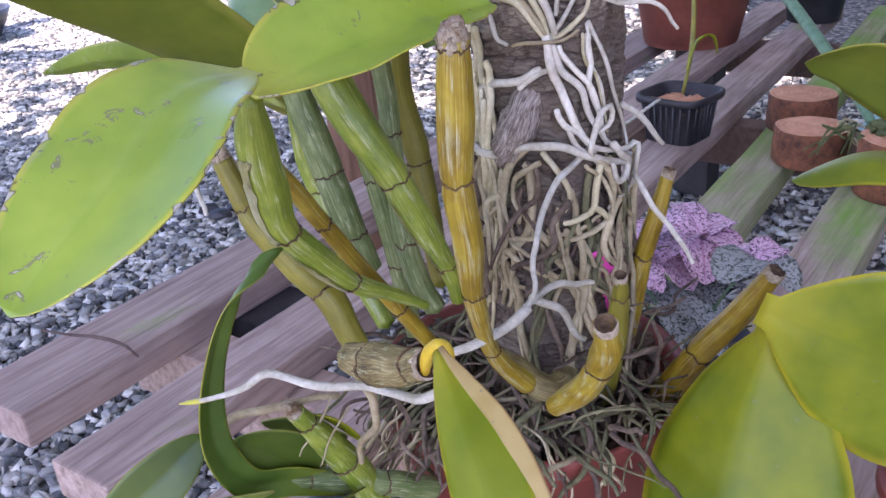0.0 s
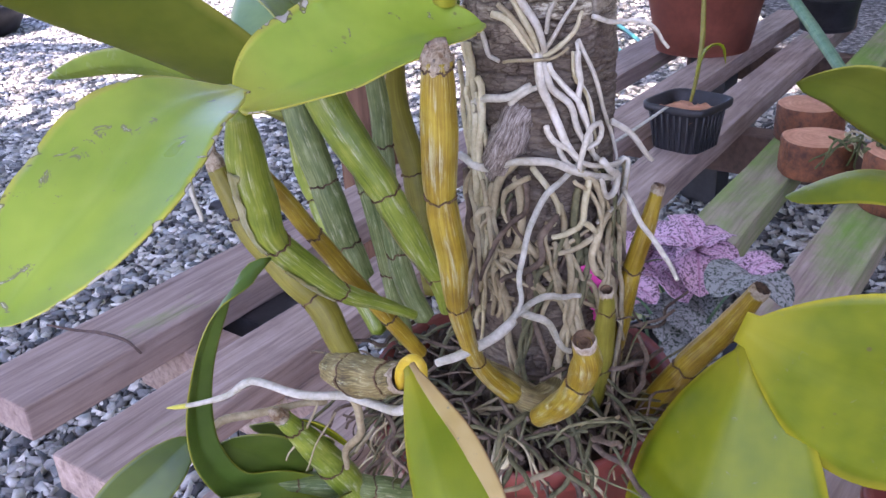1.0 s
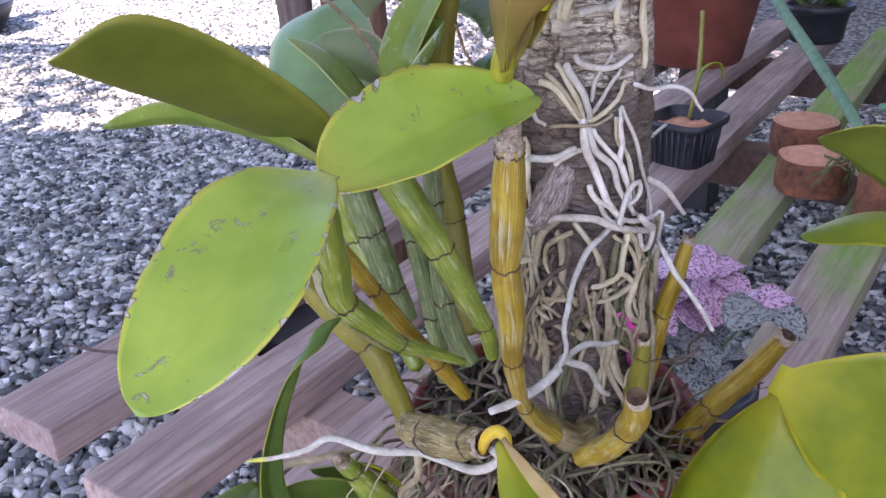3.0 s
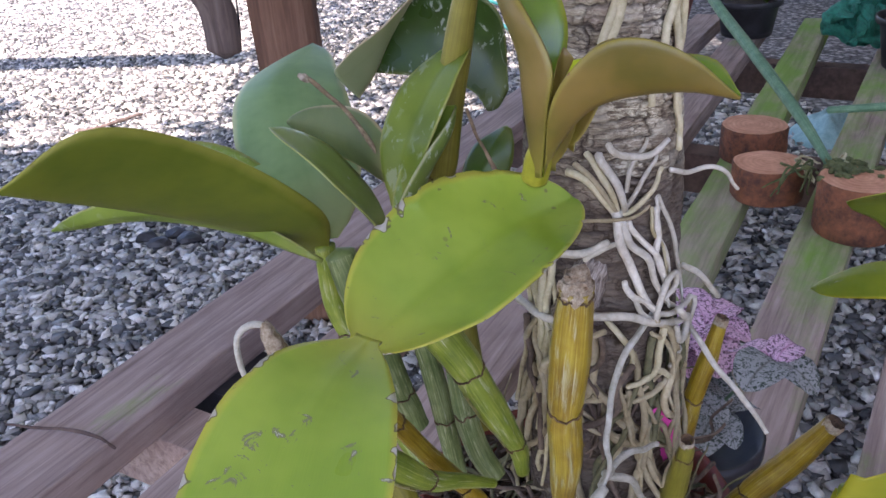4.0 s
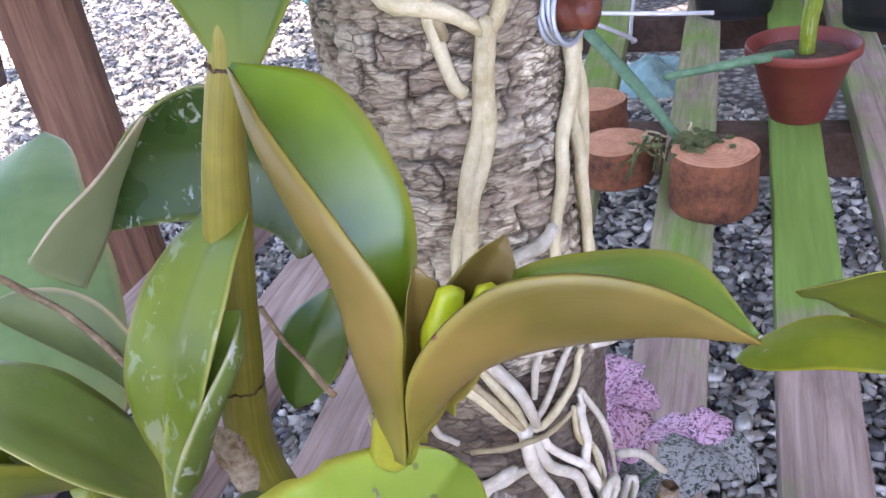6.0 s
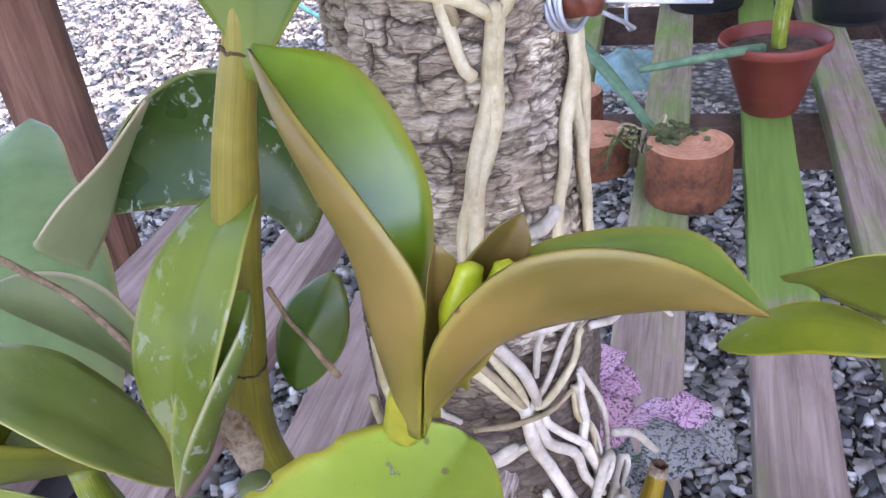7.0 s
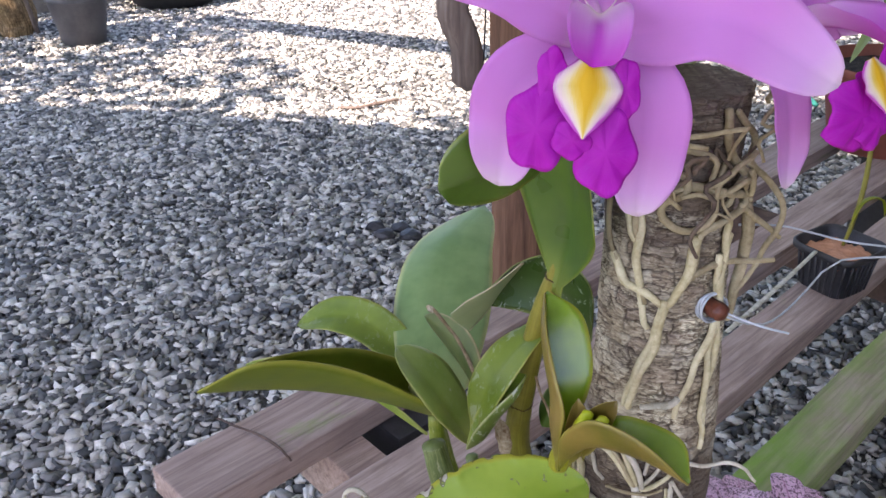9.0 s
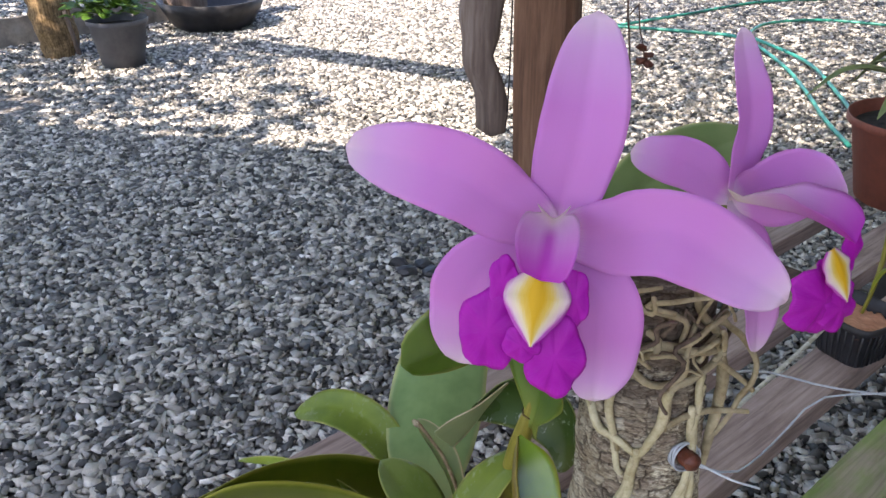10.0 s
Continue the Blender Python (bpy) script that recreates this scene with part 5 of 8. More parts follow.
for pts in ([(0.0115, 0.370, 0.942), (0.013, 0.365, 0.952), (0.0155, 0.364, 0.961)], [(0.0185, 0.368, 0.942), (0.0205, 0.364, 0.951), (0.0235, 0.364, 0.959)]):
    bm = bmesh.new()
    tube(bm, pts, [0.0028, 0.0046, 0.0030], 14, 12, flat=0.75)
    part("bud", bm, BUD, shoot, "bright yellow-green bud")

# ---- the flowering orchid behind, with its side shoots ----
flowering = thing("flowering_orchid", (-0.02, 0.45, 0.70), "flowering orchid with two lilac blooms and dark leaves", "orchid")
cane(flowering, [(-0.0050, 0.4355, 1.030), (-0.0095, 0.4405, 1.006), (-0.0117, 0.4420, 0.9937), (-0.0188, 0.4480, 0.9637), (-0.0290, 0.4620, 0.9052), (-0.0342, 0.4780, 0.8435), (-0.0258, 0.4780, 0.7943), (-0.0180, 0.4650, 0.7200)], [0.0016, 0.0052, 0.0068, 0.0078, 0.0080, 0.0078, 0.0072, 0.006], (0.12, 0.48, 0.76), CANE_OLIVE, ridge=0.012, seed=15.0, label="upright olive flowering cane")
leaf(flowering, [(-0.0100, 0.4375, 0.985), (-0.003, 0.430, 1.036), (-0.0048, 0.418, 1.073), (-0.0075, 0.405, 1.110)], 0.086, (0.64, -0.708, -0.298), LEAF_DEEP, "upright deep green leaf below the bloom", fold=0.32, peak=0.66, seed=10, base=0.19, n=28)
leaf(flowering, [(-0.002, 0.395, 1.094), (-0.018, 0.368, 1.096), (-0.034, 0.348, 1.094), (-0.051, 0.334, 1.088)], 0.044, (0.1, 0.3, -0.95), LEAF_DEEP, "short rounded deep green leaf", fold=0.15, peak=0.6, seed=11, blunt=0.5)
leaf(flowering, [(-0.098, 0.505, 0.835), (-0.113, 0.575, 0.868), (-0.122, 0.655, 0.893), (-0.107, 0.735, 0.899)], 0.082, (0.999, 0.009, 0.054), LEAF_BLUE, "broad blue-green upright leaf", fold=-0.19, peak=0.47, seed=12)
folded_leaf(
    flowering,
    [(0.004, 0.500, 0.905), (0.000, 0.512, 0.932), (-0.022, 0.522, 0.945), (-0.046, 0.520, 0.946), (-0.064, 0.508, 0.936)],
    [(-0.002, 0.500, 0.904), (-0.010, 0.508, 0.914), (-0.030, 0.514, 0.921), (-0.050, 0.513, 0.925), (-0.062, 0.509, 0.928)],
    [(0.010, 0.500, 0.915), (0.006, 0.502, 0.955), (-0.018, 0.513, 0.969), (-0.042, 0.511, 0.962), (-0.059, 0.506, 0.945)],
    (LEAF_DARK, LEAF_DARK), "dark glossy leaf speckled with lime")
folded_leaf(
    flowering,
    [(-0.038, 0.508, 0.964), (-0.054, 0.495, 0.948), (-0.069, 0.486, 0.938), (-0.079, 0.478, 0.934)],
    [(-0.039, 0.507, 0.9635), (-0.0515, 0.499, 0.9465), (-0.061, 0.496, 0.930), (-0.070, 0.486, 0.921)],
    [(-0.039, 0.506, 0.965), (-0.055, 0.490, 0.955), (-0.070, 0.482, 0.947), (-0.080, 0.477, 0.939)],
    (LEAF_BENT, LEAF_BENT), "pale green bent leaf with a tan tip")
leaf(flowering, [(-0.057, 0.436, 0.880), (-0.049, 0.436, 0.912), (-0.034, 0.444, 0.937), (-0.015, 0.458, 0.953)], 0.034, (0.70, -0.60, 0.25), LEAF_SPOT, "green leaf with lime spots", fold=0.12, peak=0.55, seed=15)
folded_leaf(
    flowering,
    [(-0.060, 0.430, 0.869), (-0.049, 0.428, 0.881), (-0.039, 0.428, 0.900), (-0.029, 0.430, 0.916), (-0.025, 0.436, 0.927)],
    [(-0.060, 0.428, 0.872), (-0.053, 0.420, 0.893), (-0.042, 0.420, 0.910), (-0.030, 0.426, 0.923), (-0.025, 0.436, 0.927)],
    [(-0.061, 0.432, 0.868), (-0.057, 0.434, 0.889), (-0.048, 0.437, 0.910), (-0.037, 0.440, 0.926), (-0.025, 0.437, 0.927)],
    (LEAF_MID, LEAF_FLECK), "small folded green leaf with a pale speckled back")
leaf(flowering, [(-0.062, 0.45, 0.857), (-0.078, 0.455, 0.879), (-0.096, 0.459, 0.9), (-0.115, 0.466, 0.916)], 0.0531, (0.109, 0.983, -0.148), LEAF_SKYLIT, "green leaf with a pale rim", fold=0.2, peak=0.54, seed=17)
leaf(flowering, [(-0.057, 0.457, 0.888), (-0.073, 0.486, 0.897), (-0.092, 0.512, 0.898), (-0.114, 0.536, 0.897)], 0.0311, (0.119, 0.042, 0.992), LEAF_DULL, "dull green leaf with a tan tip", fold=-0.28, peak=0.42, seed=18)
folded_leaf(
    flowering,
    [(-0.104, 0.520, 0.818), (-0.1155, 0.528, 0.818), (-0.150, 0.485, 0.857), (-0.187, 0.432, 0.895), (-0.211, 0.383, 0.924)],
    [(-0.098, 0.510, 0.824), (-0.096, 0.474, 0.866), (-0.136, 0.432, 0.918), (-0.174, 0.394, 0.944), (-0.212, 0.381, 0.926)],
    [(-0.096, 0.518, 0.822), (-0.106, 0.532, 0.846), (-0.150, 0.500, 0.886), (-0.188, 0.446, 0.912), (-0.212, 0.384, 0.926)],
    (LEAF_OLIVE, LEAF_OLIVE), "long arching olive leaf", bulge=0.18)
leaf(flowering, [(-0.10, 0.482, 0.832), (-0.151, 0.491, 0.856), (-0.199, 0.497, 0.865), (-0.246, 0.501, 0.858)], 0.022, (-0.018, 0.455, -0.89), LEAF_MID, "narrow arching green leaf", fold=0.3, peak=0.54, seed=20)
leaf(flowering, [(-0.115, 0.54, 0.83), (-0.16, 0.57, 0.855), (-0.20, 0.58, 0.86), (-0.24, 0.586, 0.842)], 0.036, (0.1, 0.8, 0.6), LEAF_MID, "narrow arching green leaf", fold=0.3, peak=0.5, seed=21)
cane(flowering, [(-0.100, 0.507, 0.830), (-0.098, 0.515, 0.79), (-0.08, 0.50, 0.74), (-0.055, 0.47, 0.69)], [0.006, 0.0085, 0.0085, 0.006], (0.4, 0.75), CANE_GREEN, seed=16.0)
cane(flowering, [(-0.060, 0.446, 0.850), (-0.056, 0.446, 0.83), (-0.045, 0.445, 0.77), (-0.035, 0.44, 0.70)], [0.0042, 0.0058, 0.006, 0.005], (0.35, 0.7), CANE_GREY, seed=17.0)
leaf(flowering, [(-0.0447, 0.4450, 0.8855), (-0.0414, 0.4430, 0.8740), (-0.0387, 0.4400, 0.8561)], 0.014, (0.8, -0.4, 0.3), HUSK, "dry papery old sheath", fold=0.5, peak=0.5, seed=31, wave=0.1, n=16, thick=0.0005)
leaf(flowering, [(0.0051, 0.4750, 0.9020), (-0.0038, 0.4720, 0.8915), (-0.0122, 0.4700, 0.8775), (-0.0172, 0.4680, 0.8646)], 0.026, (0.8, -0.3, 0.4), LEAF_DEEP, "small dark green leaf", fold=0.3, peak=0.5, seed=32)
bm = bmesh.new()
tube(bm, [(-0.0197, 0.4400, 0.9241), (-0.0141, 0.4400, 0.9071), (-0.0056, 0.4370, 0.8890)], [0.0009, 0.0008, 0.0012], 16, 7, wobble=0.001)
part("dry_stalk", bm, STALK, flowering, "thin dry stalk")
bm = bmesh.new()
tube(bm, [(-0.097, 0.489, 0.934), (-0.082, 0.484, 0.921), (-0.066, 0.474, 0.900), (-0.054, 0.458, 0.868)], [0.0012, 0.0011, 0.0014, 0.0016], 24, 9, 0.15, 4, 0.0014, 1.0)
dry = part("dry_stalk", bm, STALK, flowering, "dry brown old flower stalk")
bm = bmesh.new()
tube(bm, [(-0.0945, 0.4880, 0.9322), (-0.0970, 0.4890, 0.9340), (-0.0992, 0.4895, 0.9349)], [0.0013, 0.0021, 0.0012], 12, 12, 0.25, 5, 0.0014, 4.0)
part("tip", bm, HUSK, dry, "frayed whitish stalk tip")


def lobe(centre, rx, ry, fwd, side, up, seed, waves=7, cup=0.25):
    """A ruffled rounded petal lobe, thick enough to cast shade."""
    bm = bmesh.new()
    uvl = bm.loops.layers.uv.verify()
    nr, nt = 9, 40
    rows = []
    for i in range(nr + 1):
        q = i / nr
        row = []
        for k in range(nt):
            a = 2 * math.pi * k / nt
            rad = 1 + 0.07 * math.sin(a * 5 + seed)
            ruff = 0.10 * q**2 * (math.sin(a * waves + seed) + 0.5 * math.sin(a * (waves * 2 + 1) + 2)) * rx
            row.append(bm.verts.new(Vector(centre) + side * (rx * rad * q * math.cos(a)) + up * (ry * rad * q * math.sin(a)) + fwd * (ruff - cup * rx * q * q)))
        rows.append(row)
    for i in range(nr):
        for k in range(nt):
            f = bm.faces.new((rows[i][k], rows[i][(k + 1) % nt], rows[i + 1][(k + 1) % nt], rows[i + 1][k]))
            f.smooth = True
            for lp, q in zip(f.loops, ((i, k), (i, k + 1), (i + 1, k + 1), (i + 1, k))):
                lp[uvl].uv = (q[0] / nr, q[1] / nt)
    bmesh.ops.remove_doubles(bm, verts=bm.verts, dist=0.00001)
    bmesh.ops.solidify(bm, geom=bm.faces[:], thickness=0.0006)
    return bm


def bloom(parent, c, rays, facing, lip_at, hood, hood_width, lobes, rims, throat, seed=0.0):
    """An orchid bloom: sepals and petals (middle, tip, width), a hooded lip with a yellow throat, and deep ruffled lobes
    (across, up, half width, half height) about the throat."""
    c, fwd = Vector(c), Vector(facing).normalized()
    side = fwd.cross(Vector((0, 0, 1))).normalized()
    side = -side if side.x < 0 else side
    up = side.cross(-fwd).normalized()
    up = -up if up.z < 0 else up
    for k, (mid, tip, w) in enumerate(rays):
        mid, tip = Vector(mid), Vector(tip)
        across = (tip - c).cross(fwd)
        bm = bmesh.new()
        blade(bm, [c - fwd * 0.003, c.lerp(mid, 0.5) + fwd * 0.003, mid + fwd * 0.004, tip - fwd * 0.003], w, across, 0.22, 0.50, 0.25, 0.0007, 0.08, 30, 7, 0.48, seed + k)
        part("petal" if k in (1, 2) else "sepal", bm, PETAL, parent, "lilac-pink petal" if k in (1, 2) else "narrow lilac-pink sepal")
    o = Vector(lip_at)
    bm = bmesh.new()
    blade(bm, hood, hood_width, side, -0.75, 0.66, 0.55, 0.0009, 0.05, 18, 8, 0.45, seed + 4)
    lip = part("lip", bm, LIP_PINK, parent, "pink hooded lip")
    for k, (x, z, rx, rz) in enumerate(lobes):
        bm = lobe(o + side * x + up * z + fwd * 0.001 * k, rx, rz, (fwd + side * x * 12).normalized(), side, up, seed + k, 6)
        part("lip_lobe", bm, LIP_DARK, lip, "deep magenta ruffled lip lobe")
    for k, (x, z, rx, rz) in enumerate(rims):
        bm = lobe(o + side * x + up * z - fwd * 0.001, rx, rz, (fwd + side * x * 20).normalized(), side, up, seed + 9 * k, 5)
        part("lip_lobe", bm, LIP_DARK, lip, "deep magenta ruffled lip rim")
    bm = bmesh.new()
    th, tw, shift = throat
    blade(bm, [o + up * th * 0.52 + side * shift, o + fwd * 0.0050, o - up * th * 0.5 + fwd * 0.0065 - side * shift], tw, side, 0.25, 0.34, 0.35, 0.0010, 0.10, 22, 8, 0.95, seed + 6)
    part("throat", bm, LIP_THROAT, lip, "white lip throat with a yellow streak")


bloom(
    flowering, (0.0095, 0.345, 1.151),
    [((0.017, 0.355, 1.197), (0.019, 0.360, 1.233), 0.032), ((-0.028, 0.337, 1.177), (-0.071, 0.335, 1.183), 0.032), ((0.055, 0.337, 1.161), (0.095, 0.335, 1.139), 0.032), ((-0.020, 0.340, 1.130), (-0.027, 0.338, 1.090), 0.033), ((0.030, 0.340, 1.125), (0.030, 0.338, 1.081), 0.031)],
    (0.12, -1, 0.22), (0.008, 0.3165, 1.1355), [(0.0095, 0.340, 1.160), (0.0105, 0.326, 1.159), (0.0105, 0.317, 1.153), (0.0095, 0.314, 1.1475)], 0.027,
    ((-0.0172, -0.0110, 0.0118, 0.0158), (0.0078, -0.0190, 0.0110, 0.0160), (-0.0045, -0.0145, 0.0070, 0.0070)),
    ((-0.0125, 0.0080, 0.0052, 0.0098), (0.0140, 0.0030, 0.0052, 0.0112)), (0.027, 0.025, 0.001), 1.0)
bloom(
    flowering, (0.080, 0.432, 1.137),
    [((0.078, 0.438, 1.181), (0.074, 0.440, 1.214), 0.020), ((0.055, 0.440, 1.151), (0.032, 0.442, 1.153), 0.024), ((0.103, 0.430, 1.152), (0.125, 0.420, 1.144), 0.034), ((0.093, 0.428, 1.097), (0.101, 0.425, 1.062), 0.022)],
    (0.62, -0.78, 0.05), (0.120, 0.397, 1.123), [(0.081, 0.431, 1.138), (0.097, 0.415, 1.142), (0.112, 0.403, 1.143), (0.125, 0.394, 1.139)], 0.030,
    ((-0.0030, -0.0120, 0.0165, 0.0170), (0.0060, -0.0170, 0.0100, 0.0120)),
    ((0.0100, 0.0100, 0.0050, 0.0110),), (0.022, 0.015, -0.003), 2.0)
for pts in ([(-0.011, 0.443, 0.998), (-0.002, 0.449, 1.05), (0.006, 0.425, 1.115), (0.002, 0.354, 1.142)], [(-0.010, 0.444, 0.998), (0.010, 0.455, 1.08), (0.05, 0.458, 1.125), (0.078, 0.44, 1.13)]):
    bm = bmesh.new()
    tube(bm, pts, [0.0024, 0.0022, 0.0020], 18, 9)
    part("flower_stalk", bm, CANE_GREEN, flowering, "slender green flower stalk")
leaf(flowering, [(0.012, 0.475, 1.075), (0.030, 0.488, 1.110), (0.056, 0.492, 1.136), (0.088, 0.495, 1.150)], 0.042, (0.6, 0.1, -0.8), LEAF_BLUE, "green leaf behind the second bloom", fold=0.2, peak=0.5, seed=23)

# ---- the orchid that reaches in from the side ----
sideplant = thing("neighbour_orchid", (0.33, 0.40, 0.48), "neighbouring orchid with arching yellow-green leaves", "orchid")
leaf(sideplant, [(0.287, 0.454, 0.793), (0.256, 0.462, 0.821), (0.225, 0.468, 0.839), (0.195, 0.474, 0.84)], 0.052, (-0.256, 0.679, -0.689), LEAF_OLIVE, "arching olive-green leaf", fold=-0.16, peak=0.47, seed=24)
leaf(sideplant, [(0.30, 0.486, 0.755), (0.277, 0.511, 0.761), (0.257, 0.532, 0.756), (0.227, 0.553, 0.738)], 0.036, (0.3, 0.92, 0.28), LEAF_YELLOW, "arching yellow-green leaf", fold=-0.3, peak=0.45, seed=25)
leaf(sideplant, [(0.300, 0.455, 0.765), (0.296, 0.43, 0.80), (0.297, 0.41, 0.84), (0.305, 0.395, 0.88)], 0.04, (0.6, -0.8, 0), LEAF_YELLOW, "upright yellow-green leaf", fold=0.2, peak=0.5, seed=26)
cane(sideplant, [(0.302, 0.457, 0.760), (0.300, 0.452, 0.72), (0.298, 0.435, 0.66), (0.30, 0.40, 0.585)], [0.006, 0.0085, 0.0085, 0.006], (0.35, 0.7), CANE_GREEN, ((0.05, 0.33, (0, 4)),), seed=18.0)

# ---- aerial roots on the log ----
def log_root(pts, radius, seed, material=None, **kw):
    """A root that clings to the log: (degrees, height, lift) along its run."""
    return root(flowering, [on_log(d, z, lift) for d, z, lift in pts], radius, material, seed, **kw)


L0 = 0.0022
MAIN = (
    # upper network
    ([(-140, 1.016, L0), (-126, 1.004, L0), (-112, 1.001, L0), (-100, 0.998, L0), (-90, 0.993, L0)], 0.0024, ROOT_CREAM),
    ([(-114, 1.055, L0), (-113, 1.025, L0), (-112, 1.002, L0), (-107, 0.99, L0), (-101, 0.979, L0)], 0.0023, ROOT_CREAM),
    ([(-67, 1.033, L0), (-70, 1.015, L0), (-78, 1.003, L0), (-89, 0.993, L0)], 0.0027, ROOT_CREAM),
    ([(-89, 0.996, L0), (-91.5, 0.98, L0), (-96.5, 0.965, L0), (-106, 0.945, L0), (-111, 0.928, L0)], 0.0026, ROOT_CREAM),
    ([(-90, 0.992, L0), (-95, 0.98, L0), (-100.5, 0.965, L0), (-110, 0.945, L0), (-115, 0.928, L0)], 0.0024, ROOT_CREAM),
    ([(-125, 1.062, L0), (-124, 1.05, L0), (-122, 1.035, L0), (-113, 1.028, L0)], 0.0022, ROOT_CREAM),
    ([(-42, 1.02, L0), (-41, 0.99, L0), (-52, 0.965, L0), (-68, 0.942, L0), (-75, 0.925, L0)], 0.0021, ROOT_CREAM),
    ([(-36, 1.04, L0), (-38, 0.985, L0), (-46, 0.955, L0), (-45, 0.925, L0), (-50, 0.90, L0)], 0.0020, ROOT_CREAM),
    ([(-30, 1.03, L0), (-44, 0.995, 0.004), (-38, 0.965, 0.003), (-50, 0.935, 0.003), (-47, 0.905, L0)], 0.0019, ROOT_CREAM),
    ([(-73, 0.937, L0), (-88, 0.932, L0), (-101, 0.930, L0)], 0.0020, ROOT_FRESH),
    ([(-62, 0.893, 0.002), (-48, 0.888, 0.006), (-30, 0.889, 0.012), (-22, 0.882, 0.020), (-18, 0.872, 0.027)], 0.0012, ROOT_WHITE),
    ([(-44, 0.838, 0.006), (-30, 0.828, 0.014), (-20, 0.812, 0.022)], 0.0016, ROOT_WHITE),
)
for k, (pts, r, m) in enumerate(MAIN):
    log_root(pts, r, k * 1.7 + 0.3, m, wobble=0.0026)
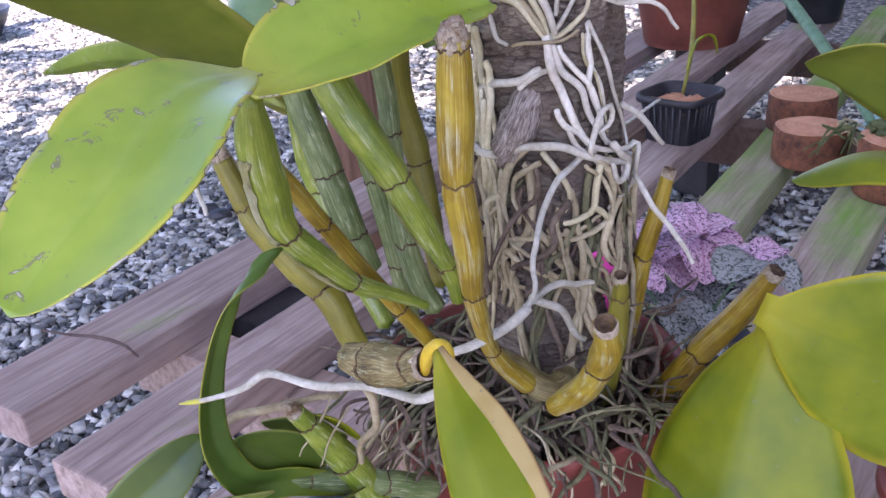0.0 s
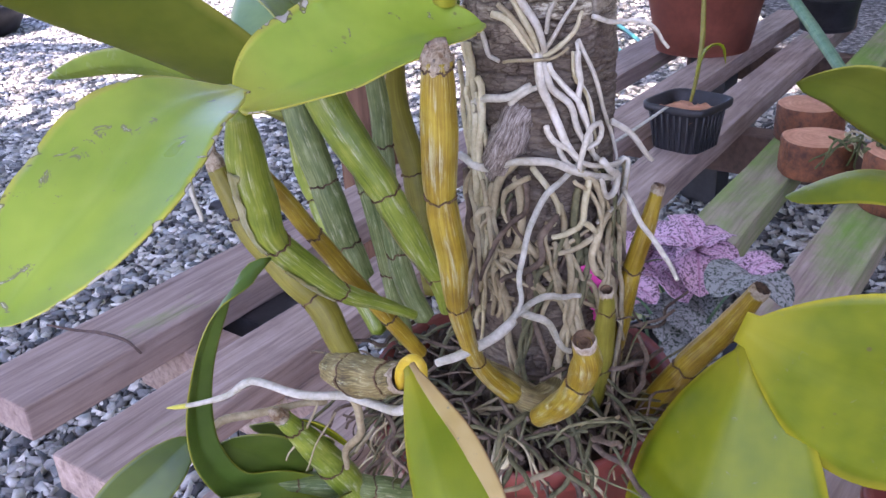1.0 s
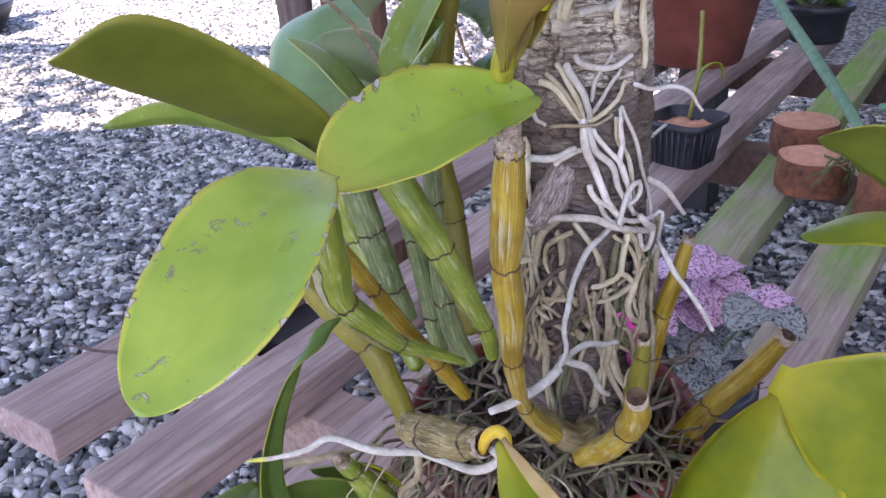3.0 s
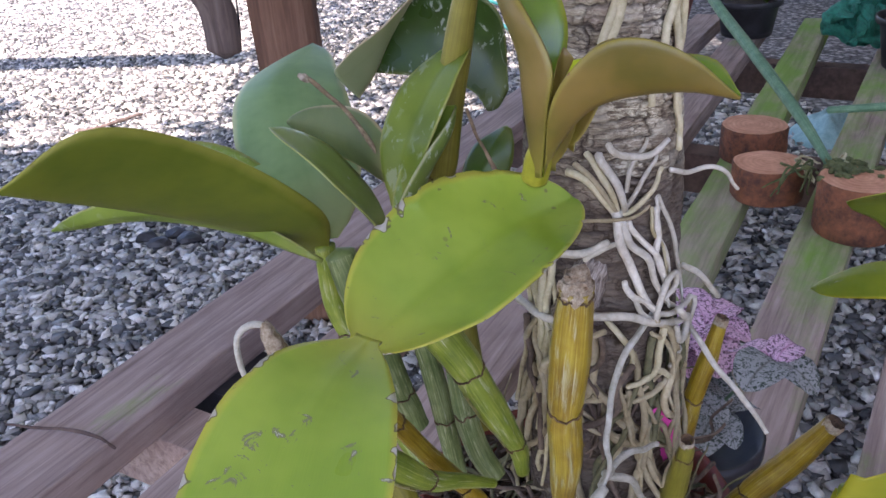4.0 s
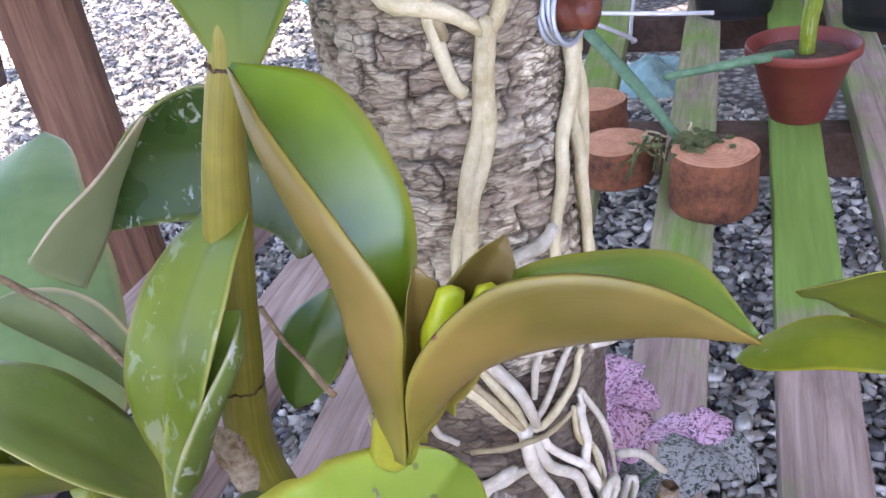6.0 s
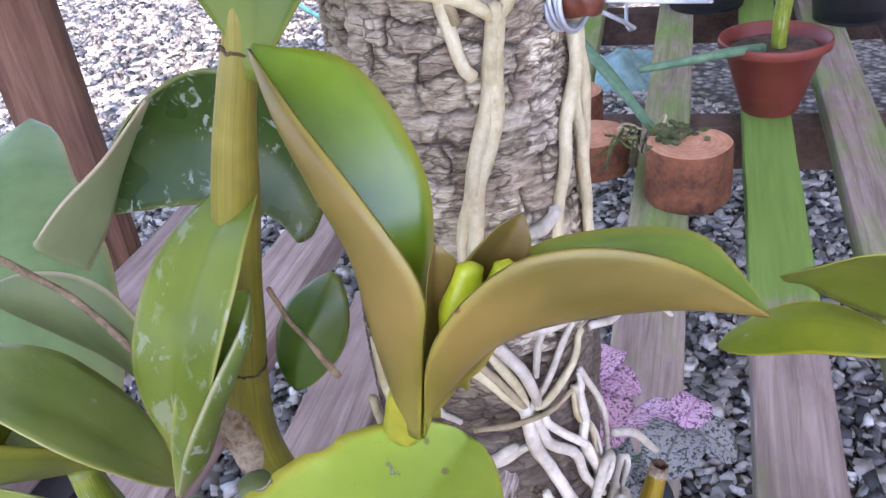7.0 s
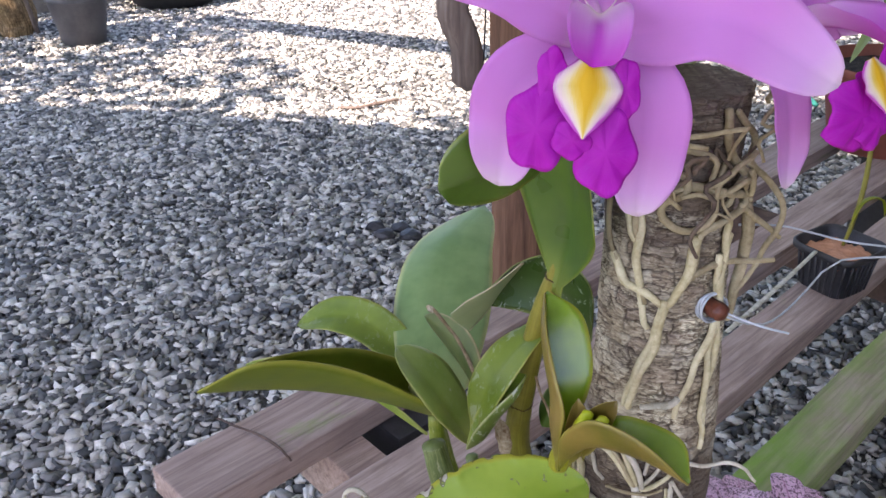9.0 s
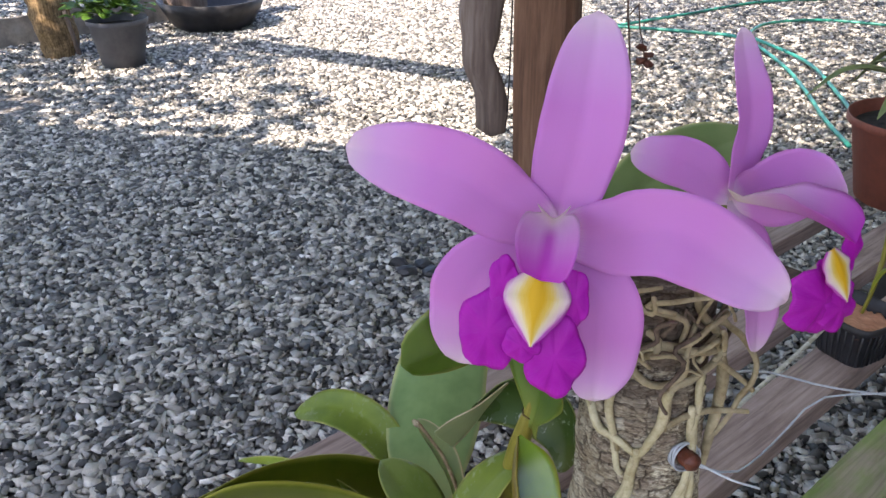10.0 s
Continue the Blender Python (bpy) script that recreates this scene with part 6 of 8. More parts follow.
# the sheaf below the young shoot, gathered at a waist, and the knot of roots under it
SHEAF = (
    ([(-128.7, 0.8964, 0.002), (-115.9, 0.8923, 0.002), (-107, 0.8835, 0.002), (-100.8, 0.8757, 0.002)], 0.0018, ROOT_CREAM),
    ([(-123.5, 0.9011, 0.003), (-115.2, 0.8963, 0.003), (-106.4, 0.8876, 0.003), (-99.6, 0.8777, 0.003)], 0.0013, ROOT_TAN_SHADE),
    ([(-116.7, 0.9063, 0.003), (-107.7, 0.8959, 0.003), (-101.6, 0.8858, 0.003), (-98.4, 0.8754, 0.003)], 0.0016, ROOT_CREAM),
    ([(-109.8, 0.9063, 0.0035), (-103.6, 0.8980, 0.0035), (-98.4, 0.8902, 0.0035), (-95.4, 0.8788, 0.0035)], 0.0020, ROOT_WHITE),
    ([(-100.6, 0.8784, 0.003), (-98.8, 0.8676, 0.003), (-96.1, 0.8564, 0.003), (-88.7, 0.8430, 0.003), (-81.9, 0.8274, 0.003), (-71.1, 0.8170, 0.003)], 0.0022, ROOT_WHITE),
    ([(-96.7, 0.8737, 0.003), (-91.9, 0.8607, 0.003), (-81.3, 0.8516, 0.003), (-75.2, 0.8377, 0.003), (-68.5, 0.8269, 0.003)], 0.0018, ROOT_WHITE),
    ([(-93.4, 0.8732, 0.0035), (-84, 0.8611, 0.0035), (-72.5, 0.8509, 0.0035), (-66.8, 0.8366, 0.0035), (-60.6, 0.8198, 0.0035)], 0.0014, ROOT_WHITE),
    ([(-98.3, 0.8759, 0.003), (-88.4, 0.8872, 0.003), (-81.7, 0.8951, 0.003), (-74.2, 0.9025, 0.003)], 0.0011, ROOT_WHITE),
    ([(-96.3, 0.8770, 0.003), (-87.1, 0.8820, 0.003), (-75, 0.8894, 0.003), (-70.7, 0.8962, 0.003)], 0.0013, ROOT_CREAM),
    ([(-94.4, 0.8874, 0.002), (-91.1, 0.8983, 0.002), (-83.9, 0.9067, 0.002), (-79.4, 0.9110, 0.002)], 0.0011, ROOT_WHITE),
    ([(-104, 0.9109, 0.004), (-99.7, 0.9065, 0.004), (-88, 0.9042, 0.004), (-77.2, 0.9046, 0.004), (-65.7, 0.9087, 0.004)], 0.0016, ROOT_WHITE),
    ([(-75.7, 0.8824, 0.003), (-74.7, 0.8679, 0.003), (-66.9, 0.8535, 0.003), (-61.8, 0.8381, 0.003)], 0.0009, ROOT_WHITE),
    ([(-74.4, 0.8831, 0.003), (-62.6, 0.8650, 0.003), (-51.9, 0.8457, 0.003), (-24.8, 0.8177, 0.0034), (-24.9, 0.8067, 0.0043)], 0.0011, ROOT_WHITE),
    ([(-78, 0.8777, 0.002), (-77, 0.8650, 0.002), (-68.8, 0.8553, 0.002), (-62.4, 0.8408, 0.002), (-58.2, 0.8253, 0.002)], 0.0009, ROOT_CREAM),
    ([(-119.1, 0.8743, 0.006), (-110.5, 0.8762, 0.006), (-98.6, 0.8762, 0.006), (-90.8, 0.8767, 0.006), (-81.9, 0.8806, 0.006)], 0.0009, ROOT_TAN_SHADE),
    ([(-119.1, 0.8520, 0.002), (-110.7, 0.8579, 0.002), (-98.7, 0.8622, 0.002)], 0.0016, ROOT_WHITE),
    ([(-136.5, 0.8871, 0.002), (-135.3, 0.8824, 0.002), (-131.5, 0.8760, 0.002), (-124.7, 0.8737, 0.002)], 0.0013, ROOT_WHITE),
    ([(-89.4, 0.8316, 0.004), (-83.2, 0.8212, 0.004), (-71.8, 0.8141, 0.004), (-50.4, 0.7936, 0.004)], 0.0014, ROOT_WHITE),
    ([(-75.7, 0.8221, 0.006), (-62, 0.8173, 0.006), (-33.8, 0.8120, 0.006), (-25.6, 0.8142, 0.0081), (-26.1, 0.8092, 0.0105), (-25, 0.7906, 0.0078), (-50.7, 0.7875, 0.006), (-60.9, 0.7847, 0.006)], 0.0014, ROOT_WHITE),
    ([(-175.6, 0.8400, 0.0039), (-139.9, 0.8526, 0.002), (-118.1, 0.8572, 0.002), (-105, 0.8624, 0.002)], 0.0022, ROOT_WHITE),
    ([(-175.5, 0.8149, 0.0079), (-146.3, 0.8161, 0.006), (-131, 0.8183, 0.006), (-115.4, 0.8235, 0.006), (-103.6, 0.8249, 0.006), (-92, 0.8227, 0.006), (-77.9, 0.8164, 0.006), (-56.7, 0.8102, 0.006), (-29.9, 0.8015, 0.006)], 0.0022, ROOT_WHITE),
    ([(-114.6, 0.8234, 0.004), (-127.1, 0.8126, 0.004), (-135.6, 0.7954, 0.004), (-137.3, 0.7755, 0.004), (-136.4, 0.7623, 0.004), (-126.1, 0.7571, 0.004)], 0.0024, ROOT_TAN_SHADE),
    ([(-117.7, 0.8131, 0.003), (-114.2, 0.7962, 0.003), (-117.5, 0.7782, 0.003), (-124.6, 0.7675, 0.003), (-135.1, 0.7595, 0.003)], 0.0024, ROOT_TAN_SHADE),
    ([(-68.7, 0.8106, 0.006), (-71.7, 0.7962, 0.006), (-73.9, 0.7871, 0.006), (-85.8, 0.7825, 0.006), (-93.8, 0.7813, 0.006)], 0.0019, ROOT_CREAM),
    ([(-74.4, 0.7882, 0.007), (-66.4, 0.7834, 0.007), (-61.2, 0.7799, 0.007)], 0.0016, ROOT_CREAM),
    ([(-144.7, 0.7676, 0.004), (-119.6, 0.7713, 0.004), (-98.7, 0.7735, 0.004), (-81.2, 0.7762, 0.004), (-65, 0.7820, 0.004)], 0.0014, ROOT_TAN_SHADE),
    ([(-134.3, 0.7631, 0.005), (-119.4, 0.7559, 0.005), (-106.3, 0.7517, 0.005), (-93.5, 0.7509, 0.005)], 0.0014, ROOT_TAN_SHADE),
    ([(-159.2, 0.7609, 0.004), (-149.1, 0.7520, 0.004), (-135.5, 0.7421, 0.004), (-120, 0.7419, 0.004)], 0.0016, ROOT_TAN_SHADE),
    ([(-177.6, 0.7564, 0.0062), (-144.3, 0.7785, 0.003), (-132.3, 0.7924, 0.003), (-120.3, 0.8036, 0.003)], 0.0014, ROOT_OLIVE),
    ([(-77.9, 0.8173, 0.006), (-62.3, 0.8068, 0.006), (-56, 0.7912, 0.006), (-58.9, 0.7790, 0.006), (-73.9, 0.7743, 0.006), (-89.7, 0.7717, 0.006)], 0.0019, ROOT_TAN_SHADE),
    ([(-106.1, 0.8198, 0.003), (-97.6, 0.8104, 0.003), (-88.6, 0.7959, 0.003), (-92.7, 0.7867, 0.003)], 0.0016, ROOT_CREAM),
    ([(-96.2, 0.8423, 0.005), (-91.6, 0.8333, 0.005), (-82.9, 0.8296, 0.005), (-73.3, 0.8209, 0.005)], 0.0016, ROOT_WHITE),
    ([(-75.9, 0.8170, 0.006), (-73.1, 0.8285, 0.006), (-69, 0.8382, 0.006), (-59.3, 0.8408, 0.006), (-59.2, 0.8320, 0.006), (-69.7, 0.8280, 0.006)], 0.0016, ROOT_WHITE),
    ([(-62.1, 0.8216, 0.01), (-56.7, 0.8158, 0.01), (-42, 0.8082, 0.01), (-44.2, 0.7999, 0.01), (-56.1, 0.8002, 0.01), (-61.9, 0.8110, 0.01)], 0.0019, ROOT_WHITE),
    ([(-74.9, 0.8774, 0.003), (-73.4, 0.8636, 0.003), (-75.7, 0.8527, 0.003), (-67.2, 0.8401, 0.003), (-63.2, 0.8246, 0.003), (-43.4, 0.8126, 0.003)], 0.0016, ROOT_WHITE),
)
for k, (pts, r, m) in enumerate(SHEAF):
    log_root(pts, r, k * 1.7 + 17.3, m, wobble=0.0016)
# the long root that leaves the knot and runs out over the pot
root(flowering, [(0.092, 0.432, 0.797), (0.0975, 0.411, 0.7885), (0.1030, 0.390, 0.7803), (0.1085, 0.369, 0.7725)], 0.0015, ROOT_WHITE, 3.3, label="long white root reaching out into the air")
# the fresh root across the pot, and the one that hangs before the canes
root(orchid, [(0.066, 0.414, 0.8195), (0.0567, 0.405, 0.8142), (0.046, 0.395, 0.808), (0.0394, 0.388, 0.7977), (0.0342, 0.38, 0.7862), (0.0319, 0.372, 0.7717), (0.0315, 0.367, 0.7634), (0.0247, 0.362, 0.7524)], 0.0016, ROOT_FRESH, 5.1, wobble=0.0015, label="white root hanging between log and canes")
root(orchid, [(0.0276, 0.362, 0.7569), (0.0186, 0.355, 0.7521), (0.0058, 0.345, 0.751), (-0.0104, 0.335, 0.7506)], 0.0026, ROOT_FRESH, 5.6, wobble=0.0012, label="thick white root between the canes")
root(orchid, [(0.0264, 0.365, 0.7553), (0.0359, 0.375, 0.7572), (0.0485, 0.385, 0.7559), (0.0645, 0.395, 0.7513)], 0.0018, ROOT_FRESH, 6.1)
root(orchid, [(0.0298, 0.37, 0.7587), (0.0414, 0.375, 0.7504), (0.0506, 0.38, 0.737), (0.0586, 0.385, 0.7232)], 0.0020, ROOT_FRESH, 6.7)
root(orchid, [(-0.0128, 0.236, 0.806), (-0.0105, 0.239, 0.799), (-0.0156, 0.245, 0.7901), (-0.0233, 0.252, 0.7838), (-0.0323, 0.262, 0.7807), (-0.0416, 0.270, 0.7791), (-0.0527, 0.272, 0.778), (-0.0662, 0.275, 0.7785), (-0.0751, 0.277, 0.7804), (-0.0823, 0.278, 0.781), (-0.0925, 0.280, 0.7737), (-0.1029, 0.282, 0.769), (-0.1120, 0.284, 0.7668)], 0.0018, ROOT_FRESH, 7.7, wobble=0.0015, tip=ROOT_TIP, taper=0.6, label="white aerial root with a yellow tip")

rr = rng(11)
# the basket of old roots under the knot: long runs that swing across the log and hang into the pot
# mostly the dimmed tan, standing in for shade below the knot
for k in range(62):
    d, z = rr.uniform(-165, -15), rr.uniform(0.755, 0.818)
    pts = []
    lift, swing = rr.uniform(0.001, 0.007), rr.uniform(-14, 14)
    fall = rr.uniform(0.007, 0.017)
    for j in range(rr.randint(6, 10)):
        pts.append((d, z, lift + rr.uniform(-0.001, 0.0015)))
        d = max(-178, min(-2, d + swing))
        swing = swing * 0.8 + rr.uniform(-6, 6)
        z -= fall * rr.uniform(0.4, 1.4)
        lift = max(0.001, lift + rr.uniform(-0.0012, 0.0018))
    log_root(pts, rr.uniform(0.0010, 0.0023), k * 0.77, rr.choice((ROOT_TAN_SHADE, ROOT_TAN_SHADE, ROOT_TAN_SHADE, ROOT_OLIVE, ROOT_BROWN)), wobble=0.0018)
UPPER = (
    ([(-95, 1.082, L0), (-78, 1.080, L0), (-61, 1.075, 0.004), (-63, 1.064, 0.005), (-52, 1.061, 0.003)], 0.0016),
    ([(-88, 1.069, L0), (-79, 1.066, 0.005), (-82, 1.059, 0.006), (-96, 1.052, 0.003), (-97, 1.044, L0), (-84, 1.038, L0), (-65, 1.038, L0), (-56, 1.045, 0.004), (-60, 1.057, 0.007), (-57, 1.065, 0.005), (-50, 1.072, L0)], 0.0020),
    ([(-118, 1.085, L0), (-119, 1.057, L0), (-118, 1.042, L0), (-115, 1.023, L0), (-110, 1.005, L0), (-105, 0.993, L0)], 0.0018),
    ([(-55, 1.100, L0), (-48, 1.079, 0.003), (-30, 1.065, 0.005), (-12, 1.055, 0.006), (-21, 1.043, 0.005), (-48, 1.040, 0.004), (-64, 1.035, L0), (-66, 1.022, L0), (-68, 1.009, L0)], 0.0022),
    ([(-45, 1.098, L0), (-12, 1.079, 0.004), (-23, 1.070, 0.005), (-11, 1.058, 0.013), (-12, 1.047, 0.023), (-12, 1.034, 0.023), (-11, 1.021, 0.017), (-11, 1.007, 0.013), (-16, 0.990, 0.004)], 0.0017),
    ([(-99, 1.055, L0), (-76, 1.062, 0.004), (-46, 1.057, 0.006), (-12, 1.049, 0.006)], 0.0023),
    ([(-66, 1.012, L0), (-38, 1.015, L0), (-14, 1.011, 0.010), (-12, 1.014, 0.023)], 0.0018),
    ([(-12, 1.050, 0.003), (-10, 1.030, 0.008), (-12, 0.998, 0.005), (-18, 0.975, L0)], 0.0032),
    ([(-42, 1.048, L0), (-39, 1.059, 0.005), (-27, 1.066, 0.006)], 0.0016),
    ([(-23, 1.045, 0.004), (-12, 1.037, 0.009), (-11, 1.032, 0.016), (-12, 1.027, 0.024)], 0.0017),
    ([(-144, 1.060, L0), (-149, 1.028, L0), (-134, 1.013, L0)], 0.0015),
)
# the dimmed tan again, as shade painted onto the log's top roots
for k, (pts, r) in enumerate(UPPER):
    log_root(pts, r, k * 1.31 + 40, ROOT_TAN_SHADE, wobble=0.0012)
for k in range(14):
    d, z = rr.uniform(-90, 0), rr.uniform(1.05, 1.10)
    pts = []
    lift = rr.uniform(0.002, 0.010)
    for j in range(rr.randint(4, 6)):
        pts.append((d, z, lift + rr.uniform(-0.001, 0.006)))
        d += rr.uniform(-24, 24)
        z += rr.uniform(-0.014, 0.010)
    log_root(pts, rr.uniform(0.0008, 0.0015), k * 1.31 + 60, rr.choice((ROOT_TAN_SHADE, ROOT_TAN_SHADE, ROOT_BROWN)))
for k in range(10):
    d = rr.uniform(-172, -142)
    z = rr.uniform(0.80, 0.9)
    log_root([(d + rr.uniform(-5, 5), z - 0.03 * j, 0.002 + rr.uniform(0, 0.003)) for j in range(5)], rr.uniform(0.0012, 0.002), k + 90.3, ROOT_CREAM)

# ---- peg and wires ----
peg = thing("wooden_peg", on_log(-46, 0.990), "rust-brown peg in the log with galvanised wire wound round it", "peg")
bm = bmesh.new()
pd = Vector((math.cos(radians(-58)), math.sin(radians(-58)), 0.15)).normalized()
p0 = on_log(-46, 0.990, -0.002)
tube(bm, [p0, p0 + pd * 0.008, p0 + pd * 0.0135], [0.0048, 0.0049, 0.0049], 8, 20, 0.05, 5, 0.0006, 1.0)
part("peg", bm, NAIL, peg)
bm = bmesh.new()
fr = frames_along([p0, p0 + pd * 0.01])[0]
coil = [p0 + pd * (0.003 + 0.0013 * a / 6.283) + (fr[1] * math.cos(a) + fr[2] * math.sin(a)) * (0.0075 + 0.0006 * math.sin(a * 2.3)) for a in [k * 0.35 for k in range(66)]]
tube(bm, coil, [0.00072, 0.00072], 160, 7)
part("wire_coil", bm, WIRE, peg, "coiled galvanised wire")
for k, pts in enumerate((
    [p0 + pd * 0.008 + Vector((0.006, 0, -0.004)), (0.100, 0.440, 0.976), (0.116, 0.470, 0.966), (0.132, 0.496, 0.968), (0.144, 0.512, 0.976), (0.157, 0.522, 0.980), (0.19, 0.540, 0.976), (0.25, 0.57, 0.969), (0.45, 0.68, 0.96), (0.9, 0.9, 0.95)],
    [on_log(-10, 1.030, 0.003), (0.112, 0.480, 1.018), (0.150, 0.492, 1.006), (0.197, 0.505, 0.998), (0.225, 0.52, 0.985), (0.247, 0.53, 0.977), (0.281, 0.55, 0.972), (0.45, 0.62, 0.97), (0.9, 0.8, 0.96)],
    [p0 + pd * 0.006, (0.096, 0.42, 0.988), (0.112, 0.42, 0.985)],
)):
    bm = bmesh.new()
    tube(bm, pts, [0.00065, 0.00065], 60, 6)
    part("wire", bm, WIRE, peg, "pale galvanised tie wire")
stick = thing("plant_label", (0.19, 1.05, BENCH_Z), "narrow white plant label stick leaning on the net pot", "plant label")
bm = bmesh.new()
tube(bm, [(0.165, 1.02, 0.615), (0.250, 1.20, 0.590), (0.335, 1.388, 0.564)], [0.0036, 0.0038, 0.0036], 8, 8, flat=0.4)
part("stick", bm, ROOT_FRESH, stick)


# ---- pots and what stands on the bench ----
def pot(name, at, r_top, r_low, h, material, label, rim=0.010, lip=0.018, soil=None, fill=0.85):
    ob = thing(name, at, label, "pot")
    bm = bmesh.new()
    w = 0.003
    prof = [(0, 0), (r_low * 0.96, 0), (r_low, 0.003), (r_low + (r_top - rim - r_low) * 0.97, h - lip - 0.002), (r_top - rim * 0.4, h - lip), (r_top, h - lip + 0.003), (r_top, h - 0.003), (r_top - w * 0.5, h), (r_top - w * 1.4, h - 0.002), (r_top - rim - w, h - lip), (r_low * 1.02, 0.01), (0, 0.008)]
    lathe(bm, prof, 56, at)
    part("shell", bm, material, ob)
    if soil:
        bm = bmesh.new()
        rs = r_low + (r_top - rim - r_low) * fill - w
        z = h * fill
        prof = [(0, z + 0.006)] + [(rs * k / 10, z + 0.006 - 0.008 * (k / 10) ** 2) for k in range(1, 11)] + [(rs * 0.9, z - 0.02)]
        lathe(bm, prof, 48, at)
        for v in bm.verts:
            v.co.z += 0.004 * noise.noise(v.co * 90)
        part("soil", bm, soil, ob, "dark rough potting mix")
    return ob


main_pot = pot("plant_pot", (0.035, 0.455, BENCH_Z), 0.098, 0.066, 0.185, TERRACOTTA, "dull red plastic pot holding the orchids", soil=CHIP, fill=0.90)
chips = thing("potting_mix", (0.035, 0.455, 0.655), "loose bark chips and dead roots round the canes", "potting mix", kind="stuff")
rr = rng(21)
bm = bmesh.new()
for k in range(420):
    a, q = rr.uniform(0, 6.283), 0.09 * math.sqrt(rr.random())
    c = Vector((0.035 + q * math.cos(a), 0.455 + q * math.sin(a), 0.652 + rr.uniform(0, 0.014)))
    m = Matrix.Translation(c) @ Euler((rr.uniform(0, 6), rr.uniform(0, 6), rr.uniform(0, 6))).to_matrix().to_4x4() @ Matrix.Diagonal((rr.uniform(0.004, 0.009), rr.uniform(0.003, 0.006), rr.uniform(0.0015, 0.004), 1))
    bmesh.ops.create_icosphere(bm, subdivisions=1, radius=1.0, matrix=m)
part("chips", bm, CHIP, chips)
for k in range(110):
    a, q = rr.uniform(0, 6.283), rr.uniform(0.0, 0.095)
    c = Vector((0.035 + q * math.cos(a), 0.44 + q * math.sin(a), 0.668 + rr.uniform(0, 0.035)))
    pts = [c]
    d = Vector((rr.uniform(-1, 1), rr.uniform(-1, 0.6), rr.uniform(-0.5, 0.5))).normalized()
    for j in range(rr.randint(3, 5)):
        d = (d + Vector((rr.uniform(-0.7, 0.7), rr.uniform(-0.7, 0.7), rr.uniform(-0.6, 0.35)))).normalized()
        pts.append(pts[-1] + d * rr.uniform(0.010, 0.018))
    root(orchid, pts, rr.uniform(0.0006, 0.0016), rr.choice((ROOT_BROWN, ROOT_BROWN, ROOT_BROWN, ROOT_TAN_SHADE, ROOT_OLIVE, ROOT_OLIVE)), k * 0.61)


for k in range(85):
    a = rr.uniform(3.3, 6.1)
    q = rr.uniform(0.055, 0.098)
    c = Vector((0.035 + q * math.cos(a), 0.455 + q * math.sin(a), 0.664 + rr.uniform(0, 0.022)))
    pts = [c]
    d = Vector((rr.uniform(-1, 1), rr.uniform(-0.8, 0.3), rr.uniform(-0.1, 0.5))).normalized()
    for j in range(rr.randint(3, 5)):
        d = (d + Vector((rr.uniform(-0.6, 0.6), rr.uniform(-0.5, 0.4), rr.uniform(-0.5, 0.15)))).normalized()
        pts.append(pts[-1] + d * rr.uniform(0.010, 0.017))
    root(orchid, pts, rr.uniform(0.0005, 0.0015), rr.choice((ROOT_BROWN, ROOT_BROWN, ROOT_OLIVE, ROOT_OLIVE, ROOT_OLIVE, ROOT_TAN_SHADE)), k * 0.43 + 7)


for k in range(48):
    a = rr.uniform(3.45, 5.15)
    c = Vector((0.035 + 0.096 * math.cos(a), 0.455 + 0.096 * math.sin(a), 0.668 + rr.uniform(0, 0.008)))
    out = Vector((math.cos(a), math.sin(a), 0))
    pts = [c - out * rr.uniform(0.01, 0.03) + Vector((0, 0, 0.006)), c + out * 0.002]
    for j in range(rr.randint(2, 4)):
        pts.append(pts[-1] + out * rr.uniform(-0.001, 0.004) + Vector((rr.uniform(-0.012, 0.012), 0, -rr.uniform(0.008, 0.018))))
    root(orchid, pts, rr.uniform(0.0005, 0.0017), rr.choice((ROOT_BROWN, ROOT_BROWN, ROOT_TAN_SHADE, ROOT_CREAM, ROOT_OLIVE, ROOT_OLIVE)), k * 0.37 + 3)


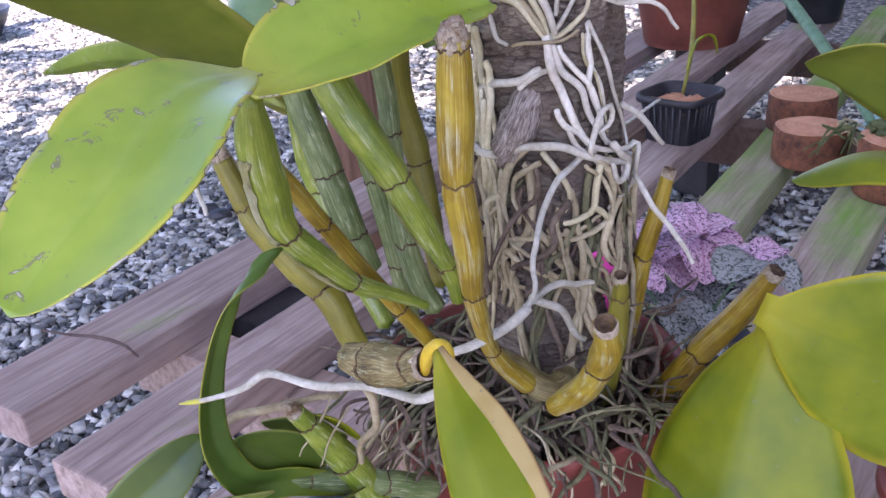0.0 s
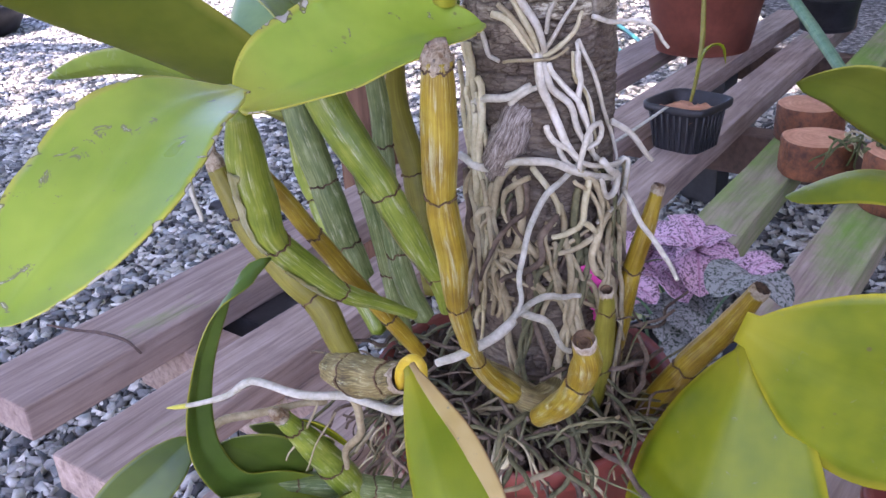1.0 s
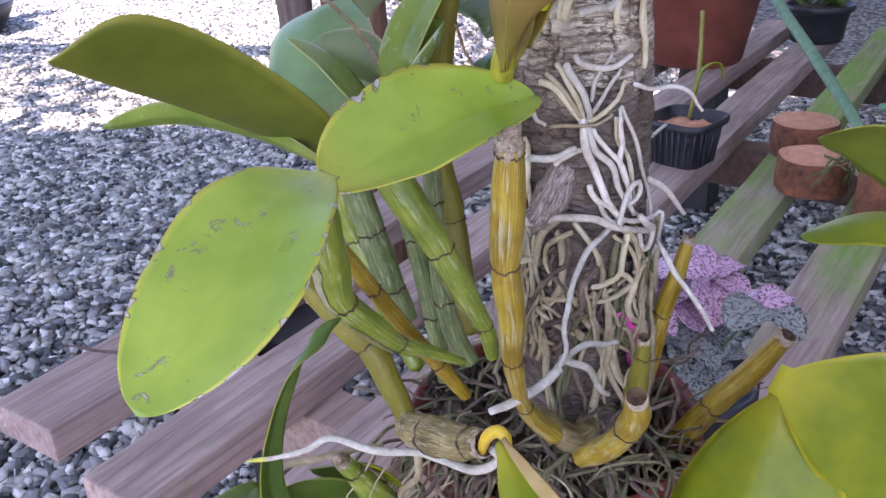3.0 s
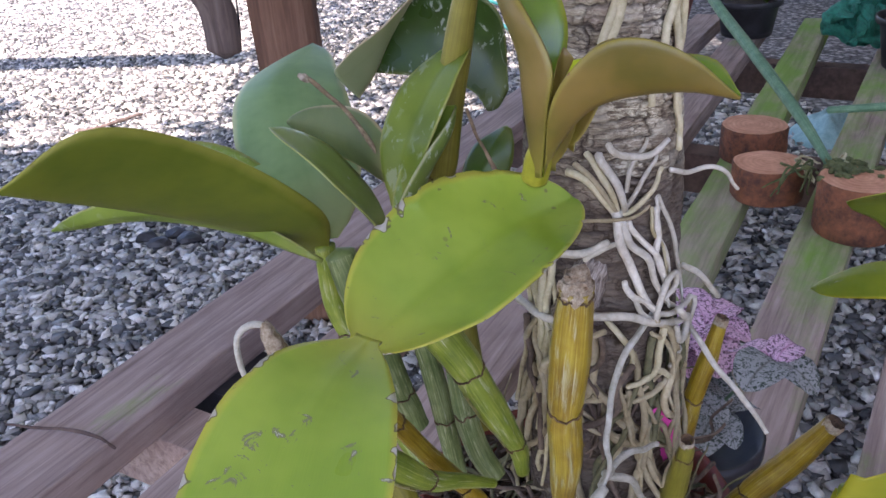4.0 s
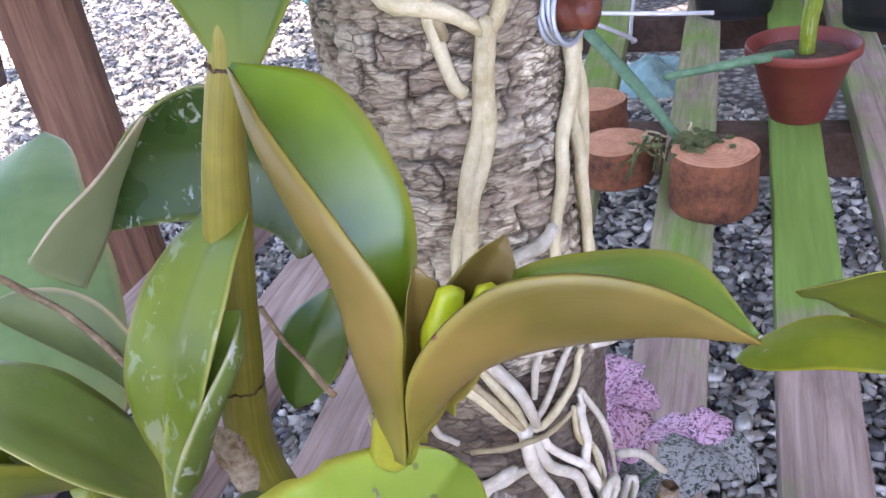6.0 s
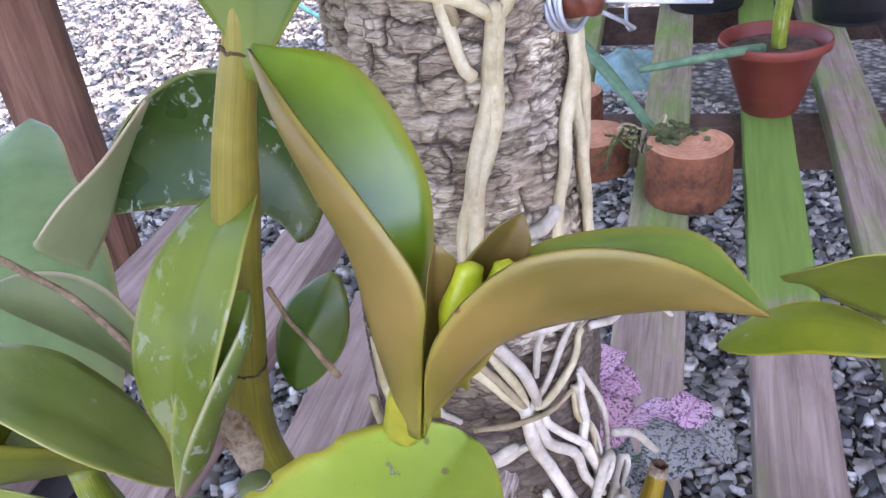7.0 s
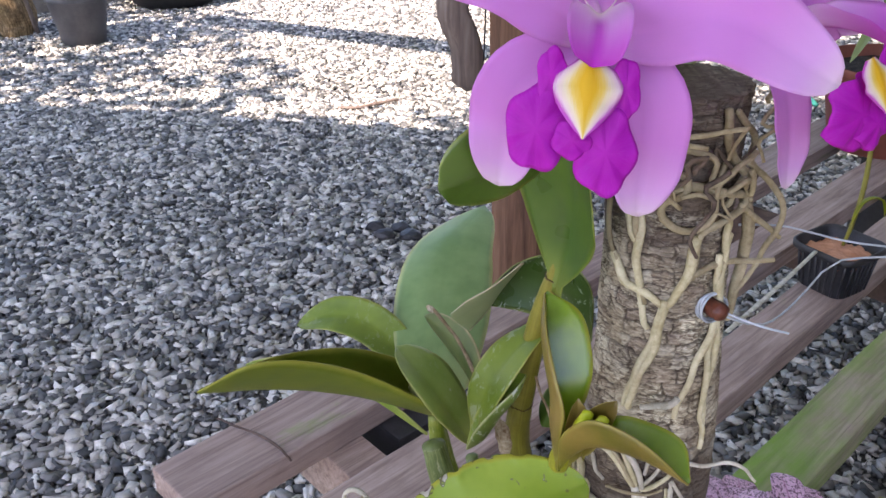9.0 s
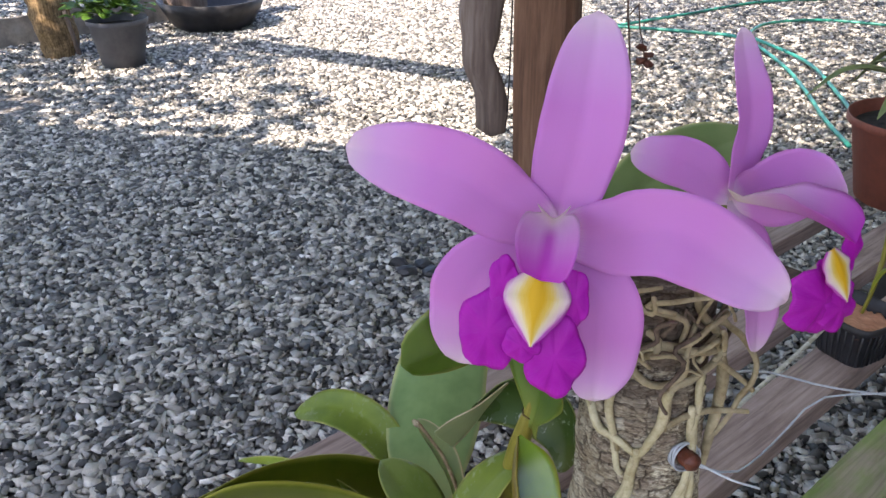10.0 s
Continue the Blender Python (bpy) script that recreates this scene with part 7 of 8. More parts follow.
def slice_log(at, r, h, tilt, label, notch=False, seed=0.0):
    """A sawn slice of a small log."""
    ob = thing("log_slice", at, label, "log slice", "sawn log slices on the bench")
    m = Matrix.Translation(at) @ Euler((tilt, 0, seed)).to_matrix().to_4x4()
    side, top = bmesh.new(), bmesh.new()
    seg = 56
    rad = [r * (1 + 0.07 * noise.noise(Vector((math.cos(2 * math.pi * k / seg) * 1.3, math.sin(2 * math.pi * k / seg) * 1.3, seed)))) * (1 - 0.34 * math.exp(-(((k - 4) / 2.6) ** 2)) if notch else 1) for k in range(seg)]
    rows = []
    for z, q in ((0, 0.97), (0.003, 1.0), (h * 0.35, 1.01), (h * 0.7, 0.99), (h - 0.003, 1.0), (h, 0.965)):
        rows.append([side.verts.new(m @ Vector((rad[k] * q * math.cos(2 * math.pi * k / seg), rad[k] * q * math.sin(2 * math.pi * k / seg), z))) for k in range(seg)])
    for a, b in zip(rows, rows[1:]):
        for k in range(seg):
            side.faces.new((a[k], a[(k + 1) % seg], b[(k + 1) % seg], b[k])).smooth = True
    side.faces.new(rows[0][::-1])
    part("rind", side, SAWNBARK, ob, "reddish-brown rind")
    ring = [top.verts.new(Vector((rad[k] * 0.965 * math.cos(2 * math.pi * k / seg), rad[k] * 0.965 * math.sin(2 * math.pi * k / seg), 0))) for k in range(seg)]
    c = top.verts.new((0, 0, 0.001))
    for k in range(seg):
        top.faces.new((ring[k], ring[(k + 1) % seg], c))
    face = part("sawn_face", top, SAWN, ob, "pale orange sawn face")
    face.matrix_world = m @ Matrix.Translation((0, 0, h + 0.0003))
    return ob


slice_log((0.614, 1.123, BENCH_Z), 0.058, 0.082, 0.0, "thick orange sawn log slice", True, 0.4)
slice_log((0.549, 1.278, BENCH_Z), 0.056, 0.056, 0.0, "orange sawn log slice with a small plant on it", False, 2.0)
slice_log((0.600, 1.45, BENCH_Z), 0.058, 0.060, 0.0, "orange sawn log slice", False, 3.1)

# ---- what else stands on the bench ----
def polka_leaf(parent, base, tip, width, side, material, seed, droop=0.25):
    base, tip = Vector(base), Vector(tip)
    mid = base.lerp(tip, 0.5) + Vector((0, 0, droop * (tip - base).length))
    return leaf(parent, [base, base.lerp(mid, 0.6), mid.lerp(tip, 0.4), tip], width, side, material, fold=0.16, peak=0.44, seed=seed, wave=0.04, n=14, m=4, thick=0.0006, blunt=0.62)


polka = thing("polka_dot_plant", (0.175, 0.61, BENCH_Z), "pink polka-dot plant with speckled leaves in a dark pot", "plant")
bm = bmesh.new()
lathe(bm, [(0, 0), (0.04, 0), (0.042, 0.003), (0.054, 0.085), (0.057, 0.087), (0.057, 0.10), (0.054, 0.10), (0.05, 0.085), (0, 0.08)], 40, (0.175, 0.61, BENCH_Z))
part("pot", bm, BLACKPLASTIC, polka, "small black plastic pot")
rr = rng(31)
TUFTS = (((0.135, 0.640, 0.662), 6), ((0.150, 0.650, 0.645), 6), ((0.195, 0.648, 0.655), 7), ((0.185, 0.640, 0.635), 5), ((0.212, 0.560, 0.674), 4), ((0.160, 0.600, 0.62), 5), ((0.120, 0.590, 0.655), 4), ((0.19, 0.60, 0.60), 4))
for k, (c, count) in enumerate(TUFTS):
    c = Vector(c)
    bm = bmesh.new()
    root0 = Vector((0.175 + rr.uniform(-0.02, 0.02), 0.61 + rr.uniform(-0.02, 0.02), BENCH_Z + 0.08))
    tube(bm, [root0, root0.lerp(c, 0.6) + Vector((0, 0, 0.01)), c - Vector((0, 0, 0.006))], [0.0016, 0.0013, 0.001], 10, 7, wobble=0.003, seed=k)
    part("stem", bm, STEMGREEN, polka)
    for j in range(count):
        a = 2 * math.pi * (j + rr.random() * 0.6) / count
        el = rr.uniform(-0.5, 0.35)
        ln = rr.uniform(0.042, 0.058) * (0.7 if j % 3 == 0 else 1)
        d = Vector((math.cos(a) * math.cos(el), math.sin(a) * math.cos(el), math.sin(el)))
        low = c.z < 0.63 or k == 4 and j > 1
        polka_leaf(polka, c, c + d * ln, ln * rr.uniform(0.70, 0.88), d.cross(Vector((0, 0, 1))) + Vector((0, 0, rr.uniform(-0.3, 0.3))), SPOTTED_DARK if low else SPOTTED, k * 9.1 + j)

petal_fall = thing("fallen_petal", (0.078, 0.425, 0.70), "curled magenta petal caught among the roots", "petal")
bm = bmesh.new()
blade(bm, [(0.066, 0.412, 0.760), (0.070, 0.416, 0.745), (0.072, 0.420, 0.728), (0.070, 0.425, 0.712)], 0.022, (0.3, -0.5, 0.8), 0.5, 0.5, 0.3, 0.0006, 0.2, 16, 5, 0.5, 3.0)
part("petal", bm, MAGENTA, petal_fall)

# low leaves in the shade of the pot
rosette = thing("low_orchid", (-0.075, 0.42, BENCH_Z), "low dark-leaved plant beside the pot", "orchid")
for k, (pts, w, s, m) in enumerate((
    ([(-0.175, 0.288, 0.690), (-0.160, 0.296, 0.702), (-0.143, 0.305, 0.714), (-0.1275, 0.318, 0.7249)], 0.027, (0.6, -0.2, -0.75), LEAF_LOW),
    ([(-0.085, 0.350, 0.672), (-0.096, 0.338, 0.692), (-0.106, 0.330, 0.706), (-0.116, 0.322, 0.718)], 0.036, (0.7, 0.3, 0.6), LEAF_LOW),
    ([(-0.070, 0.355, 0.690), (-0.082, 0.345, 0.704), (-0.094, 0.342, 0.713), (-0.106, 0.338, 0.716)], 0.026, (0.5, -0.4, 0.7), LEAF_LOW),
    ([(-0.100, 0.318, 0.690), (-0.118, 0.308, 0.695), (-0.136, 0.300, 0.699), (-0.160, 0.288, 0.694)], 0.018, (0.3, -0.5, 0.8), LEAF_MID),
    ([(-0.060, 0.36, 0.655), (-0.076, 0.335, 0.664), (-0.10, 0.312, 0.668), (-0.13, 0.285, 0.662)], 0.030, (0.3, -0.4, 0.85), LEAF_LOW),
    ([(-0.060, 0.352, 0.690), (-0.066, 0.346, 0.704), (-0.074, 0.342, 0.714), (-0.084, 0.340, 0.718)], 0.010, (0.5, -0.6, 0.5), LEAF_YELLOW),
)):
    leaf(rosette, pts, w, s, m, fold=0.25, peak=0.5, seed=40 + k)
cane(rosette, [(-0.0866, 0.33, 0.7261), (-0.0787, 0.338, 0.7062), (-0.068, 0.35, 0.6764), (-0.058, 0.36, 0.645)], [0.0045, 0.0070, 0.0088, 0.008], (0.12, 0.55), CANE_GREEN, seed=21.0, cut=True, husk=0.006)
cane(rosette, [(-0.0975, 0.337, 0.6800), (-0.072, 0.350, 0.668), (-0.0471, 0.360, 0.6545), (-0.028, 0.372, 0.640)], [0.0045, 0.0066, 0.0068, 0.0066], (0.12, 0.62), CANE_GREY, seed=22.0)
for k, (pts, r, m) in enumerate((
    ([(-0.128, 0.325, 0.716), (-0.116, 0.331, 0.7245), (-0.0989, 0.335, 0.7265), (-0.080, 0.341, 0.7260), (-0.0675, 0.345, 0.7239)], 0.0021, ROOT_TAN_SHADE),
    ([(-0.052, 0.315, 0.752), (-0.047, 0.320, 0.735), (-0.050, 0.326, 0.718), (-0.058, 0.332, 0.704), (-0.060, 0.338, 0.688)], 0.0019, ROOT_TAN_SHADE),
    ([(-0.070, 0.338, 0.728), (-0.078, 0.334, 0.714), (-0.088, 0.330, 0.700)], 0.0006, ROOT_TAN_SHADE),
    ([(-0.062, 0.338, 0.722), (-0.072, 0.330, 0.709), (-0.078, 0.328, 0.695)], 0.0005, ROOT_TAN_SHADE),
    ([(-0.040, 0.338, 0.728), (-0.035, 0.342, 0.708), (-0.040, 0.350, 0.690), (-0.030, 0.356, 0.668)], 0.0012, ROOT_BROWN),
)):
    root(rosette, pts, r, m, 50.0 + k, wobble=0.002)
bm = bmesh.new()
lathe(bm, [(0, 0), (0.045, 0), (0.05, 0.07), (0.053, 0.07), (0.053, 0.08), (0.048, 0.08), (0, 0.07)], 36, (-0.085, 0.425, BENCH_Z))
part("pot", bm, BLACKPLASTIC, rosette, "small black pot")
bm = bmesh.new()
tube(bm, [(-0.085, 0.425, 0.55), (-0.08, 0.41, 0.59), (-0.06, 0.375, 0.645)], [0.007, 0.008, 0.006], 14, 12)
part("pseudobulb", bm, CANE_GREEN, rosette)
# hooked root and dry bulb tip behind the twin leaves
root(orchid, [(-0.114, 0.408, 0.820), (-0.122, 0.411, 0.834), (-0.132, 0.415, 0.836), (-0.140, 0.418, 0.828), (-0.141, 0.418, 0.812), (-0.138, 0.416, 0.795)], 0.0017, ROOT_FRESH, 17.0, wobble=0.0008)

# neighbour's pot
bm = bmesh.new()
lathe(bm, [(0, 0), (0.05, 0), (0.065, 0.11), (0.069, 0.112), (0.069, 0.125), (0.064, 0.125), (0.06, 0.105), (0, 0.10)], 40, (0.305, 0.385, BENCH_Z))
part("pot", bm, TERRACOTTA, sideplant, "dull red plastic pot")

# red pot with a bare-stemmed plant
red = pot("plant_pot", (0.905, 1.315, BENCH_Z), 0.088, 0.045, 0.125, TERRACOTTA, "round red plastic pot with a tall green stem", soil=CHIP, fill=0.86)
redplant = thing("succulent", (0.905, 1.315, BENCH_Z + 0.11), "upright green stem growing in the red pot", "plant")
bm = bmesh.new()
tube(bm, [(0.90, 1.30, 0.58), (0.895, 1.29, 0.66), (0.91, 1.28, 0.76), (0.92, 1.27, 0.9)], [0.012, 0.013, 0.012, 0.010], 20, 12, 0.04, 5)
part("stem", bm, CANE_GREEN, redplant)
bm = bmesh.new()
tube(bm, [(0.87, 1.30, 0.595), (0.80, 1.29, 0.605), (0.73, 1.31, 0.60), (0.67, 1.34, 0.592)], [0.008, 0.008, 0.007, 0.006], 20, 10, 0.03, 5)
part("stem", bm, STEMGREEN, redplant, "creeping green stem")
# plant stem over the log slices
sliceplant = thing("climbing_orchid", (0.61, 1.21, BENCH_Z + 0.06), "long bluish-green stem rising from the log slices", "orchid")
bm = bmesh.new()
tube(bm, [(0.615, 1.21, 0.545), (0.625, 1.33, 0.58), (0.635, 1.46, 0.61), (0.645, 1.60, 0.64), (0.66, 1.85, 0.70), (0.68, 2.1, 0.80)], [0.007, 0.010, 0.011, 0.011, 0.010, 0.008], 40, 12, 0.03, 5)
part("stem", bm, STEMGREEN, sliceplant)
for k in range(16):
    c = Vector((0.59 + rr.uniform(-0.05, 0.05), 1.205 + rr.uniform(-0.04, 0.04), 0.545))
    root(sliceplant, [c, c + Vector((rr.uniform(-0.03, 0.03), rr.uniform(-0.03, 0.03), 0.008)), c + Vector((rr.uniform(-0.06, 0.06), rr.uniform(-0.06, 0.02), -0.02 - 0.02 * rr.random()))], 0.0018, rr.choice((ROOT_BROWN, MOSS, ROOT_CREAM)), k * 2.3)
bm = bmesh.new()
for k in range(60):
    c = Vector((0.605 + rr.gauss(0, 0.018), 1.155 + rr.gauss(0, 0.014), 0.560 + rr.uniform(0, 0.01)))
    bmesh.ops.create_icosphere(bm, subdivisions=1, radius=1.0, matrix=Matrix.Translation(c) @ Matrix.Diagonal((rr.uniform(0.004, 0.010), rr.uniform(0.004, 0.010), rr.uniform(0.003, 0.006), 1)))
part("moss", bm, MOSS, sliceplant, "tuft of olive moss")

# black net pot
net = thing("net_pot", (0.382, 1.435, BENCH_Z), "black plastic net pot with bark and a seedling", "pot")


def squared(a):
    """How much farther out a square pot with rounded corners reaches at the turn a."""
    a += radians(45)
    return 0.94 / (abs(math.cos(a)) ** 5 + abs(math.sin(a)) ** 5) ** 0.2


def square_lathe(bm, profile, at, seg=64):
    o = Vector(at)
    lathe(bm, profile, seg, at)
    for v in bm.verts:
        d = v.co - o
        q = squared(math.atan2(d.y, d.x))
        v.co.x, v.co.y = o.x + d.x * q, o.y + d.y * q


NET = (0.382, 1.435, BENCH_Z)
bm = bmesh.new()
square_lathe(bm, [(0.046, 0), (0.054, 0.068), (0.064, 0.070), (0.066, 0.074), (0.066, 0.082), (0.063, 0.084), (0.060, 0.082), (0.056, 0.074), (0.046, 0.05), (0.042, 0.004)], NET)
part("rim", bm, BLACKPLASTIC, net)
for k in range(28):
    a = 2 * math.pi * k / 28
    q = squared(a)
    bm = bmesh.new()
    tube(bm, [(NET[0] + 0.047 * q * math.cos(a), NET[1] + 0.047 * q * math.sin(a), BENCH_Z + 0.002), (NET[0] + 0.056 * q * math.cos(a), NET[1] + 0.056 * q * math.sin(a), BENCH_Z + 0.070)], [0.0022, 0.0022], 2, 6)
    part("rib", bm, BLACKPLASTIC, net)
bm = bmesh.new()
square_lathe(bm, [(0, 0.066), (0.015, 0.070), (0.03, 0.067), (0.045, 0.064), (0.053, 0.062), (0.050, 0.05), (0, 0.05)], NET)
for v in bm.verts:
    v.co.z += 0.010 * noise.noise(v.co * 90)
part("bark_mix", bm, SAWN, net, "orange bark mix")
bm = bmesh.new()
tube(bm, [(0.385, 1.43, 0.56), (0.392, 1.43, 0.60), (0.40, 1.44, 0.66), (0.40, 1.45, 0.74)], [0.003, 0.004, 0.0045, 0.004], 16, 8)
part("stem", bm, CANE_OLIVE, net)
leaf(net, [(0.39, 1.43, 0.60), (0.40, 1.41, 0.65), (0.42, 1.40, 0.66), (0.43, 1.40, 0.63)], 0.018, (0, -1, 0.3), LEAF_YELLOW, "yellow curling leaf", fold=0.3, seed=51)

# big clay-red pot with a bromeliad
big = pot("plant_pot", (0.605, 2.20, BENCH_Z), 0.166, 0.115, 0.21, CLAY, "large clay-red pot with dark soil", rim=0.012, lip=0.022, soil=SOIL, fill=0.88)
brom = thing("bromeliad", (0.62, 2.22, BENCH_Z + 0.19), "grey-green strap-leaved plant in the clay-red pot", "plant")
for k in range(9):
    a = radians(150 + k * 41 + rr.uniform(-8, 8))
    ln = rr.uniform(0.22, 0.34)
    d = Vector((math.cos(a), math.sin(a), 0))
    o = Vector((0.66, 2.24, BENCH_Z + 0.18)) if k else Vector((0.66, 2.24, BENCH_Z + 0.18))
    leaf(brom, [o, o + d * ln * 0.3 + Vector((0, 0, 0.10)), o + d * ln * 0.7 + Vector((0, 0, 0.13)), o + d * ln + Vector((0, 0, 0.06))], 0.045, d.cross(Vector((0, 0, 1))), AGAVE, fold=0.35, peak=0.35, seed=60 + k, base=0.7)

# dark tubs at the far end of the bench
for k, (x, y, r, h) in enumerate(((1.20, 1.90, 0.11, 0.12), (1.36, 1.62, 0.10, 0.14), (0.98, 2.36, 0.09, 0.10))):
    tub = pot("plant_pot", (x, y, BENCH_Z), r, r * 0.75, h, BLACKPLASTIC, "black plastic tub of seedlings", soil=CHIP, fill=0.9)
    clump = thing("seedling", (x, y, BENCH_Z + h * 0.9), "small leafy seedling in a black tub", "plant")
    for j in range(9):
        a = rr.uniform(0, 6.28)
        d = Vector((math.cos(a), math.sin(a), 0.7))
        o = Vector((x + rr.uniform(-0.04, 0.04), y + rr.uniform(-0.04, 0.04), BENCH_Z + h * 0.9))
        leaf(clump, [o, o + d * 0.04, o + d * 0.07, o + d * 0.09 - Vector((0, 0, 0.03))], 0.03, d.cross(Vector((0, 0, 1))), GRASS if k != 1 else LEAF_RED, fold=0.2, seed=80 + j, n=10, m=3)
# green shade net heaped under and beyond the bench
heap = thing("shade_net", (1.50, 2.72, 0.0), "crumpled turquoise shade net on the gravel", "net")
bm = bmesh.new()
bmesh.ops.create_grid(bm, x_segments=50, y_segments=50, size=0.2, matrix=Matrix.Translation((1.50, 2.72, 0.03)))
for v in bm.verts:
    v.co.z += 0.05 + 0.07 * noise.fractal(v.co * 7, 1.0, 2.0, 4)
    v.co.z *= 1 - smooth_step(((v.co.x - 1.50) ** 2 + (v.co.y - 2.72) ** 2) / 0.036)
for f in bm.faces:
    f.smooth = True
bmesh.ops.delete(bm, geom=[f for f in bm.faces if max(v.co.z for v in f.verts) < 0.004], context='FACES')
part("netting", bm, MESH, heap)

bundle = thing("net_bundle", (1.21, 2.16, BENCH_Z), "crumpled bundle of green shade netting on the bench", "net")
bm = bmesh.new()
bmesh.ops.create_icosphere(bm, subdivisions=5, radius=0.075, matrix=Matrix.Translation((1.21, 2.16, BENCH_Z + 0.055)) @ Matrix.Diagonal((1.1, 0.9, 0.75, 1)))
for v in bm.verts:
    v.co += 0.045 * Vector(noise.noise_vector(v.co * 22)) + 0.018 * Vector(noise.noise_vector(v.co * 60))
    v.co.z = max(v.co.z, BENCH_Z + 0.001)
part("netting", bm, GREENNET, bundle)

# twig caught on the outer board
twig = thing("twig", on_bench(0.43, -0.82, 0.002), "thin dark twig lying across the board", "twig")
bm = bmesh.new()
tube(bm, [on_bench(0.405, -0.905, 0.010), on_bench(0.425, -0.86, 0.006), on_bench(0.44, -0.80, 0.004), on_bench(0.445, -0.782, -0.01)], [0.0014, 0.0018, 0.0022, 0.0016], 16, 7, wobble=0.003)
part("stick", bm, BEAM, twig)

# ---- beyond the bench ----
ground_stick = thing("stick", (-1.21, 3.65, 0.02), "thin dark stick lying on the gravel", "stick")
bm = bmesh.new()
tube(bm, [(-1.342, 3.602, 0.022), (-1.212, 3.642, 0.026), (-1.093, 3.752, 0.028)], [0.007, 0.009, 0.006], 14, 8, wobble=0.012)
part("stick", bm, DRIFT, ground_stick)
for x, y in ((-1.445, 1.683), (-2.126, 3.569)):
    pale = thing("white_stone", (x, y, 0.01), "small white stone on the grey gravel", "stone", "white stones on the gravel")
    bm = bmesh.new()
    bmesh.ops.create_icosphere(bm, subdivisions=2, radius=0.014, matrix=Matrix.Translation((x, y, 0.024)) @ Matrix.Diagonal((1.3, 0.9, 0.7, 1)))
    for v in bm.verts:
        v.co += 0.006 * Vector(noise.noise_vector(v.co * 50))
    part("stone", bm, ROOT_FRESH, pale)

hose = thing("garden_hose", (0.5, 6.0, 0.02), "turquoise-green garden hose lying in loops", "hose")
for k, pts in enumerate((
    [(-0.7, 6.35, 0.03), (-0.45, 6.42, 0.03), (0.1, 6.35, 0.03), (0.42, 6.2, 0.03), (0.62, 5.5, 0.03), (0.70, 4.9, 0.03), (0.74, 4.4, 0.03), (0.8, 4.0, 0.03)],
    [(-0.46, 6.45, 0.03), (0.0, 7.0, 0.03), (0.6, 7.7, 0.03), (1.2, 8.0, 0.03)],
    [(0.42, 6.2, 0.045), (0.6, 6.7, 0.045), (1.0, 7.0, 0.03), (1.5, 6.9, 0.03)],
    [(0.42, 6.25, 0.05), (0.75, 5.6, 0.04), (0.85, 4.9, 0.04), (0.9, 4.3, 0.03)],
)):
    bm = bmesh.new()
    tube(bm, pts, [0.011, 0.011], 60, 8)
    part("hose_run", bm, HOSE, hose)


def bush(parent, c, r, count, seed, size=0.05, material=None):
    q = rng(seed)
    for k in range(count):
        d = Vector((q.gauss(0, 1), q.gauss(0, 1), abs(q.gauss(0, 0.8)))).normalized()
        o = Vector(c) + d * r * q.uniform(0.2, 0.9)
        e = (d + Vector((q.uniform(-0.6, 0.6), q.uniform(-0.6, 0.6), q.uniform(-0.2, 0.5)))).normalized()
        leaf(parent, [o, o + e * size * 0.5, o + e * size - Vector((0, 0, size * 0.2))], size * 0.7, e.cross(Vector((0.2, 0.1, 1))), material or GRASS, fold=0.2, seed=seed + k, n=8, m=2)


grey = pot("plant_pot", (-3.36, 4.62, 0.0), 0.185, 0.125, 0.30, GREYPLASTIC, "grey plastic nursery pot on the gravel", lip=0.03, soil=SOIL)
herb = thing("leafy_plant", (-3.36, 4.62, 0.27), "bright green leafy plant in the grey pot", "plant")
bush(herb, (-3.38, 4.60, 0.33), 0.27, 170, 5, 0.085)
palm = thing("palm_trunk_planter", (-3.95, 4.75, 0.0), "rough tan palm-trunk planter", "planter")
bm = bmesh.new()
tube(bm, [(-3.93, 4.74, -0.01), (-3.95, 4.75, 0.2), (-4.0, 4.76, 0.45), (-4.06, 4.78, 0.9)], [0.115, 0.125, 0.135, 0.13], 40, 40, 0.13, 3, 0.012, 2.0)
part("trunk", bm, PALMBARK, palm)
STAKE_FOOT, STAKE_HEAD = (-3.813, 4.782, -0.005), (-3.772, 4.665, 0.312)
stake = thing("stake", STAKE_FOOT, "thin grey stake leaning beside the planter", "stake")
bm = bmesh.new()
tube(bm, [STAKE_FOOT, STAKE_HEAD], [0.016, 0.013], 14, 9, 0.08, 4, 0.004, 5.0)
part("stick", bm, DRIFT, stake)
tyre = thing("dark_tub", (-3.45, 5.85, 0.0), "low dark tub holding a brown trunk", "tub")
bm = bmesh.new()
lathe(bm, [(0, 0), (0.24, 0), (0.30, 0.04), (0.36, 0.14), (0.40, 0.22), (0.38, 0.22), (0.30, 0.10), (0, 0.09)], 40, (-3.42, 5.85, 0))
part("shell", bm, BLACKPLASTIC, tyre)
bm = bmesh.new()
tube(bm, [(-3.62, 5.8, 0.05), (-3.6, 5.8, 0.4), (-3.58, 5.8, 1.2)], [0.15, 0.13, 0.12], 20, 18, 0.05, 6, 0.01)
part("trunk", bm, DRIFT, tyre)
bm = bmesh.new()
box(bm, -3.0, 0.35, -0.02, 0.02, 0.0, 0.20, 0.006, 8, 0.01)
wall = part("wall_1", bm, WALLBLOCK)
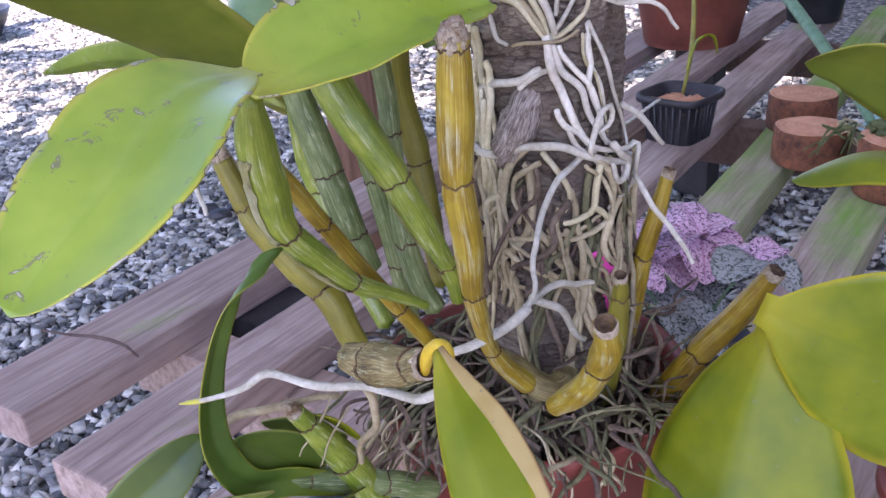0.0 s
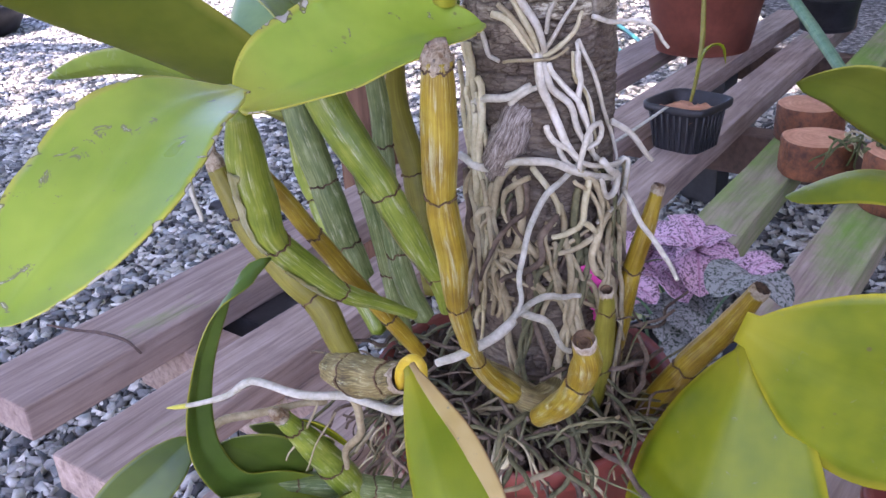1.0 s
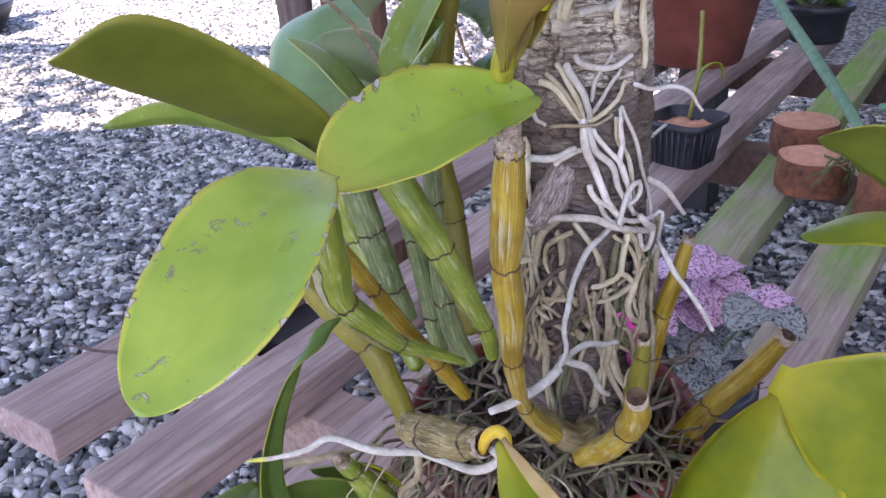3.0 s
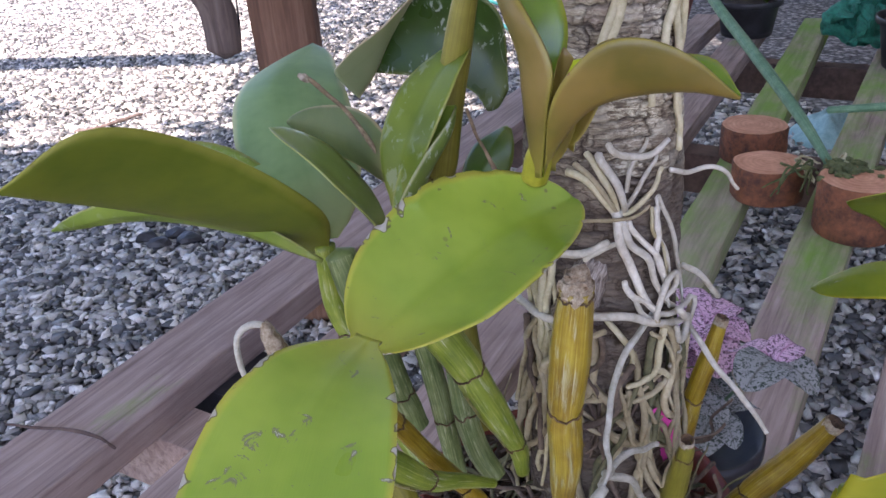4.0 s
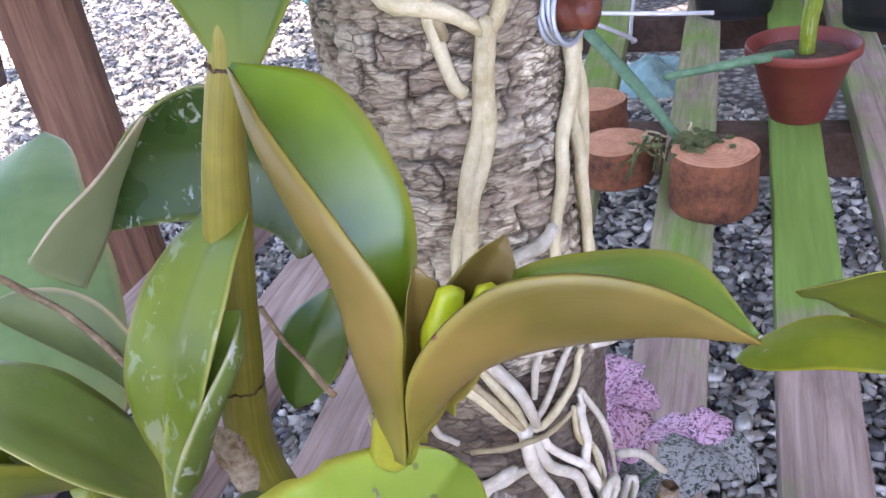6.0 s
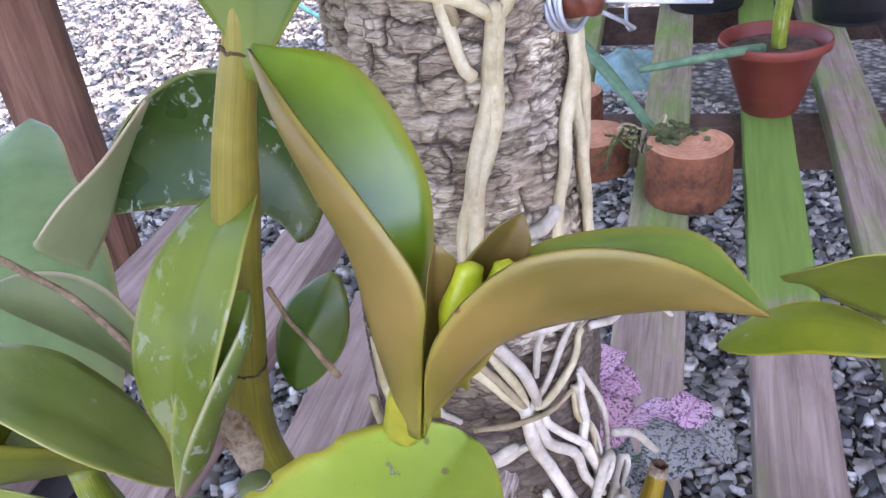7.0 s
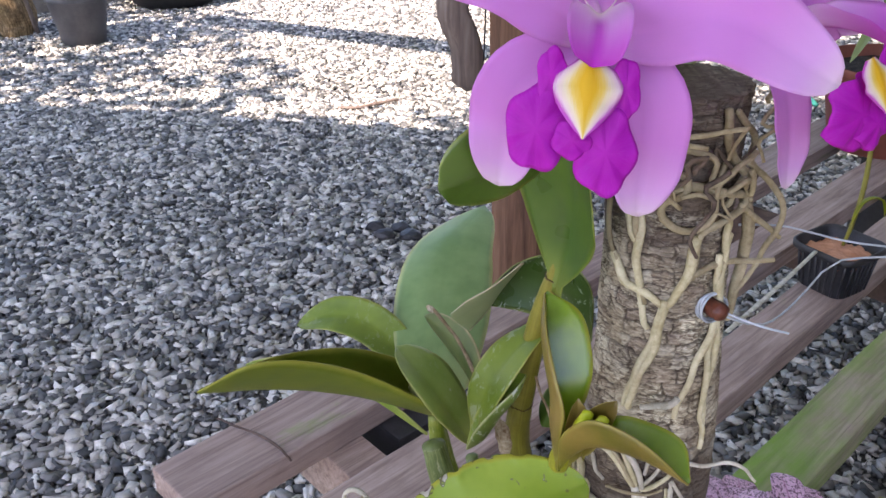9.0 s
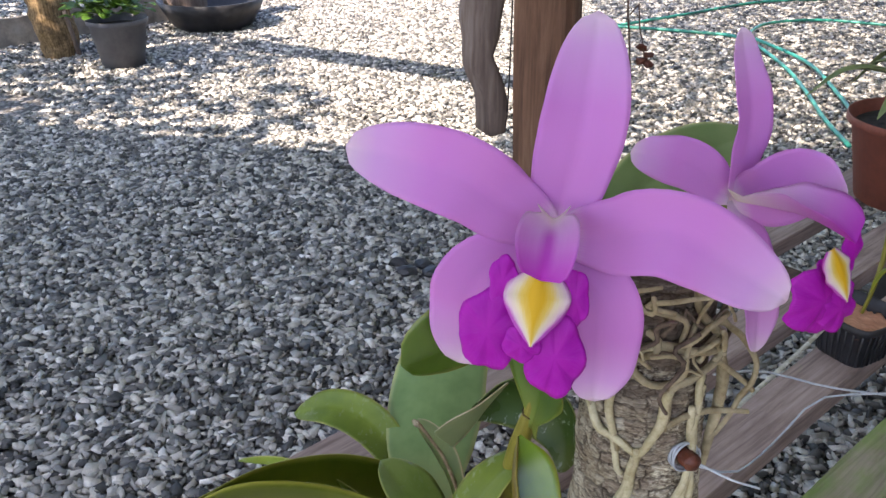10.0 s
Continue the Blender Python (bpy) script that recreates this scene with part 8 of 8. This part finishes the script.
wall.matrix_world = Matrix.Translation((-4.02, 5.72, 0)) @ Matrix.Rotation(radians(62), 4, "Z")
tagged(wall, "low weathered grey board edging along the gravel", "edging", kind="structure")
hanging = thing("hanging_twig", (-0.084, 2.0, 0.74), "dark wire with a dry twig and brown pods hanging on it", "twig")
bm = bmesh.new()
tube(bm, [(-0.060, 2.0, 0.737), (-0.066, 2.0, 0.80), (-0.076, 2.0, 0.90), (-0.084, 2.0, 0.97), (-0.10, 2.0, 1.4), (-0.11, 2.0, UNSEEN_ROOF_Z)], [0.0024, 0.0020, 0.0020], 50, 7, wobble=0.004, seed=3)
part("wire", bm, BEAM, hanging)
bm = bmesh.new()
tube(bm, [(-0.060, 2.0, 0.955), (-0.052, 1.995, 0.90), (-0.042, 1.99, 0.86), (-0.036, 1.99, 0.835)], [0.0018, 0.0016, 0.0014], 14, 7, wobble=0.003)
tube(bm, [(-0.078, 2.0, 0.93), (-0.060, 2.0, 0.955)], [0.0018, 0.0018], 4, 7)
part("twig", bm, BEAM, hanging)
for c in ((-0.044, 1.99, 0.832), (-0.030, 1.99, 0.845), (-0.028, 1.985, 0.826), (-0.046, 1.995, 0.862)):
    bm = bmesh.new()
    bmesh.ops.create_icosphere(bm, subdivisions=2, radius=0.011, matrix=Matrix.Translation(c) @ Matrix.Diagonal((1.1, 0.9, 0.8, 1)))
    for v in bm.verts:
        v.co += 0.006 * Vector(noise.noise_vector(v.co * 70))
    part("pod", bm, NAIL, hanging, "dry reddish-brown pod")
for k, (x, y) in enumerate(((-0.74, 2.36), (-0.70, 2.42), (-0.79, 2.41), (-0.66, 2.37))):
    clod = thing("charcoal_lump", (x, y, 0.01), "black lump of charcoal on the gravel", "charcoal", "charcoal lumps on the gravel")
    bm = bmesh.new()
    bmesh.ops.create_icosphere(bm, subdivisions=2, radius=0.028, matrix=Matrix.Translation((x, y, 0.022)) @ Matrix.Diagonal((1.3, 1.0, 0.7, 1)))
    for v in bm.verts:
        v.co += 0.012 * Vector(noise.noise_vector(v.co * 30))
    part("lump", bm, BLACKPLASTIC, clod)
